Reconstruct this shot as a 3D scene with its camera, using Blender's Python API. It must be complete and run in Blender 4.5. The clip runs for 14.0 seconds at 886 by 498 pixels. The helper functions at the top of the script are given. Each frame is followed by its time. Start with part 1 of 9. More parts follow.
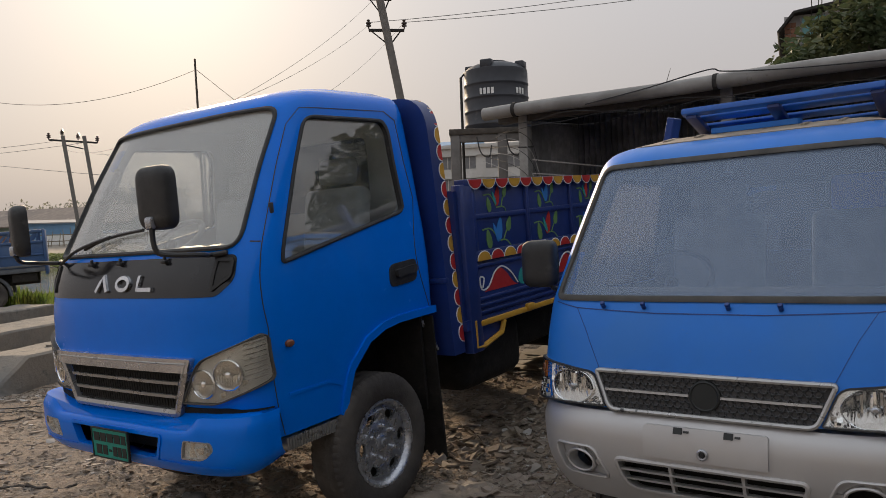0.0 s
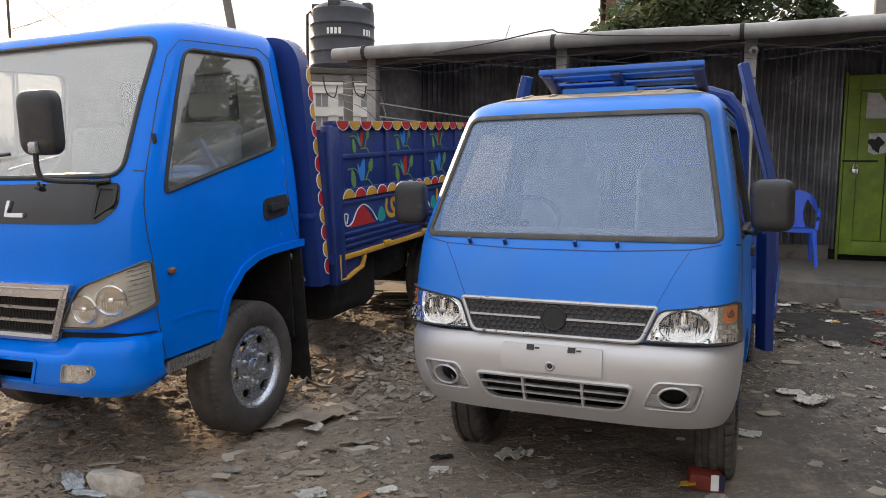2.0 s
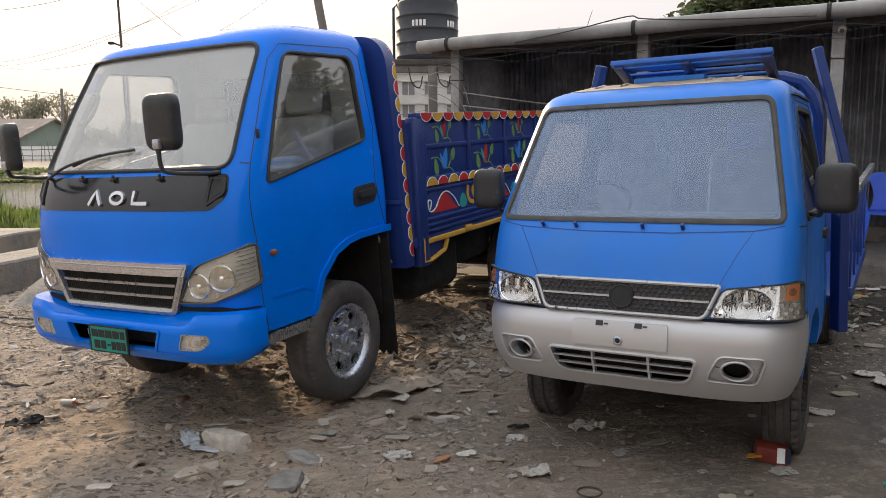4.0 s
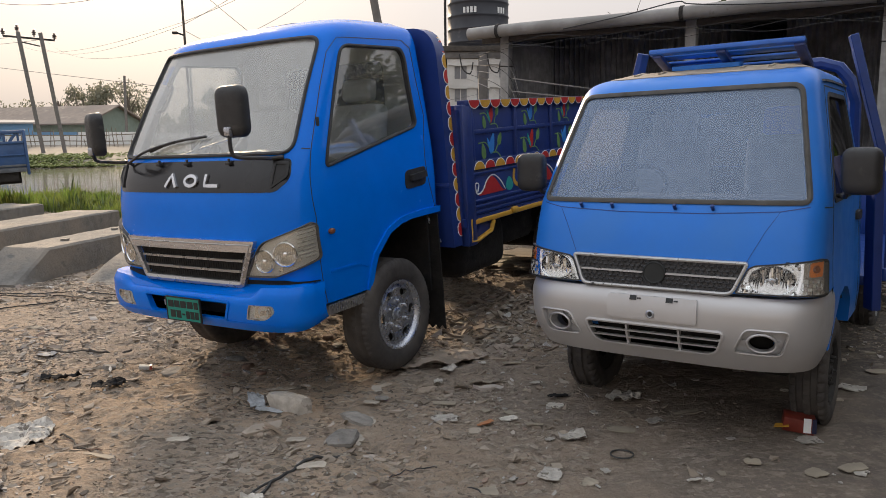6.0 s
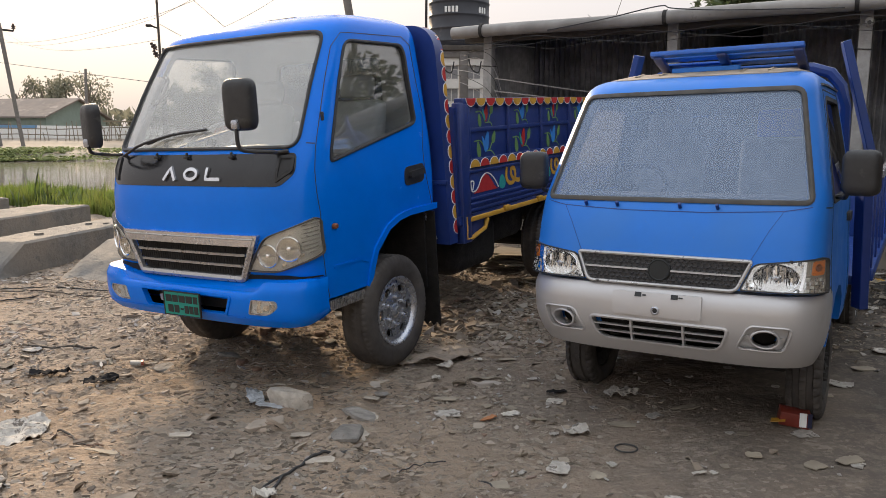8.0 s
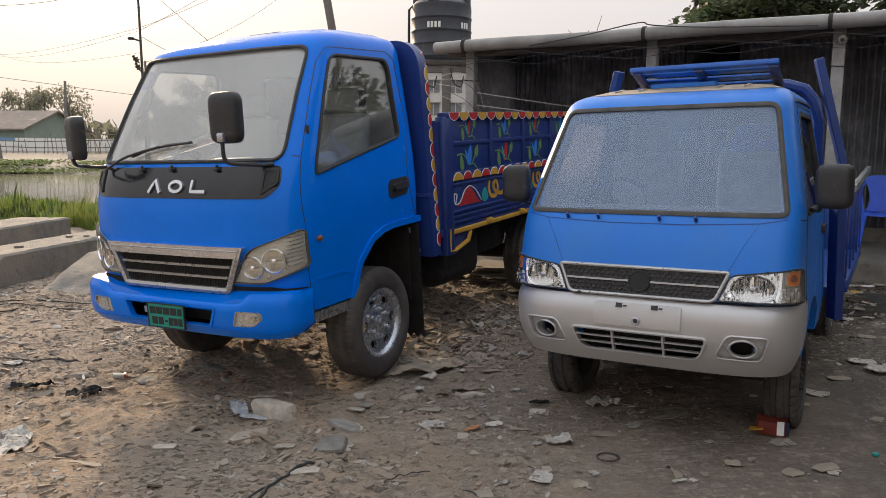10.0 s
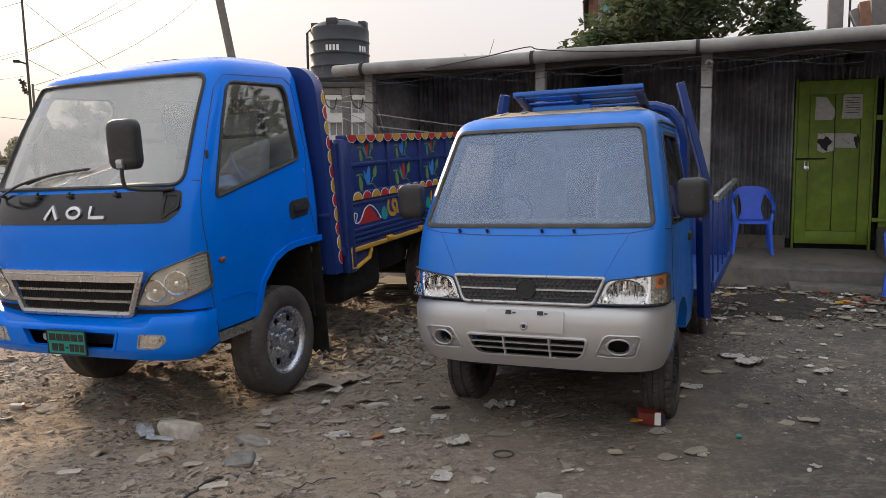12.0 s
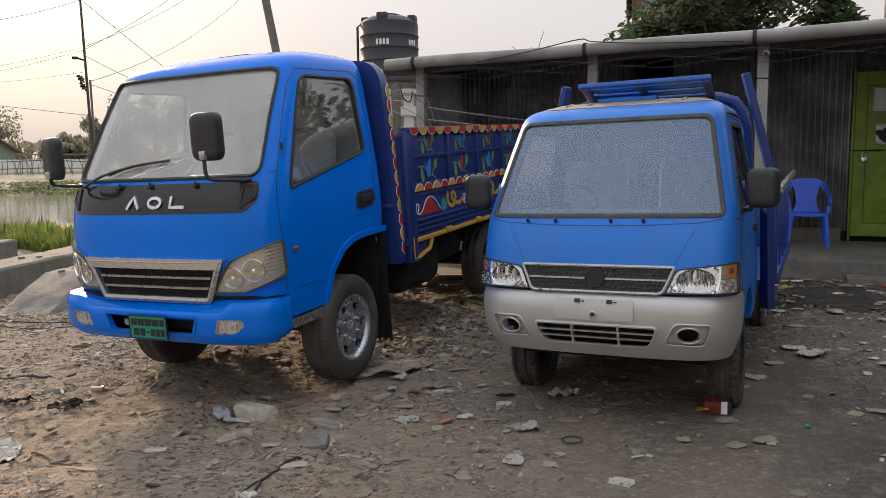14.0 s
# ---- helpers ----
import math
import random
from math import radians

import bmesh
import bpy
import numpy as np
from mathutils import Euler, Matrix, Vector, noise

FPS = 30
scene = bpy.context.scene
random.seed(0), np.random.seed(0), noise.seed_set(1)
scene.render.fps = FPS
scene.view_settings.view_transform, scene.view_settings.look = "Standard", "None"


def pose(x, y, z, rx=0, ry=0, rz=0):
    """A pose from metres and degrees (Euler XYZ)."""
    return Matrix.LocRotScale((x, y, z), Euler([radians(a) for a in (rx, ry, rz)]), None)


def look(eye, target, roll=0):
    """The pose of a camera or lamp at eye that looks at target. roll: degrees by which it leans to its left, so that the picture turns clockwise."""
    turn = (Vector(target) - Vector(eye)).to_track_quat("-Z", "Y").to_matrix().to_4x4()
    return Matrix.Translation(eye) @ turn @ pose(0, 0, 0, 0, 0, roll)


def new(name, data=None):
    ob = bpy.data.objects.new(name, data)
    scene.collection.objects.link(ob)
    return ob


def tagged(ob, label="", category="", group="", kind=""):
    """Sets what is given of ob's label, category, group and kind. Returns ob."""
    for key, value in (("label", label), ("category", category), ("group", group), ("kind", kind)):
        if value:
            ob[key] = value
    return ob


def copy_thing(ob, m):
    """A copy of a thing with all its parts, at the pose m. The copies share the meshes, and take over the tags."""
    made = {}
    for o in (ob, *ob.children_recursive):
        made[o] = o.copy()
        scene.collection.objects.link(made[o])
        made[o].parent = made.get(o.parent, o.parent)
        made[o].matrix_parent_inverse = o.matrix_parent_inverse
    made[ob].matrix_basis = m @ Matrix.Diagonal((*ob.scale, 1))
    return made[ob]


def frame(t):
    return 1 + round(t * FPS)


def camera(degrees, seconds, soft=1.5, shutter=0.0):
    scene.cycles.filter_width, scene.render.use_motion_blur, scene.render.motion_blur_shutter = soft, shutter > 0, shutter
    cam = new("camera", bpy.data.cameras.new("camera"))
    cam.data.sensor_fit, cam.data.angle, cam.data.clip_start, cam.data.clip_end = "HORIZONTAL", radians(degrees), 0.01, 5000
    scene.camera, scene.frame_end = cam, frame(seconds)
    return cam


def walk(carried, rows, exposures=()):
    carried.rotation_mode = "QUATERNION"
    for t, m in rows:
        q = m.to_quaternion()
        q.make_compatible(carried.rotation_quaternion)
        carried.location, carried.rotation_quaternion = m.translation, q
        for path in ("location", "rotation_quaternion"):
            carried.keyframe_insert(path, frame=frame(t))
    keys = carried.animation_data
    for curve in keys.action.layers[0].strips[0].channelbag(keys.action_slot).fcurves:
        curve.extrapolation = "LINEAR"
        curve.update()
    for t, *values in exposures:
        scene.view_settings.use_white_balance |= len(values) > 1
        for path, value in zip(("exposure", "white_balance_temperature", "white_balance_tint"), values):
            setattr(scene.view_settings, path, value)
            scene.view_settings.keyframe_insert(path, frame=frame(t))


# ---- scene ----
cam = camera(60.2, 14.0, soft=0.8)
PATH = [
    (0, (0.073, -0.105, 1.522), (-0.02, 1.892, 1.466), -2.0),
    (0.5, (-0.055, -0.154, 1.529), (0.082, 1.839, 1.442), -1.8),
    (1, (-0.218, -0.199, 1.522), (0.162, 1.755, 1.336), 0.4),
    (1.5, (-0.259, -0.277, 1.53), (0.128, 1.674, 1.324), 0.4),
    (2, (-0.187, -0.424, 1.521), (0.173, 1.532, 1.308), 0.6),
    (2.5, (-0.107, -0.589, 1.534), (0.182, 1.378, 1.309), 0.3),
    (3, (-0.133, -0.638, 1.539), (0.1, 1.334, 1.308), -0.2),
    (3.2, (-0.182, -0.657, 1.538), (-0.041, 1.324, 1.306), -0.6),
    (5.3, (-0.158, -0.902, 1.531), (-0.026, 1.073, 1.243), 0.1),
    (5.5, (-0.125, -0.958, 1.542), (-0.016, 1.018, 1.25), -0.0),
    (6, (-0.163, -1.009, 1.542), (-0.163, 0.97, 1.254), -0.5),
    (6.5, (-0.295, -1.031, 1.537), (-0.366, 0.947, 1.251), -0.8),
    (7, (-0.371, -1.037, 1.532), (-0.446, 0.941, 1.245), -0.7),
    (7.5, (-0.384, -1.028, 1.525), (-0.346, 0.95, 1.236), 0.1),
    (9.8, (-0.396, -1.056, 1.525), (-0.251, 0.923, 1.265), 0.7),
    (10, (-0.399, -1.078, 1.523), (-0.258, 0.901, 1.27), 0.6),
    (10.5, (-0.399, -1.085, 1.525), (-0.116, 0.88, 1.276), 1.1),
    (11, (-0.381, -1.132, 1.532), (-0.003, 0.818, 1.298), 0.9),
    (11.5, (-0.356, -1.27, 1.525), (0.037, 0.68, 1.319), 0.4),
    (12, (-0.37, -1.324, 1.535), (0.009, 0.629, 1.33), -0.5),
    (12.5, (-0.482, -1.333, 1.532), (-0.199, 0.635, 1.322), -0.8),
    (13, (-0.552, -1.334, 1.525), (-0.302, 0.638, 1.309), -0.9),
    (13.5, (-0.562, -1.359, 1.52), (-0.317, 0.614, 1.302), -0.8),
    (14, (-0.574, -1.382, 1.52), (-0.288, 0.585, 1.3), -0.6),
]
walk(cam, [(t, look(eye, target, roll)) for t, eye, target, roll in PATH], exposures=[(0.0, -0.4), (0.5, 0.0), (1.0, 0.78), (1.5, 0.86), (2.0, 0.67), (2.5, 0.68), (3.2, 0.42), (5.5, 0.5), (6.0, 0.16), (6.5, 0.02), (7.0, 0.2), (7.5, 0.4), (9.8, 0.22), (10.5, 0.4), (11.0, 0.56), (12.0, 0.3), (12.5, 0.1), (13.5, 0.1), (14.0, 0.16)])

# ---- world, sun ----
SUN_AZ, SUN_EL = -22.0, 21.0          # degrees left of +y, and above the horizon
world = bpy.data.worlds.new("hazy_sky")
scene.world = world
world.use_nodes = True
wn, wl = world.node_tree.nodes, world.node_tree.links
sky = wn.new("ShaderNodeTexSky")
sky.sky_type, sky.sun_disc = "NISHITA", False
sky.sun_elevation, sky.sun_rotation = radians(SUN_EL), radians(SUN_AZ)
sky.air_density, sky.dust_density, sky.ozone_density = 1.0, 6.0, 1.0
# an overcast veil: dim at the horizon, about three times as bright overhead
tc, sep, lift, veil, haze = (wn.new("ShaderNode" + k) for k in ("TexCoord", "SeparateXYZ", "MapRange", "Mix", "Mix"))
lift.inputs[1].default_value, lift.inputs[2].default_value, lift.inputs[3].default_value, lift.inputs[4].default_value = 0.0, 1.0, 0.0, 1.0
veil.data_type = haze.data_type = "RGBA"
veil.inputs[6].default_value, veil.inputs[7].default_value = (5.9, 5.25, 5.0, 1), (13.0, 13.8, 15.0, 1)
haze.inputs[0].default_value = 0.91
bg = wn["Background"]
bg.inputs[1].default_value = 0.1
wl.new(tc.outputs["Generated"], sep.inputs[0])
wl.new(sep.outputs["Z"], lift.inputs[0])
wl.new(lift.outputs[0], veil.inputs[0])
wl.new(sky.outputs[0], haze.inputs[6])
wl.new(veil.outputs[2], haze.inputs[7])
wl.new(haze.outputs[2], bg.inputs[0])
sun = new("sun", bpy.data.lights.new("sun", "SUN"))
sun.data.energy, sun.data.angle, sun.data.color = 4.4, radians(6.0), (1.0, 0.76, 0.52)
sd = Vector((math.sin(radians(SUN_AZ)) * math.cos(radians(SUN_EL)), math.cos(radians(SUN_AZ)) * math.cos(radians(SUN_EL)), math.sin(radians(SUN_EL))))
sun.matrix_world = look(sd * 50, (0, 0, 0))


# ---- materials ----
def mat(name, color, rough=0.6, metal=0.0, var=0.15, scale=6.0, bump=0.0, bscale=60.0, coat=0.0, spots=None, spot_scale=9.0, spot_at=0.62, per=0.0, second=None, second_scale=1.2, spec=0.5):
    """A procedural surface: fine value grain, a second larger tone, stains, a bump; per: change from piece to piece."""
    m = bpy.data.materials.new(name)
    m.use_nodes = True
    n, l = m.node_tree.nodes, m.node_tree.links
    p = n["Principled BSDF"]
    p.inputs["Roughness"].default_value, p.inputs["Metallic"].default_value = rough, metal
    p.inputs["Coat Weight"].default_value, p.inputs["Coat Roughness"].default_value = coat, 0.08
    p.inputs["Specular IOR Level"].default_value = spec
    co = n.new("ShaderNodeTexCoord")

    def tex(sc, detail=6.0):
        t = n.new("ShaderNodeTexNoise")
        t.inputs["Scale"].default_value, t.inputs["Detail"].default_value, t.inputs["Roughness"].default_value = sc, detail, 0.6
        l.new(co.outputs["Object"], t.inputs["Vector"])
        return t.outputs["Fac"]

    def ramp(src, lo, hi):
        r = n.new("ShaderNodeMapRange")
        r.inputs[1].default_value, r.inputs[2].default_value = lo, hi
        l.new(src, r.inputs[0])
        return r.outputs[0]

    def mix(fac, a, b, kind="MIX"):
        x = n.new("ShaderNodeMix")
        x.data_type, x.blend_type = "RGBA", kind
        for i, v in ((0, fac), (6, a), (7, b)):
            if isinstance(v, (int, float)):
                x.inputs[i].default_value = v
            elif isinstance(v, tuple):
                x.inputs[i].default_value = (*v[:3], 1)
            else:
                l.new(v, x.inputs[i])
        return x.outputs[2]

    dark = tuple(c * (1 - var) for c in color)
    light = tuple(min(1, c * (1 + var)) for c in color)
    c = mix(ramp(tex(scale), 0.3, 0.7), dark, light)
    if second:
        c = mix(ramp(tex(second_scale, 4.0), 0.42, 0.62), c, second)
    if spots:
        c = mix(ramp(tex(spot_scale), spot_at, spot_at + 0.08), c, spots)
    if per:
        o = n.new("ShaderNodeObjectInfo")
        c = mix(ramp(o.outputs["Random"], 0, 1), c, mix(1.0, c, (1 - per, 1 - per, 1 - per), "MULTIPLY"))
    l.new(c, p.inputs["Base Color"])
    rr = n.new("ShaderNodeMapRange")
    rr.inputs[1].default_value, rr.inputs[2].default_value = 0.3, 0.7
    rr.inputs[3].default_value, rr.inputs[4].default_value = max(0.02, rough - 0.08), min(1, rough + 0.1)
    l.new(tex(scale * 2.3), rr.inputs[0])
    l.new(rr.outputs[0], p.inputs["Roughness"])
    if bump:
        b = n.new("ShaderNodeBump")
        b.inputs["Strength"].default_value, b.inputs["Distance"].default_value = bump, 0.02
        l.new(tex(bscale, 8.0), b.inputs["Height"])
        l.new(b.outputs[0], p.inputs["Normal"])
    return m


def glass_mat(name, tint, dust, dust_color, rough=0.02, base=0.04, even=0.3, lit_through=False):
    """Clear glass under a film of dust: what passes, what mirrors by Fresnel, what the dust scatters."""
    m = bpy.data.materials.new(name)
    m.use_nodes = True
    n, l = m.node_tree.nodes, m.node_tree.links
    out = n["Material Output"]
    n.remove(n["Principled BSDF"])
    tr, gl, di = n.new("ShaderNodeBsdfTransparent"), n.new("ShaderNodeBsdfGlossy"), n.new("ShaderNodeBsdfTranslucent" if lit_through else "ShaderNodeBsdfDiffuse")
    tr.inputs[0].default_value, gl.inputs[1].default_value, di.inputs[0].default_value = (*tint, 1), rough, (*dust_color, 1)
    co, t = n.new("ShaderNodeTexCoord"), n.new("ShaderNodeTexNoise")
    t.inputs["Scale"].default_value, t.inputs["Detail"].default_value = 3.0, 8.0
    l.new(co.outputs["Object"], t.inputs["Vector"])
    r = n.new("ShaderNodeMapRange")
    r.inputs[1].default_value, r.inputs[2].default_value, r.inputs[3].default_value, r.inputs[4].default_value = 0.3, 0.72, dust * (1 - even), min(1, dust * (1 + even))
    l.new(t.outputs["Fac"], r.inputs[0])
    a, b = n.new("ShaderNodeMixShader"), n.new("ShaderNodeMixShader")
    l.new(r.outputs[0], a.inputs[0]), l.new(tr.outputs[0], a.inputs[1]), l.new(di.outputs[0], a.inputs[2])
    lw, pw, mr = n.new("ShaderNodeLayerWeight"), n.new("ShaderNodeMath"), n.new("ShaderNodeMapRange")
    pw.operation = "POWER"
    pw.inputs[1].default_value, mr.inputs[3].default_value, mr.inputs[4].default_value = 4.5, base, 1.0
    l.new(lw.outputs["Facing"], pw.inputs[0]), l.new(pw.outputs[0], mr.inputs[0])
    l.new(mr.outputs[0], b.inputs[0]), l.new(a.outputs[0], b.inputs[1]), l.new(gl.outputs[0], b.inputs[2])
    l.new(b.outputs[0], out.inputs[0])
    return m


BLUE = mat("cab_blue_paint", (0.0, 0.162, 0.74), 0.18, 0, 0.05, 3, coat=0.15, spots=(0.005, 0.165, 0.72), spot_scale=14, spot_at=0.76, spec=0.15)
VANBLUE = mat("van_blue_paint", (0.008, 0.168, 0.64), 0.42, 0.15, 0.08, 3, coat=0.08, second=(0.018, 0.172, 0.59), second_scale=2, spots=(0.07, 0.17, 0.45), spot_scale=30, spot_at=0.68, spec=0.5)
NAVY = mat("navy_bed_paint", (0.012, 0.032, 0.15), 0.38, 0, 0.2, 5, coat=0.15, second=(0.014, 0.034, 0.165), spots=(0.04, 0.05, 0.12), spot_scale=20, spot_at=0.7)
RAILBLUE = mat("rack_blue_paint", (0.008, 0.04, 0.2), 0.4, 0, 0.15, 8, spots=(0.06, 0.09, 0.22), spot_scale=18, spot_at=0.68)
RACKBLUE = mat("bright_rack_paint", (0.012, 0.1, 0.42), 0.35, 0, 0.15, 8, spots=(0.08, 0.14, 0.32), spot_scale=20, spot_at=0.66)
RED = mat("red_sign_paint", (0.42, 0.022, 0.02), 0.42, 0, 0.12, 12, spots=(0.25, 0.05, 0.04), spot_at=0.7)
YELLOW = mat("yellow_sign_paint", (0.52, 0.28, 0.03), 0.45, 0, 0.12, 12, spots=(0.4, 0.26, 0.08), spot_at=0.68)
WHITEP = mat("white_line_paint", (0.72, 0.72, 0.7), 0.45, 0, 0.08, 14)
GREENP = mat("green_sign_paint", (0.13, 0.25, 0.08), 0.45, 0, 0.2, 12)
TEALP = mat("teal_sign_paint", (0.02, 0.28, 0.26), 0.45, 0, 0.12, 12)
LBLUE = mat("light_blue_sign_paint", (0.03, 0.2, 0.56), 0.45, 0, 0.12, 12)
SILVER = mat("silver_bumper_paint", (0.5, 0.492, 0.49), 0.36, 0.45, 0.03, 4, coat=0.15, bump=0.015, bscale=420, spots=(0.47, 0.455, 0.445), spot_scale=5, spot_at=0.66)
CHROME = mat("worn_chrome", (0.66, 0.67, 0.7), 0.2, 0.85, 0.04, 6, spots=(0.45, 0.45, 0.45), spot_scale=5, spot_at=0.68)
GRILLGREY = mat("grey_grille_trim", (0.4, 0.395, 0.39), 0.3, 0.7, 0.05, 5, spots=(0.36, 0.35, 0.33), spot_scale=4, spot_at=0.68)
STEEL = mat("bare_steel_rim", (0.42, 0.435, 0.47), 0.28, 0.75, 0.15, 16, bump=0.1, bscale=40, spots=(0.24, 0.22, 0.2), spot_scale=10, spot_at=0.66)
RUBBER = mat("dusty_tyre_rubber", (0.06, 0.055, 0.052), 0.85, 0, 0.25, 10, bump=0.25, bscale=80, second=(0.1, 0.09, 0.08), second_scale=3, spec=0.2)
SEAL = mat("black_rubber_seal", (0.02, 0.02, 0.021), 0.6, 0, 0.2, 12, spots=(0.08, 0.075, 0.065), spot_scale=7, spot_at=0.6)
DUSTSEAL = mat("dusty_rubber_seal", (0.07, 0.066, 0.06), 0.75, 0, 0.3, 10, spots=(0.07, 0.065, 0.055), spot_scale=9, spot_at=0.55)
BLACKPL = mat("black_plastic", (0.022, 0.022, 0.023), 0.5, 0, 0.2, 14, bump=0.1, bscale=300, spots=(0.05, 0.048, 0.045), spot_at=0.62)
PANELBLK = mat("gloss_black_panel", (0.012, 0.012, 0.014), 0.14, 0, 0.2, 4, second=(0.025, 0.025, 0.027), spec=0.5)
DARKSTEEL = mat("dirty_chassis_steel", (0.03, 0.028, 0.026), 0.8, 0.2, 0.3, 9, bump=0.3, spots=(0.07, 0.06, 0.05))
SEATCLOTH = mat("grey_seat_cover", (0.5, 0.52, 0.55), 0.8, 0, 0.15, 10, bump=0.2)
DASH = mat("grey_dashboard", (0.3, 0.28, 0.25), 0.7, 0, 0.15, 10, bump=0.1)
CABIN = mat("pale_cabin_lining", (0.62, 0.63, 0.64), 0.8, 0, 0.1, 6)
VANLINING = mat("grey_blue_lining", (0.16, 0.18, 0.21), 0.8, 0, 0.15, 6)
# For black parts, and for shade painted under bodies and inside recesses.
UNDER = mat("near_black_parts_and_shade", (0.014, 0.013, 0.012), 0.8, 0, 0.4, 9, bump=0.3, spots=(0.03, 0.026, 0.022), spec=0.3)
GROUNDFILM = mat("trodden_plastic_film", (0.27, 0.22, 0.175), 0.62, 0, 0.25, 9, bump=0.5, bscale=25, spots=(0.13, 0.11, 0.09), spot_scale=6)
PLASTICSHEET = mat("crumpled_plastic_cover", (0.7, 0.6, 0.48), 0.4, 0, 0.15, 9, bump=0.3, bscale=20)
PLATEGREEN = mat("green_plate_enamel", (0.004, 0.24, 0.19), 0.5, 0, 0.1, 14)
INKBLACK = mat("black_ink", (0.012, 0.014, 0.014), 0.6, 0, 0.1)
ORANGEL = mat("orange_lens", (0.62, 0.17, 0.03), 0.15, 0, 0.1, 20, coat=0.6)
BROWNLENS = mat("brown_lens", (0.2, 0.07, 0.03), 0.25, 0, 0.1, 20)
LENSIN = mat("lamp_reflector", (0.72, 0.73, 0.74), 0.16, 1.0, 0.1, 30, bump=0.1, bscale=22)
# Dark copy of the lamp mirror; dark reflections are painted by it.
LENSDARK = mat("dark_reflection_lamp_mirror", (0.07, 0.07, 0.075), 0.12, 0.8, 0.3, 45, bump=0.4, bscale=55)
LENSOLD = mat("dulled_lamp_reflector", (0.66, 0.67, 0.67), 0.32, 0.35, 0.08, 12, bump=0.06, bscale=14)
LAMPCHROME = mat("lamp_chrome", (0.85, 0.86, 0.88), 0.08, 1.0, 0.03, 30)
LENSGLASS = glass_mat("clear_lamp_lens", (0.98, 0.98, 0.97), 0.02, (0.6, 0.58, 0.54))
LENSHAZE = glass_mat("hazed_lamp_lens", (0.96, 0.95, 0.92), 0.06, (0.55, 0.54, 0.5))
# Windscreen dust colours also hold part of the sky's reflection.
WSGLASS = glass_mat("dust_and_sheen_windscreen_glass", (0.98, 0.98, 0.96), 0.24, (0.7, 0.705, 0.69), base=0.08, even=0.15)
VANGLASS = glass_mat("dust_and_blue_sheen_windscreen_glass", (0.86, 0.9, 0.95), 0.36, (0.29, 0.385, 0.545), base=0.035, even=0.12)
SIDEGLASS = glass_mat("tinted_side_glass", (0.85, 0.87, 0.87), 0.04, (0.4, 0.4, 0.4), base=0.12)
# Translucent film added to give a pale patch behind the windscreen.
FROSTGLASS = glass_mat("lit_through_side_glass", (0.6, 0.6, 0.6), 0.22, (0.6, 0.56, 0.5), base=0.04, even=0.1, lit_through=True)
DARKGLASS = glass_mat("dark_tinted_glass", (0.2, 0.21, 0.22), 0.03, (0.3, 0.3, 0.3), base=0.05)
MIRROR = mat("mirror_face", (0.8, 0.8, 0.8), 0.03, 1.0, 0.01)
CONCRETE = mat("weathered_concrete", (0.15, 0.141, 0.128), 0.9, 0, 0.25, 8, bump=0.8, bscale=26, second=(0.215, 0.188, 0.155), second_scale=1.5, spots=(0.12, 0.115, 0.105), spot_scale=4)
GALV = mat("galvanised_sheet", (0.25, 0.256, 0.265), 0.42, 0.5, 0.3, 7, second=(0.145, 0.148, 0.155), second_scale=2.0, spots=(0.13, 0.1, 0.08), spot_scale=6, spot_at=0.66)
PVC = mat("grey_pvc_pipe", (0.3, 0.288, 0.27), 0.55, 0, 0.12, 7, second=(0.2, 0.19, 0.175), spots=(0.2, 0.18, 0.16), spot_scale=8, spot_at=0.66)
POSTCON = mat("white_concrete_post", (0.36, 0.355, 0.34), 0.85, 0, 0.18, 8, bump=0.3, second=(0.25, 0.245, 0.23), second_scale=3)
LIME = mat("lime_green_door_paint", (0.2, 0.3, 0.03), 0.55, 0, 0.2, 9, second=(0.15, 0.22, 0.03), second_scale=2.5, spots=(0.06, 0.1, 0.02), spot_scale=12, spot_at=0.68)
PAPER = mat("old_paper", (0.6, 0.59, 0.55), 0.85, 0, 0.15, 16, spots=(0.25, 0.24, 0.23), spot_scale=25, spot_at=0.6, per=0.3)
CHAIRBLUE = mat("blue_chair_plastic", (0.05, 0.16, 0.9), 0.35, 0, 0.08, 6)
TANKBLACK = mat("black_tank_plastic", (0.02, 0.022, 0.029), 0.45, 0, 0.2, 5, second=(0.03, 0.032, 0.04), spots=(0.06, 0.06, 0.063), spot_scale=5, spot_at=0.64)
WOODDARK = mat("dark_weathered_wood", (0.07, 0.06, 0.05), 0.85, 0, 0.3, 12, bump=0.3)
WIRE = mat("black_cable", (0.035, 0.034, 0.033), 0.6, 0, 0.1)
ROPE = mat("pale_rope", (0.4, 0.39, 0.37), 0.8, 0, 0.15, 40)
BAMBOO = mat("dry_bamboo", (0.26, 0.22, 0.16), 0.75, 0, 0.25, 8, per=0.4)
LEAF = mat("broad_leaf", (0.06, 0.088, 0.042), 0.5, 0, 0.45, 2.5, second=(0.11, 0.12, 0.06), second_scale=1.4, spec=0.3)
# Far leaves: the haze of distance is put into this pale base colour.
FARLEAF = mat("haze_toned_foliage", (0.23, 0.23, 0.175), 0.9, 0, 0.3, 1.2)
BARK = mat("grey_bark", (0.12, 0.1, 0.08), 0.9, 0, 0.3, 10, bump=0.4)
GRASSM = mat("marsh_grass", (0.16, 0.24, 0.045), 0.6, 0, 0.65, 4.5, second=(0.2, 0.23, 0.06), second_scale=0.9, spec=0.3)
REEDM = mat("dark_reed_leaf", (0.075, 0.115, 0.03), 0.45, 0, 0.6, 6, second=(0.17, 0.2, 0.08), second_scale=2.2, spec=0.4)
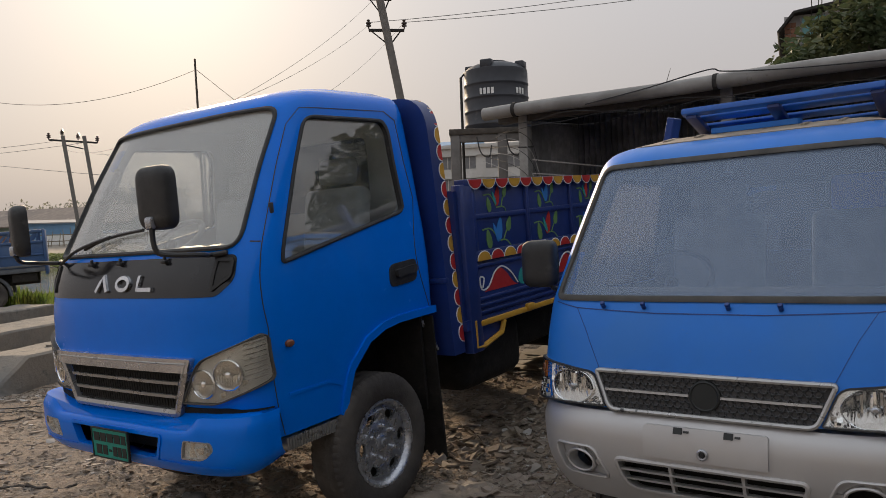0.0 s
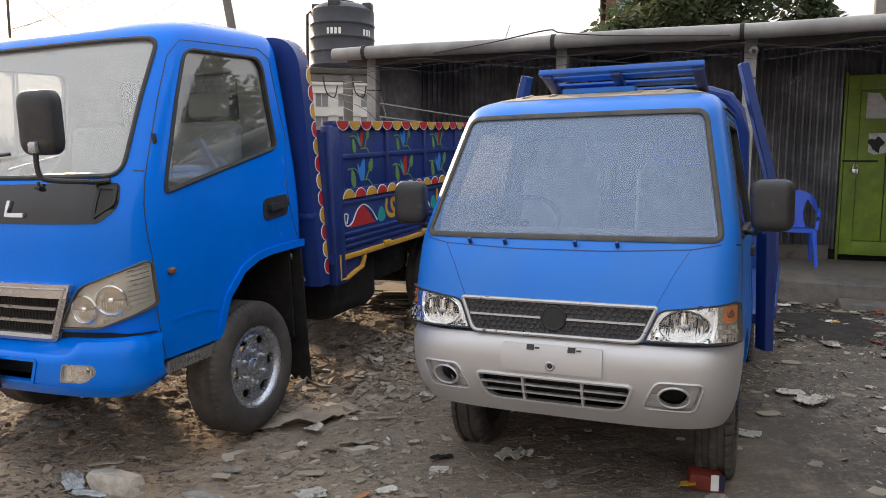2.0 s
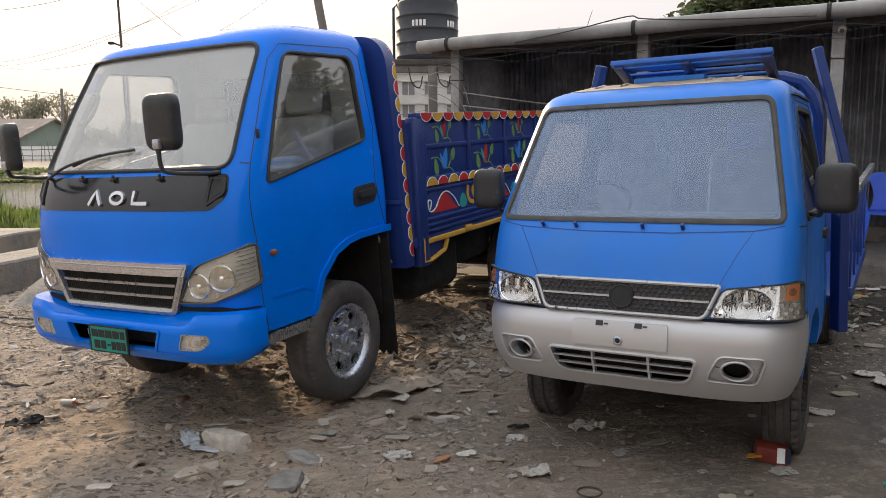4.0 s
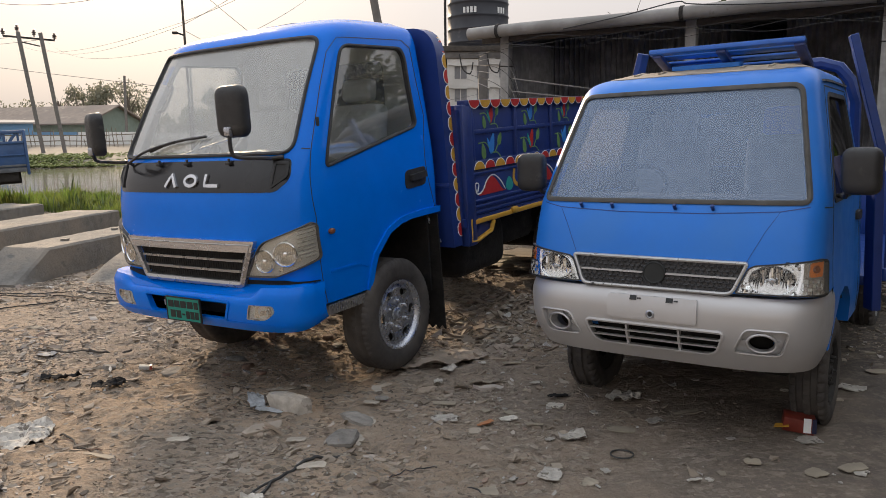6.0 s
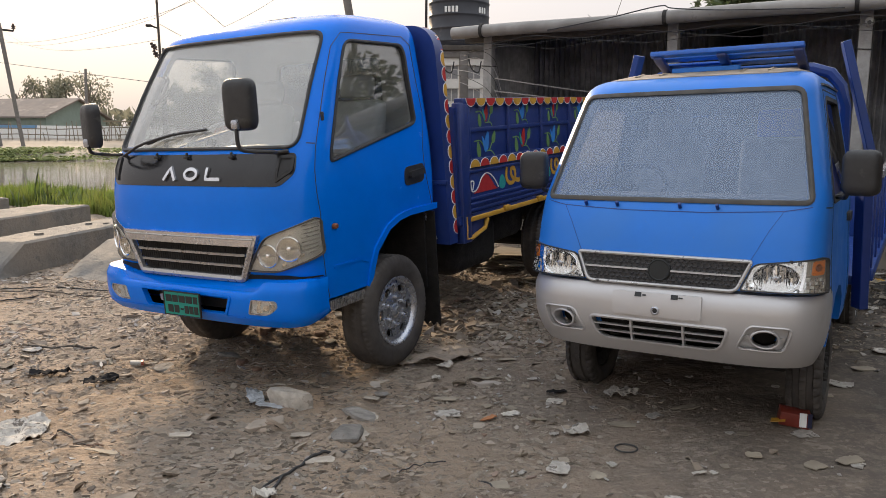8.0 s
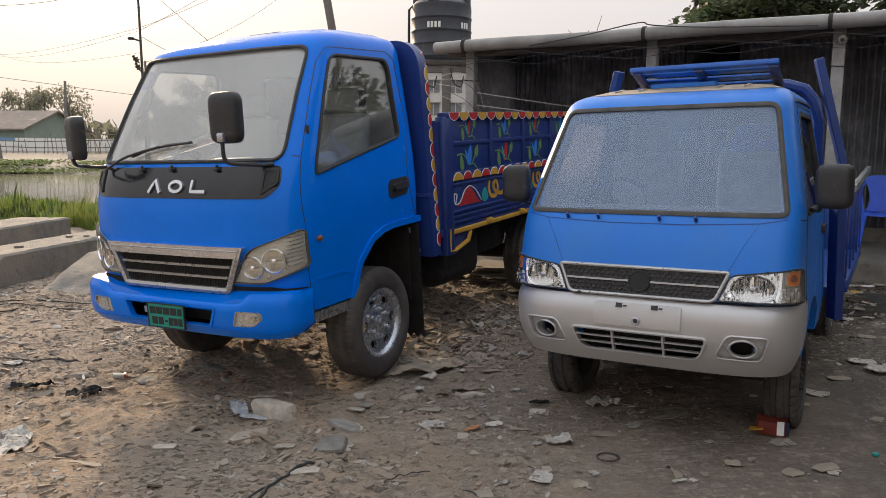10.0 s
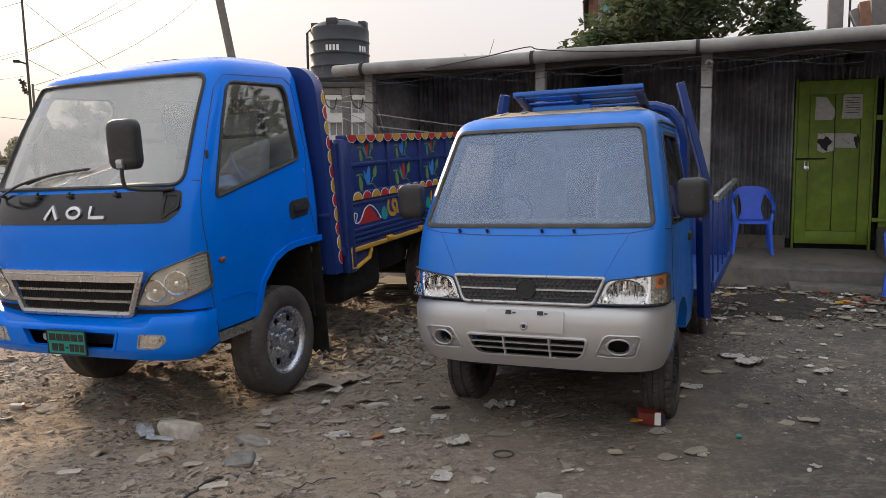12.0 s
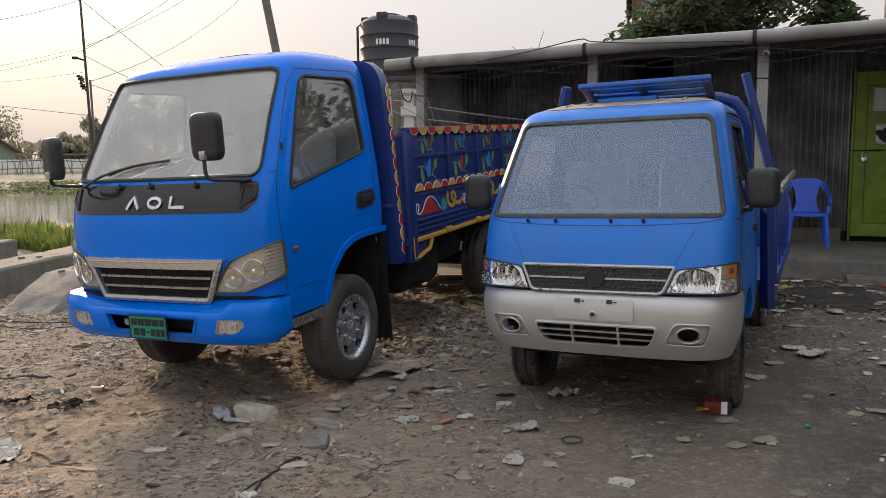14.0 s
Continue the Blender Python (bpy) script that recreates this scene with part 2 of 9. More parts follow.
WEED = mat("water_weed", (0.21, 0.25, 0.1), 0.7, 0, 0.4, 2.0)
FARWALL = mat("white_render", (0.52, 0.5, 0.47), 0.9, 0, 0.08, 2, second=(0.44, 0.42, 0.39), second_scale=0.4)
FARDARK = mat("window_opening", (0.16, 0.16, 0.165), 0.4, 0, 0.15, 4)
FARBLUE = mat("blue_sheet", (0.13, 0.26, 0.42), 0.6, 0, 0.1, 2)
RUSTROOF = mat("rusty_far_roof", (0.23, 0.195, 0.17), 0.9, 0, 0.2, 1.5, spec=0.2, spots=(0.36, 0.31, 0.27), spot_scale=0.5, spot_at=0.62, second=(0.19, 0.165, 0.15), second_scale=0.3)
GREENGABLE = mat("faded_green_sheet", (0.2, 0.25, 0.215), 0.8, 0, 0.1, 2)
BRICK = mat("red_brick", (0.28, 0.14, 0.09), 0.9, 0, 0.25, 9, bump=0.3, per=0.35)
GREYWALL = mat("grey_house_render", (0.3, 0.3, 0.3), 0.9, 0, 0.12, 3)
TEALGLASS = mat("teal_shutter", (0.11, 0.3, 0.32), 0.35, 0, 0.15, 4)
STONE = mat("pale_stone", (0.28, 0.258, 0.23), 0.95, 0, 0.35, 16, bump=0.9, bscale=36, per=0.35, spots=(0.2, 0.18, 0.16))
POLEC = mat("concrete_pole", (0.16, 0.15, 0.14), 0.9, 0, 0.2, 6, bump=0.2)
INSUL = mat("brown_insulator", (0.05, 0.035, 0.03), 0.3, 0, 0.2)
BEDGREY = mat("dusty_grey_bed_steel", (0.1, 0.11, 0.125), 0.7, 0, 0.25, 5)
BEDBLUE = mat("faded_blue_bed_paint", (0.032, 0.085, 0.215), 0.5, 0, 0.2, 3, second=(0.06, 0.11, 0.22))


def ground_mat():
    """Trodden earth: three scales of soil tone, darkened towards +x, and a mosaic of flat trodden chips."""
    m = bpy.data.materials.new("trodden_dirt")
    m.use_nodes = True
    n, l = m.node_tree.nodes, m.node_tree.links
    p, co = n["Principled BSDF"], n.new("ShaderNodeTexCoord")
    p.inputs["Roughness"].default_value, p.inputs["Specular IOR Level"].default_value = 0.95, 0.2

    def noise_(sc, det=5.0):
        t = n.new("ShaderNodeTexNoise")
        t.inputs["Scale"].default_value, t.inputs["Detail"].default_value, t.inputs["Roughness"].default_value = sc, det, 0.65
        l.new(co.outputs["Object"], t.inputs["Vector"])
        return t.outputs["Fac"]

    def rng(src, a, b, lo=0.0, hi=1.0):
        r = n.new("ShaderNodeMapRange")
        for i, v in enumerate((a, b, lo, hi)):
            r.inputs[i + 1].default_value = v
        l.new(src, r.inputs[0])
        return r.outputs[0]

    def mix(f, a, b, kind="MIX"):
        x = n.new("ShaderNodeMix")
        x.data_type, x.blend_type = "RGBA", kind
        for i, v in ((0, f), (6, a), (7, b)):
            if isinstance(v, tuple):
                x.inputs[i].default_value = (*v, 1)
            elif isinstance(v, float):
                x.inputs[i].default_value = v
            else:
                l.new(v, x.inputs[i])
        return x.outputs[2]

    def chips(sc, squash):
        mp, v = n.new("ShaderNodeMapping"), n.new("ShaderNodeTexVoronoi")
        mp.inputs["Scale"].default_value = (1.0, squash, 1.0)
        mp.inputs["Rotation"].default_value = (0, 0, squash)
        wob = n.new("ShaderNodeTexNoise")
        wob.inputs["Scale"].default_value = sc * 0.7
        add = n.new("ShaderNodeMix")
        add.data_type = "VECTOR"
        add.inputs[0].default_value = 0.035
        l.new(co.outputs["Object"], wob.inputs["Vector"])
        l.new(co.outputs["Object"], add.inputs[4]), l.new(wob.outputs["Color"], add.inputs[5])
        l.new(add.outputs[1], mp.inputs[0])
        v.inputs["Scale"].default_value = sc
        l.new(mp.outputs[0], v.inputs["Vector"])
        s = n.new("ShaderNodeSeparateColor")
        l.new(v.outputs["Color"], s.inputs[0])
        return s.outputs[0], s.outputs[1], v.outputs["Distance"]

    c = mix(rng(noise_(0.45, 3), 0.42, 0.6), (0.45, 0.34, 0.245), (0.33, 0.272, 0.22))
    # Darker soil towards +x; the shade on that side is put into it.
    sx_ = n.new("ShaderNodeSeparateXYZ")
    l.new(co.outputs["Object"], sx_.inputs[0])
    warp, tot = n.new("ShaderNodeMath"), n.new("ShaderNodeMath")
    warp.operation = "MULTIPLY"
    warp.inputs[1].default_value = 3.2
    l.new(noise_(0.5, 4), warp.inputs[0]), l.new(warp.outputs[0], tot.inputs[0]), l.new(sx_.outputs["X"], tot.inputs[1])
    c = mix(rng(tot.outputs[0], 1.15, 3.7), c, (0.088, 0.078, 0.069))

    def times(a, b):
        k = n.new("ShaderNodeMath")
        k.operation = "MULTIPLY"
        l.new(a, k.inputs[0]), l.new(b, k.inputs[1])
        return k.outputs[0]

    loose = rng(tot.outputs[0], 1.2, 3.4, 1.0, 0.22)      # loose and flaky on one side, trodden smooth on the other
    c = mix(rng(noise_(4.5), 0.5, 0.8), c, (0.2, 0.155, 0.12))
    c = mix(times(rng(noise_(38, 7), 0.5, 0.72), loose), c, (0.38, 0.315, 0.25))
    c = mix(rng(noise_(130, 5), 0.52, 0.7, 0.0, 0.45), c, (0.11, 0.088, 0.068))
    c = mix(rng(noise_(9, 6), 0.56, 0.66, 0.0, 0.5), c, (0.2, 0.178, 0.15))
    patch = times(rng(noise_(1.1, 4), 0.4, 0.55), loose)
    mp_, st_ = n.new("ShaderNodeMapping"), n.new("ShaderNodeTexNoise")      # low streaks combed one way
    mp_.inputs["Scale"].default_value, mp_.inputs["Rotation"].default_value = (5.0, 21.0, 5.0), (0, 0, -0.25)
    st_.inputs["Scale"].default_value, st_.inputs["Detail"].default_value, st_.inputs["Roughness"].default_value, st_.inputs["Distortion"].default_value = 1.0, 8.0, 0.68, 0.6
    l.new(co.outputs["Object"], mp_.inputs[0]), l.new(mp_.outputs[0], st_.inputs["Vector"])
    c = mix(times(rng(st_.outputs["Fac"], 0.58, 0.7, 0.0, 0.5), loose), c, (0.17, 0.13, 0.1))
    c = mix(times(rng(st_.outputs["Fac"], 0.44, 0.32, 0.0, 0.6), loose), c, (0.54, 0.44, 0.34))
    a1, b1, d1 = chips(17, 1.7)
    a2, b2, d2 = chips(42, 1.4)
    for sel, tone, hi in ((a1, b1, 0.8), (a2, b2, 0.66)):
        k = n.new("ShaderNodeMath")
        k.operation = "MULTIPLY"
        l.new(rng(sel, hi, hi + 0.04), k.inputs[0]), l.new(patch, k.inputs[1])
        c = mix(k.outputs[0], c, mix(tone, (0.1, 0.078, 0.06), (0.44, 0.38, 0.31)))
    l.new(c, p.inputs["Base Color"])
    h = None
    for src, w in ((st_.outputs["Fac"], -1.3), (noise_(24, 8), 0.9), (a1, 0.25), (a2, 0.15), (noise_(95, 4), 0.42)):
        k = n.new("ShaderNodeMath")
        k.operation = "MULTIPLY"
        k.inputs[1].default_value = w
        l.new(src, k.inputs[0])
        if h is None:
            h = k.outputs[0]
        else:
            s = n.new("ShaderNodeMath")
            l.new(h, s.inputs[0]), l.new(k.outputs[0], s.inputs[1])
            h = s.outputs[0]
    b = n.new("ShaderNodeBump")
    b.inputs["Strength"].default_value, b.inputs["Distance"].default_value = 1.0, 0.034
    l.new(times(h, loose), b.inputs["Height"]), l.new(b.outputs[0], p.inputs["Normal"])
    return m


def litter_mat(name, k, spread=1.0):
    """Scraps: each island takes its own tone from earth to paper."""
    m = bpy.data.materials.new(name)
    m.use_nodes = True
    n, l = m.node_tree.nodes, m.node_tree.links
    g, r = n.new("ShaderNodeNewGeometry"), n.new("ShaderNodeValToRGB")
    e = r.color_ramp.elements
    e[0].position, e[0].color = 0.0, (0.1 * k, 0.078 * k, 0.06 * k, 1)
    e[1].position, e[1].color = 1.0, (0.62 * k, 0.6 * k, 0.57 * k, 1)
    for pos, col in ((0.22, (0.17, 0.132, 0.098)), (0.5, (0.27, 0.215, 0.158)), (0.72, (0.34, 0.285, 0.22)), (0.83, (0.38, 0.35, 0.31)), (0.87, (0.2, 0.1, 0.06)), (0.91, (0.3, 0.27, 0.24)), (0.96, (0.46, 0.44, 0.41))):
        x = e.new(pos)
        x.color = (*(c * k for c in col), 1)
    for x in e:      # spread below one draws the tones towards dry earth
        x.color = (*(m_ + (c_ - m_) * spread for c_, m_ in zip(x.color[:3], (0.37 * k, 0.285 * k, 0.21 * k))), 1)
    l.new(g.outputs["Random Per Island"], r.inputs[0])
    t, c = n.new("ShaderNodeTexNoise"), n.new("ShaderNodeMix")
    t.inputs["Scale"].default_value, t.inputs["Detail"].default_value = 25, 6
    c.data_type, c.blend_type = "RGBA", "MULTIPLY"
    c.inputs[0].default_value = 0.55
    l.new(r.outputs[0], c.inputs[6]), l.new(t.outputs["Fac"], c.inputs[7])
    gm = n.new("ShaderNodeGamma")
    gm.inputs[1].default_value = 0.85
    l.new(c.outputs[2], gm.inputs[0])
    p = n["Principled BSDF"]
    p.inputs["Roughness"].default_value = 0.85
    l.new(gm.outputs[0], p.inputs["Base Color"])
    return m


def water_mat():
    m = bpy.data.materials.new("still_pond_water")
    m.use_nodes = True
    n, l = m.node_tree.nodes, m.node_tree.links
    p = n["Principled BSDF"]
    p.inputs["Base Color"].default_value, p.inputs["Roughness"].default_value = (0.2, 0.185, 0.165, 1), 0.06
    co, mp, t, b = n.new("ShaderNodeTexCoord"), n.new("ShaderNodeMapping"), n.new("ShaderNodeTexNoise"), n.new("ShaderNodeBump")
    mp.inputs["Scale"].default_value = (0.5, 1.6, 1)
    t.inputs["Scale"].default_value, t.inputs["Detail"].default_value = 2.0, 4
    b.inputs["Strength"].default_value, b.inputs["Distance"].default_value = 0.16, 0.04
    l.new(co.outputs["Object"], mp.inputs[0]), l.new(mp.outputs[0], t.inputs["Vector"])
    l.new(t.outputs["Fac"], b.inputs["Height"]), l.new(b.outputs[0], p.inputs["Normal"])
    return m


def leafy(m, share):
    """Lets light pass through thin leaves."""
    n, l = m.node_tree.nodes, m.node_tree.links
    p, out = n["Principled BSDF"], n["Material Output"]
    t, x = n.new("ShaderNodeBsdfTranslucent"), n.new("ShaderNodeMixShader")
    x.inputs[0].default_value = share
    l.new(p.inputs["Base Color"].links[0].from_socket, t.inputs[0])
    l.new(p.outputs[0], x.inputs[1]), l.new(t.outputs[0], x.inputs[2]), l.new(x.outputs[0], out.inputs[0])


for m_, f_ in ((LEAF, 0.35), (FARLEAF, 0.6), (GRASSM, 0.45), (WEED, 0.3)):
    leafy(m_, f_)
# DARKLITTER is LITTER darkened to carry the shade before the porch.
DIRT, LITTER, FLAKES, DARKLITTER, WATER = ground_mat(), litter_mat("mixed_litter", 1.0, 0.85), litter_mat("dry_earth_flakes", 1.0, 0.45), litter_mat("shade_toned_litter", 0.42), water_mat()


# ---- mesh helpers ----
def finish(bm, smooth=True, angle=35.0):
    me = bpy.data.meshes.new("mesh")
    bmesh.ops.recalc_face_normals(bm, faces=bm.faces)
    bm.to_mesh(me)
    bm.free()
    if smooth:
        me.polygons.foreach_set("use_smooth", [True] * len(me.polygons))
        me.set_sharp_from_angle(angle=radians(angle))
    return me


def part(name, bm, material, parent=None, label="", smooth=True, angle=35.0):
    me = bm if isinstance(bm, bpy.types.Mesh) else finish(bm, smooth, angle)
    mats = material if isinstance(material, (list, tuple)) else [material]
    if not me.materials:
        for m in mats:
            me.materials.append(m)
    ob = new(name, me)
    if parent:
        ob.parent = parent
    if label:
        ob["label"] = label
    return ob


def thing(name, m, label, category, group=""):
    ob = new(name)
    ob.matrix_world = m
    ob.empty_display_size = 0.2
    return tagged(ob, label, category, group)


def box(bm, sx, sy, sz, m=None, bevel=0.0, seg=2, mi=0):
    """A box of that size about the pose m's place."""
    m = m if m is not None else Matrix()
    vs = bmesh.ops.create_cube(bm, size=1.0, matrix=m @ Matrix.Diagonal((sx, sy, sz, 1)))["verts"]
    fs = list({f for v in vs for f in v.link_faces})
    for f in fs:
        f.material_index = mi
    if bevel:
        es = list({e for v in vs for e in v.link_edges})
        r = bmesh.ops.bevel(bm, geom=es, offset=bevel, segments=seg, affect="EDGES", profile=0.5)
        for f in r["faces"]:
            f.material_index = mi
    return bm


def bx(x0, x1, y0, y1, z0, z1, bevel=0.0, bm=None, mi=0, seg=2):
    bm = bm or bmesh.new()
    return box(bm, x1 - x0, y1 - y0, z1 - z0, Matrix.Translation(((x0 + x1) / 2, (y0 + y1) / 2, (z0 + z1) / 2)), bevel, seg, mi)


def along(a, b):
    """A pose at a whose z axis points to b, and the distance."""
    d = Vector(b) - Vector(a)
    return Matrix.Translation(a) @ d.to_track_quat("Z", "Y").to_matrix().to_4x4(), d.length


def bar(a, b, sx, sy, bevel=0.004, bm=None, mi=0):
    m, n = along(a, b)
    return box(bm or bmesh.new(), sx, sy, n, m @ pose(0, 0, n / 2), bevel, 1, mi)


def lathe(profile, seg=32, m=None, bm=None, closed=False, mi=0):
    """Turns rows of (radius, height) about z; closed joins the last to the first."""
    bm, m = bm or bmesh.new(), m if m is not None else Matrix()
    rings = []
    for r, z in profile:
        if r < 1e-5:
            rings.append([bm.verts.new(m @ Vector((0, 0, z)))])
        else:
            rings.append([bm.verts.new(m @ Vector((r * math.cos(2 * math.pi * i / seg), r * math.sin(2 * math.pi * i / seg), z))) for i in range(seg)])
    pairs = list(zip(rings, rings[1:])) + ([(rings[-1], rings[0])] if closed else [])
    for p, q in pairs:
        for i in range(seg):
            j = (i + 1) % seg
            vs = [p[i % len(p)], p[j % len(p)], q[j % len(q)], q[i % len(q)]]
            vs = list(dict.fromkeys(vs))
            if len(vs) > 2:
                f = bm.faces.new(vs)
                f.material_index = mi
    if not closed:
        for ring in (rings[0], rings[-1]):
            if len(ring) > 2:
                bm.faces.new(ring).material_index = mi
    return bm


def rod(a, b, r, r2=None, seg=10, bm=None, mi=0):
    m, n = along(a, b)
    return lathe([(r, 0), (r if r2 is None else r2, n)], seg, m, bm, mi=mi)


def spline(pts, n=8):
    """Catmull-Rom through the points."""
    p = [Vector(q) for q in pts]
    p = [2 * p[0] - p[1]] + p + [2 * p[-1] - p[-2]]
    out = []
    for i in range(1, len(p) - 2):
        for k in range(n):
            t = k / n
            a, b, c, d = p[i - 1 : i + 3]
            out.append(0.5 * (2 * b + (c - a) * t + (2 * a - 5 * b + 4 * c - d) * t * t + (3 * b - a - 3 * c + d) * t ** 3))
    return out + [p[-2]]


def tube(pts, r, seg=6, bm=None, mi=0, smooth=0, taper=None, closed=False):
    bm = bm or bmesh.new()
    pts = spline(pts, smooth) if smooth else [Vector(p) for p in pts]
    rings, up = [], Vector((0.13, 0.21, 0.97))
    for i, p in enumerate(pts):
        if closed:
            d = pts[(i + 1) % len(pts)] - pts[i - 1]
        else:
            d = pts[min(i + 1, len(pts) - 1)] - pts[max(i - 1, 0)]
        d.normalize()
        s = d.cross(up)
        s = s.normalized() if s.length > 1e-4 else Vector((1, 0, 0))
        w = s.cross(d)
        rr = r if taper is None else r + (taper - r) * i / (len(pts) - 1)
        rings.append([bm.verts.new(p + rr * (math.cos(2 * math.pi * k / seg) * s + math.sin(2 * math.pi * k / seg) * w)) for k in range(seg)])
    pairs = list(zip(rings, rings[1:])) + ([(rings[-1], rings[0])] if closed else [])
    for a, b in pairs:
        for k in range(seg):
            bm.faces.new([a[k], a[(k + 1) % seg], b[(k + 1) % seg], b[k]]).material_index = mi
    if not closed:
        bm.faces.new(rings[0]).material_index = mi
        bm.faces.new(rings[-1]).material_index = mi
    return bm


def rounded(poly, r, n=5):
    """The polygon with its corners rounded; r one radius or one a corner."""
    out = []
    for i, p in enumerate(poly):
        p = Vector(p)
        a, b = Vector(poly[i - 1]) - p, Vector(poly[(i + 1) % len(poly)]) - p
        rr = r[i] if isinstance(r, (list, tuple)) else r
        k = min(rr, a.length * 0.48, b.length * 0.48)
        if k < 1e-4:
            out.append(p)
            continue
        s, e = p + a.normalized() * k, p + b.normalized() * k
        for j in range(n + 1):
            t = j / n
            out.append((1 - t) ** 2 * s + 2 * t * (1 - t) * p + t * t * e)
    return out


def resampled(poly, step):
    out = []
    for i, p in enumerate(poly):
        p, q = Vector(p), Vector(poly[(i + 1) % len(poly)])
        k = max(1, int((q - p).length / step))
        out += [p.lerp(q, j / k) for j in range(k)]
    return out


def inset(poly, d):
    """The polygon moved inwards by d (outwards where negative)."""
    area = sum(Vector(p).cross(Vector(poly[(i + 1) % len(poly)])) for i, p in enumerate(poly))
    sgn = 1 if area > 0 else -1
    out = []
    for i, p in enumerate(poly):
        p, a, b = Vector(p), Vector(poly[i - 1]), Vector(poly[(i + 1) % len(poly)])
        u, v = (p - a), (b - p)
        u, v = (u.normalized() if u.length else v.normalized()), (v.normalized() if v.length else u.normalized())
        nu, nv = Vector((-u.y, u.x)) * sgn, Vector((-v.y, v.x)) * sgn
        n = nu + nv
        n = n.normalized() if n.length > 1e-6 else nu
        k = d / max(0.5, n.dot(nu))
        out.append(p + n * k)
    return out


def panel(poly, proj, out=0.004, inn=-0.01, cell=0.06, bm=None, mi=0):
    """A sheet with the outline poly, laid on a surface: proj(a, b, d) gives the place d above the surface at (a, b)."""
    own = bmesh.new()
    own.faces.new([own.verts.new((p[0], p[1], 0)) for p in poly])
    lo = [min(p[i] for p in poly) for i in (0, 1)]
    hi = [max(p[i] for p in poly) for i in (0, 1)]
    for i in (0, 1):
        n = int((hi[i] - lo[i]) / cell)
        for k in range(1, n + 1):
            c, nn = [0, 0, 0], [0, 0, 0]
            c[i], nn[i] = lo[i] + (hi[i] - lo[i]) * k / (n + 1), 1
            bmesh.ops.bisect_plane(own, geom=own.verts[:] + own.edges[:] + own.faces[:], plane_co=c, plane_no=nn)
    flat = {v: (v.co.x, v.co.y) for v in own.verts}
    top = own.faces[:]
    r = bmesh.ops.extrude_face_region(own, geom=top, use_keep_orig=True)
    lower = [g for g in r["geom"] if isinstance(g, bmesh.types.BMVert)]
    low = {v: (v.co.x, v.co.y) for v in lower}
    for v, (a, b) in flat.items():
        v.co = proj(a, b, out)
    for v, (a, b) in low.items():
        v.co = proj(a, b, inn)
    for f in own.faces:
        f.material_index = mi
    if bm is None:
        return own
    tmp = bpy.data.meshes.new("tmp")
    own.to_mesh(tmp)
    own.free()
    bm.from_mesh(tmp)
    bpy.data.meshes.remove(tmp)
    return bm


def band(outer, width, proj, out=0.006, inn=-0.01, step=0.04, bm=None, mi=0, crown=0.0):
    """A strip along the inside of the closed outline, with thickness."""
    bm = bm or bmesh.new()
    o = resampled(outer, step)
    i_ = inset(o, width)
    mid = inset(o, width / 2)
    rows = [[bm.verts.new(proj(p[0], p[1], h)) for p in ring] for ring, h in ((o, inn), (o, out), (mid, out + crown), (i_, out), (i_, inn))]
    n = len(o)
    for a, b in zip(rows, rows[1:] + rows[:1]):
        for k in range(n):
            bm.faces.new([a[k], a[(k + 1) % n], b[(k + 1) % n], b[k]]).material_index = mi
    return bm


def strip(line, width, proj, out=0.002, inn=-0.004, step=0.04, bm=None, mi=0):
    """A narrow strip along an open line on the surface."""
    bm = bm or bmesh.new()
    pts = []
    for p, q in zip(line, line[1:]):
        p, q = Vector(p), Vector(q)
        k = max(1, int((q - p).length / step))
        pts += [p.lerp(q, j / k) for j in range(k)]
    pts.append(Vector(line[-1]))
    rows = []
    for i, p in enumerate(pts):
        d = pts[min(i + 1, len(pts) - 1)] - pts[max(0, i - 1)]
        d = d.normalized() if d.length else Vector((1, 0))
        nrm = Vector((-d.y, d.x)) * width / 2
        rows.append([bm.verts.new(proj(*(p + nrm * s), h)) for s, h in ((1, inn), (1, out), (-1, out), (-1, inn))])
    for a, b in zip(rows, rows[1:]):
        for k in range(4):
            bm.faces.new([a[k], a[(k + 1) % 4], b[(k + 1) % 4], b[k]]).material_index = mi
    for r in (rows[0], rows[-1]):
        bm.faces.new(r).material_index = mi
    return bm


def prism(poly, proj, h0, h1, bm=None, mi=0):
    """A flat shape with straight sides between two heights."""
    bm = bm or bmesh.new()
    a = [bm.verts.new(proj(p[0], p[1], h0)) for p in poly]
    b = [bm.verts.new(proj(p[0], p[1], h1)) for p in poly]
    n = len(poly)
    for f in (a[::-1], b):
        bm.faces.new(f).material_index = mi
    for k in range(n):
        bm.faces.new([a[k], a[(k + 1) % n], b[(k + 1) % n], b[k]]).material_index = mi
    return bm


def cut(me, cutters):
    """The mesh less the cutters, by exact booleans."""
    ob = new("cutting", me)
    tools = []
    for c in cutters:
        t = new("tool", c if isinstance(c, bpy.types.Mesh) else finish(c, False))
        tools.append(t)
        md = ob.modifiers.new("cut", "BOOLEAN")
        md.operation, md.solver, md.object = "DIFFERENCE", "EXACT", t
    bpy.context.view_layer.update()
    res = bpy.data.meshes.new_from_object(ob.evaluated_get(bpy.context.evaluated_depsgraph_get()))
    for o in [ob] + tools:
        bpy.data.objects.remove(o)
    res.polygons.foreach_set("use_smooth", [True] * len(res.polygons))
    res.set_sharp_from_angle(angle=radians(32))
    res.materials.clear()
    return res


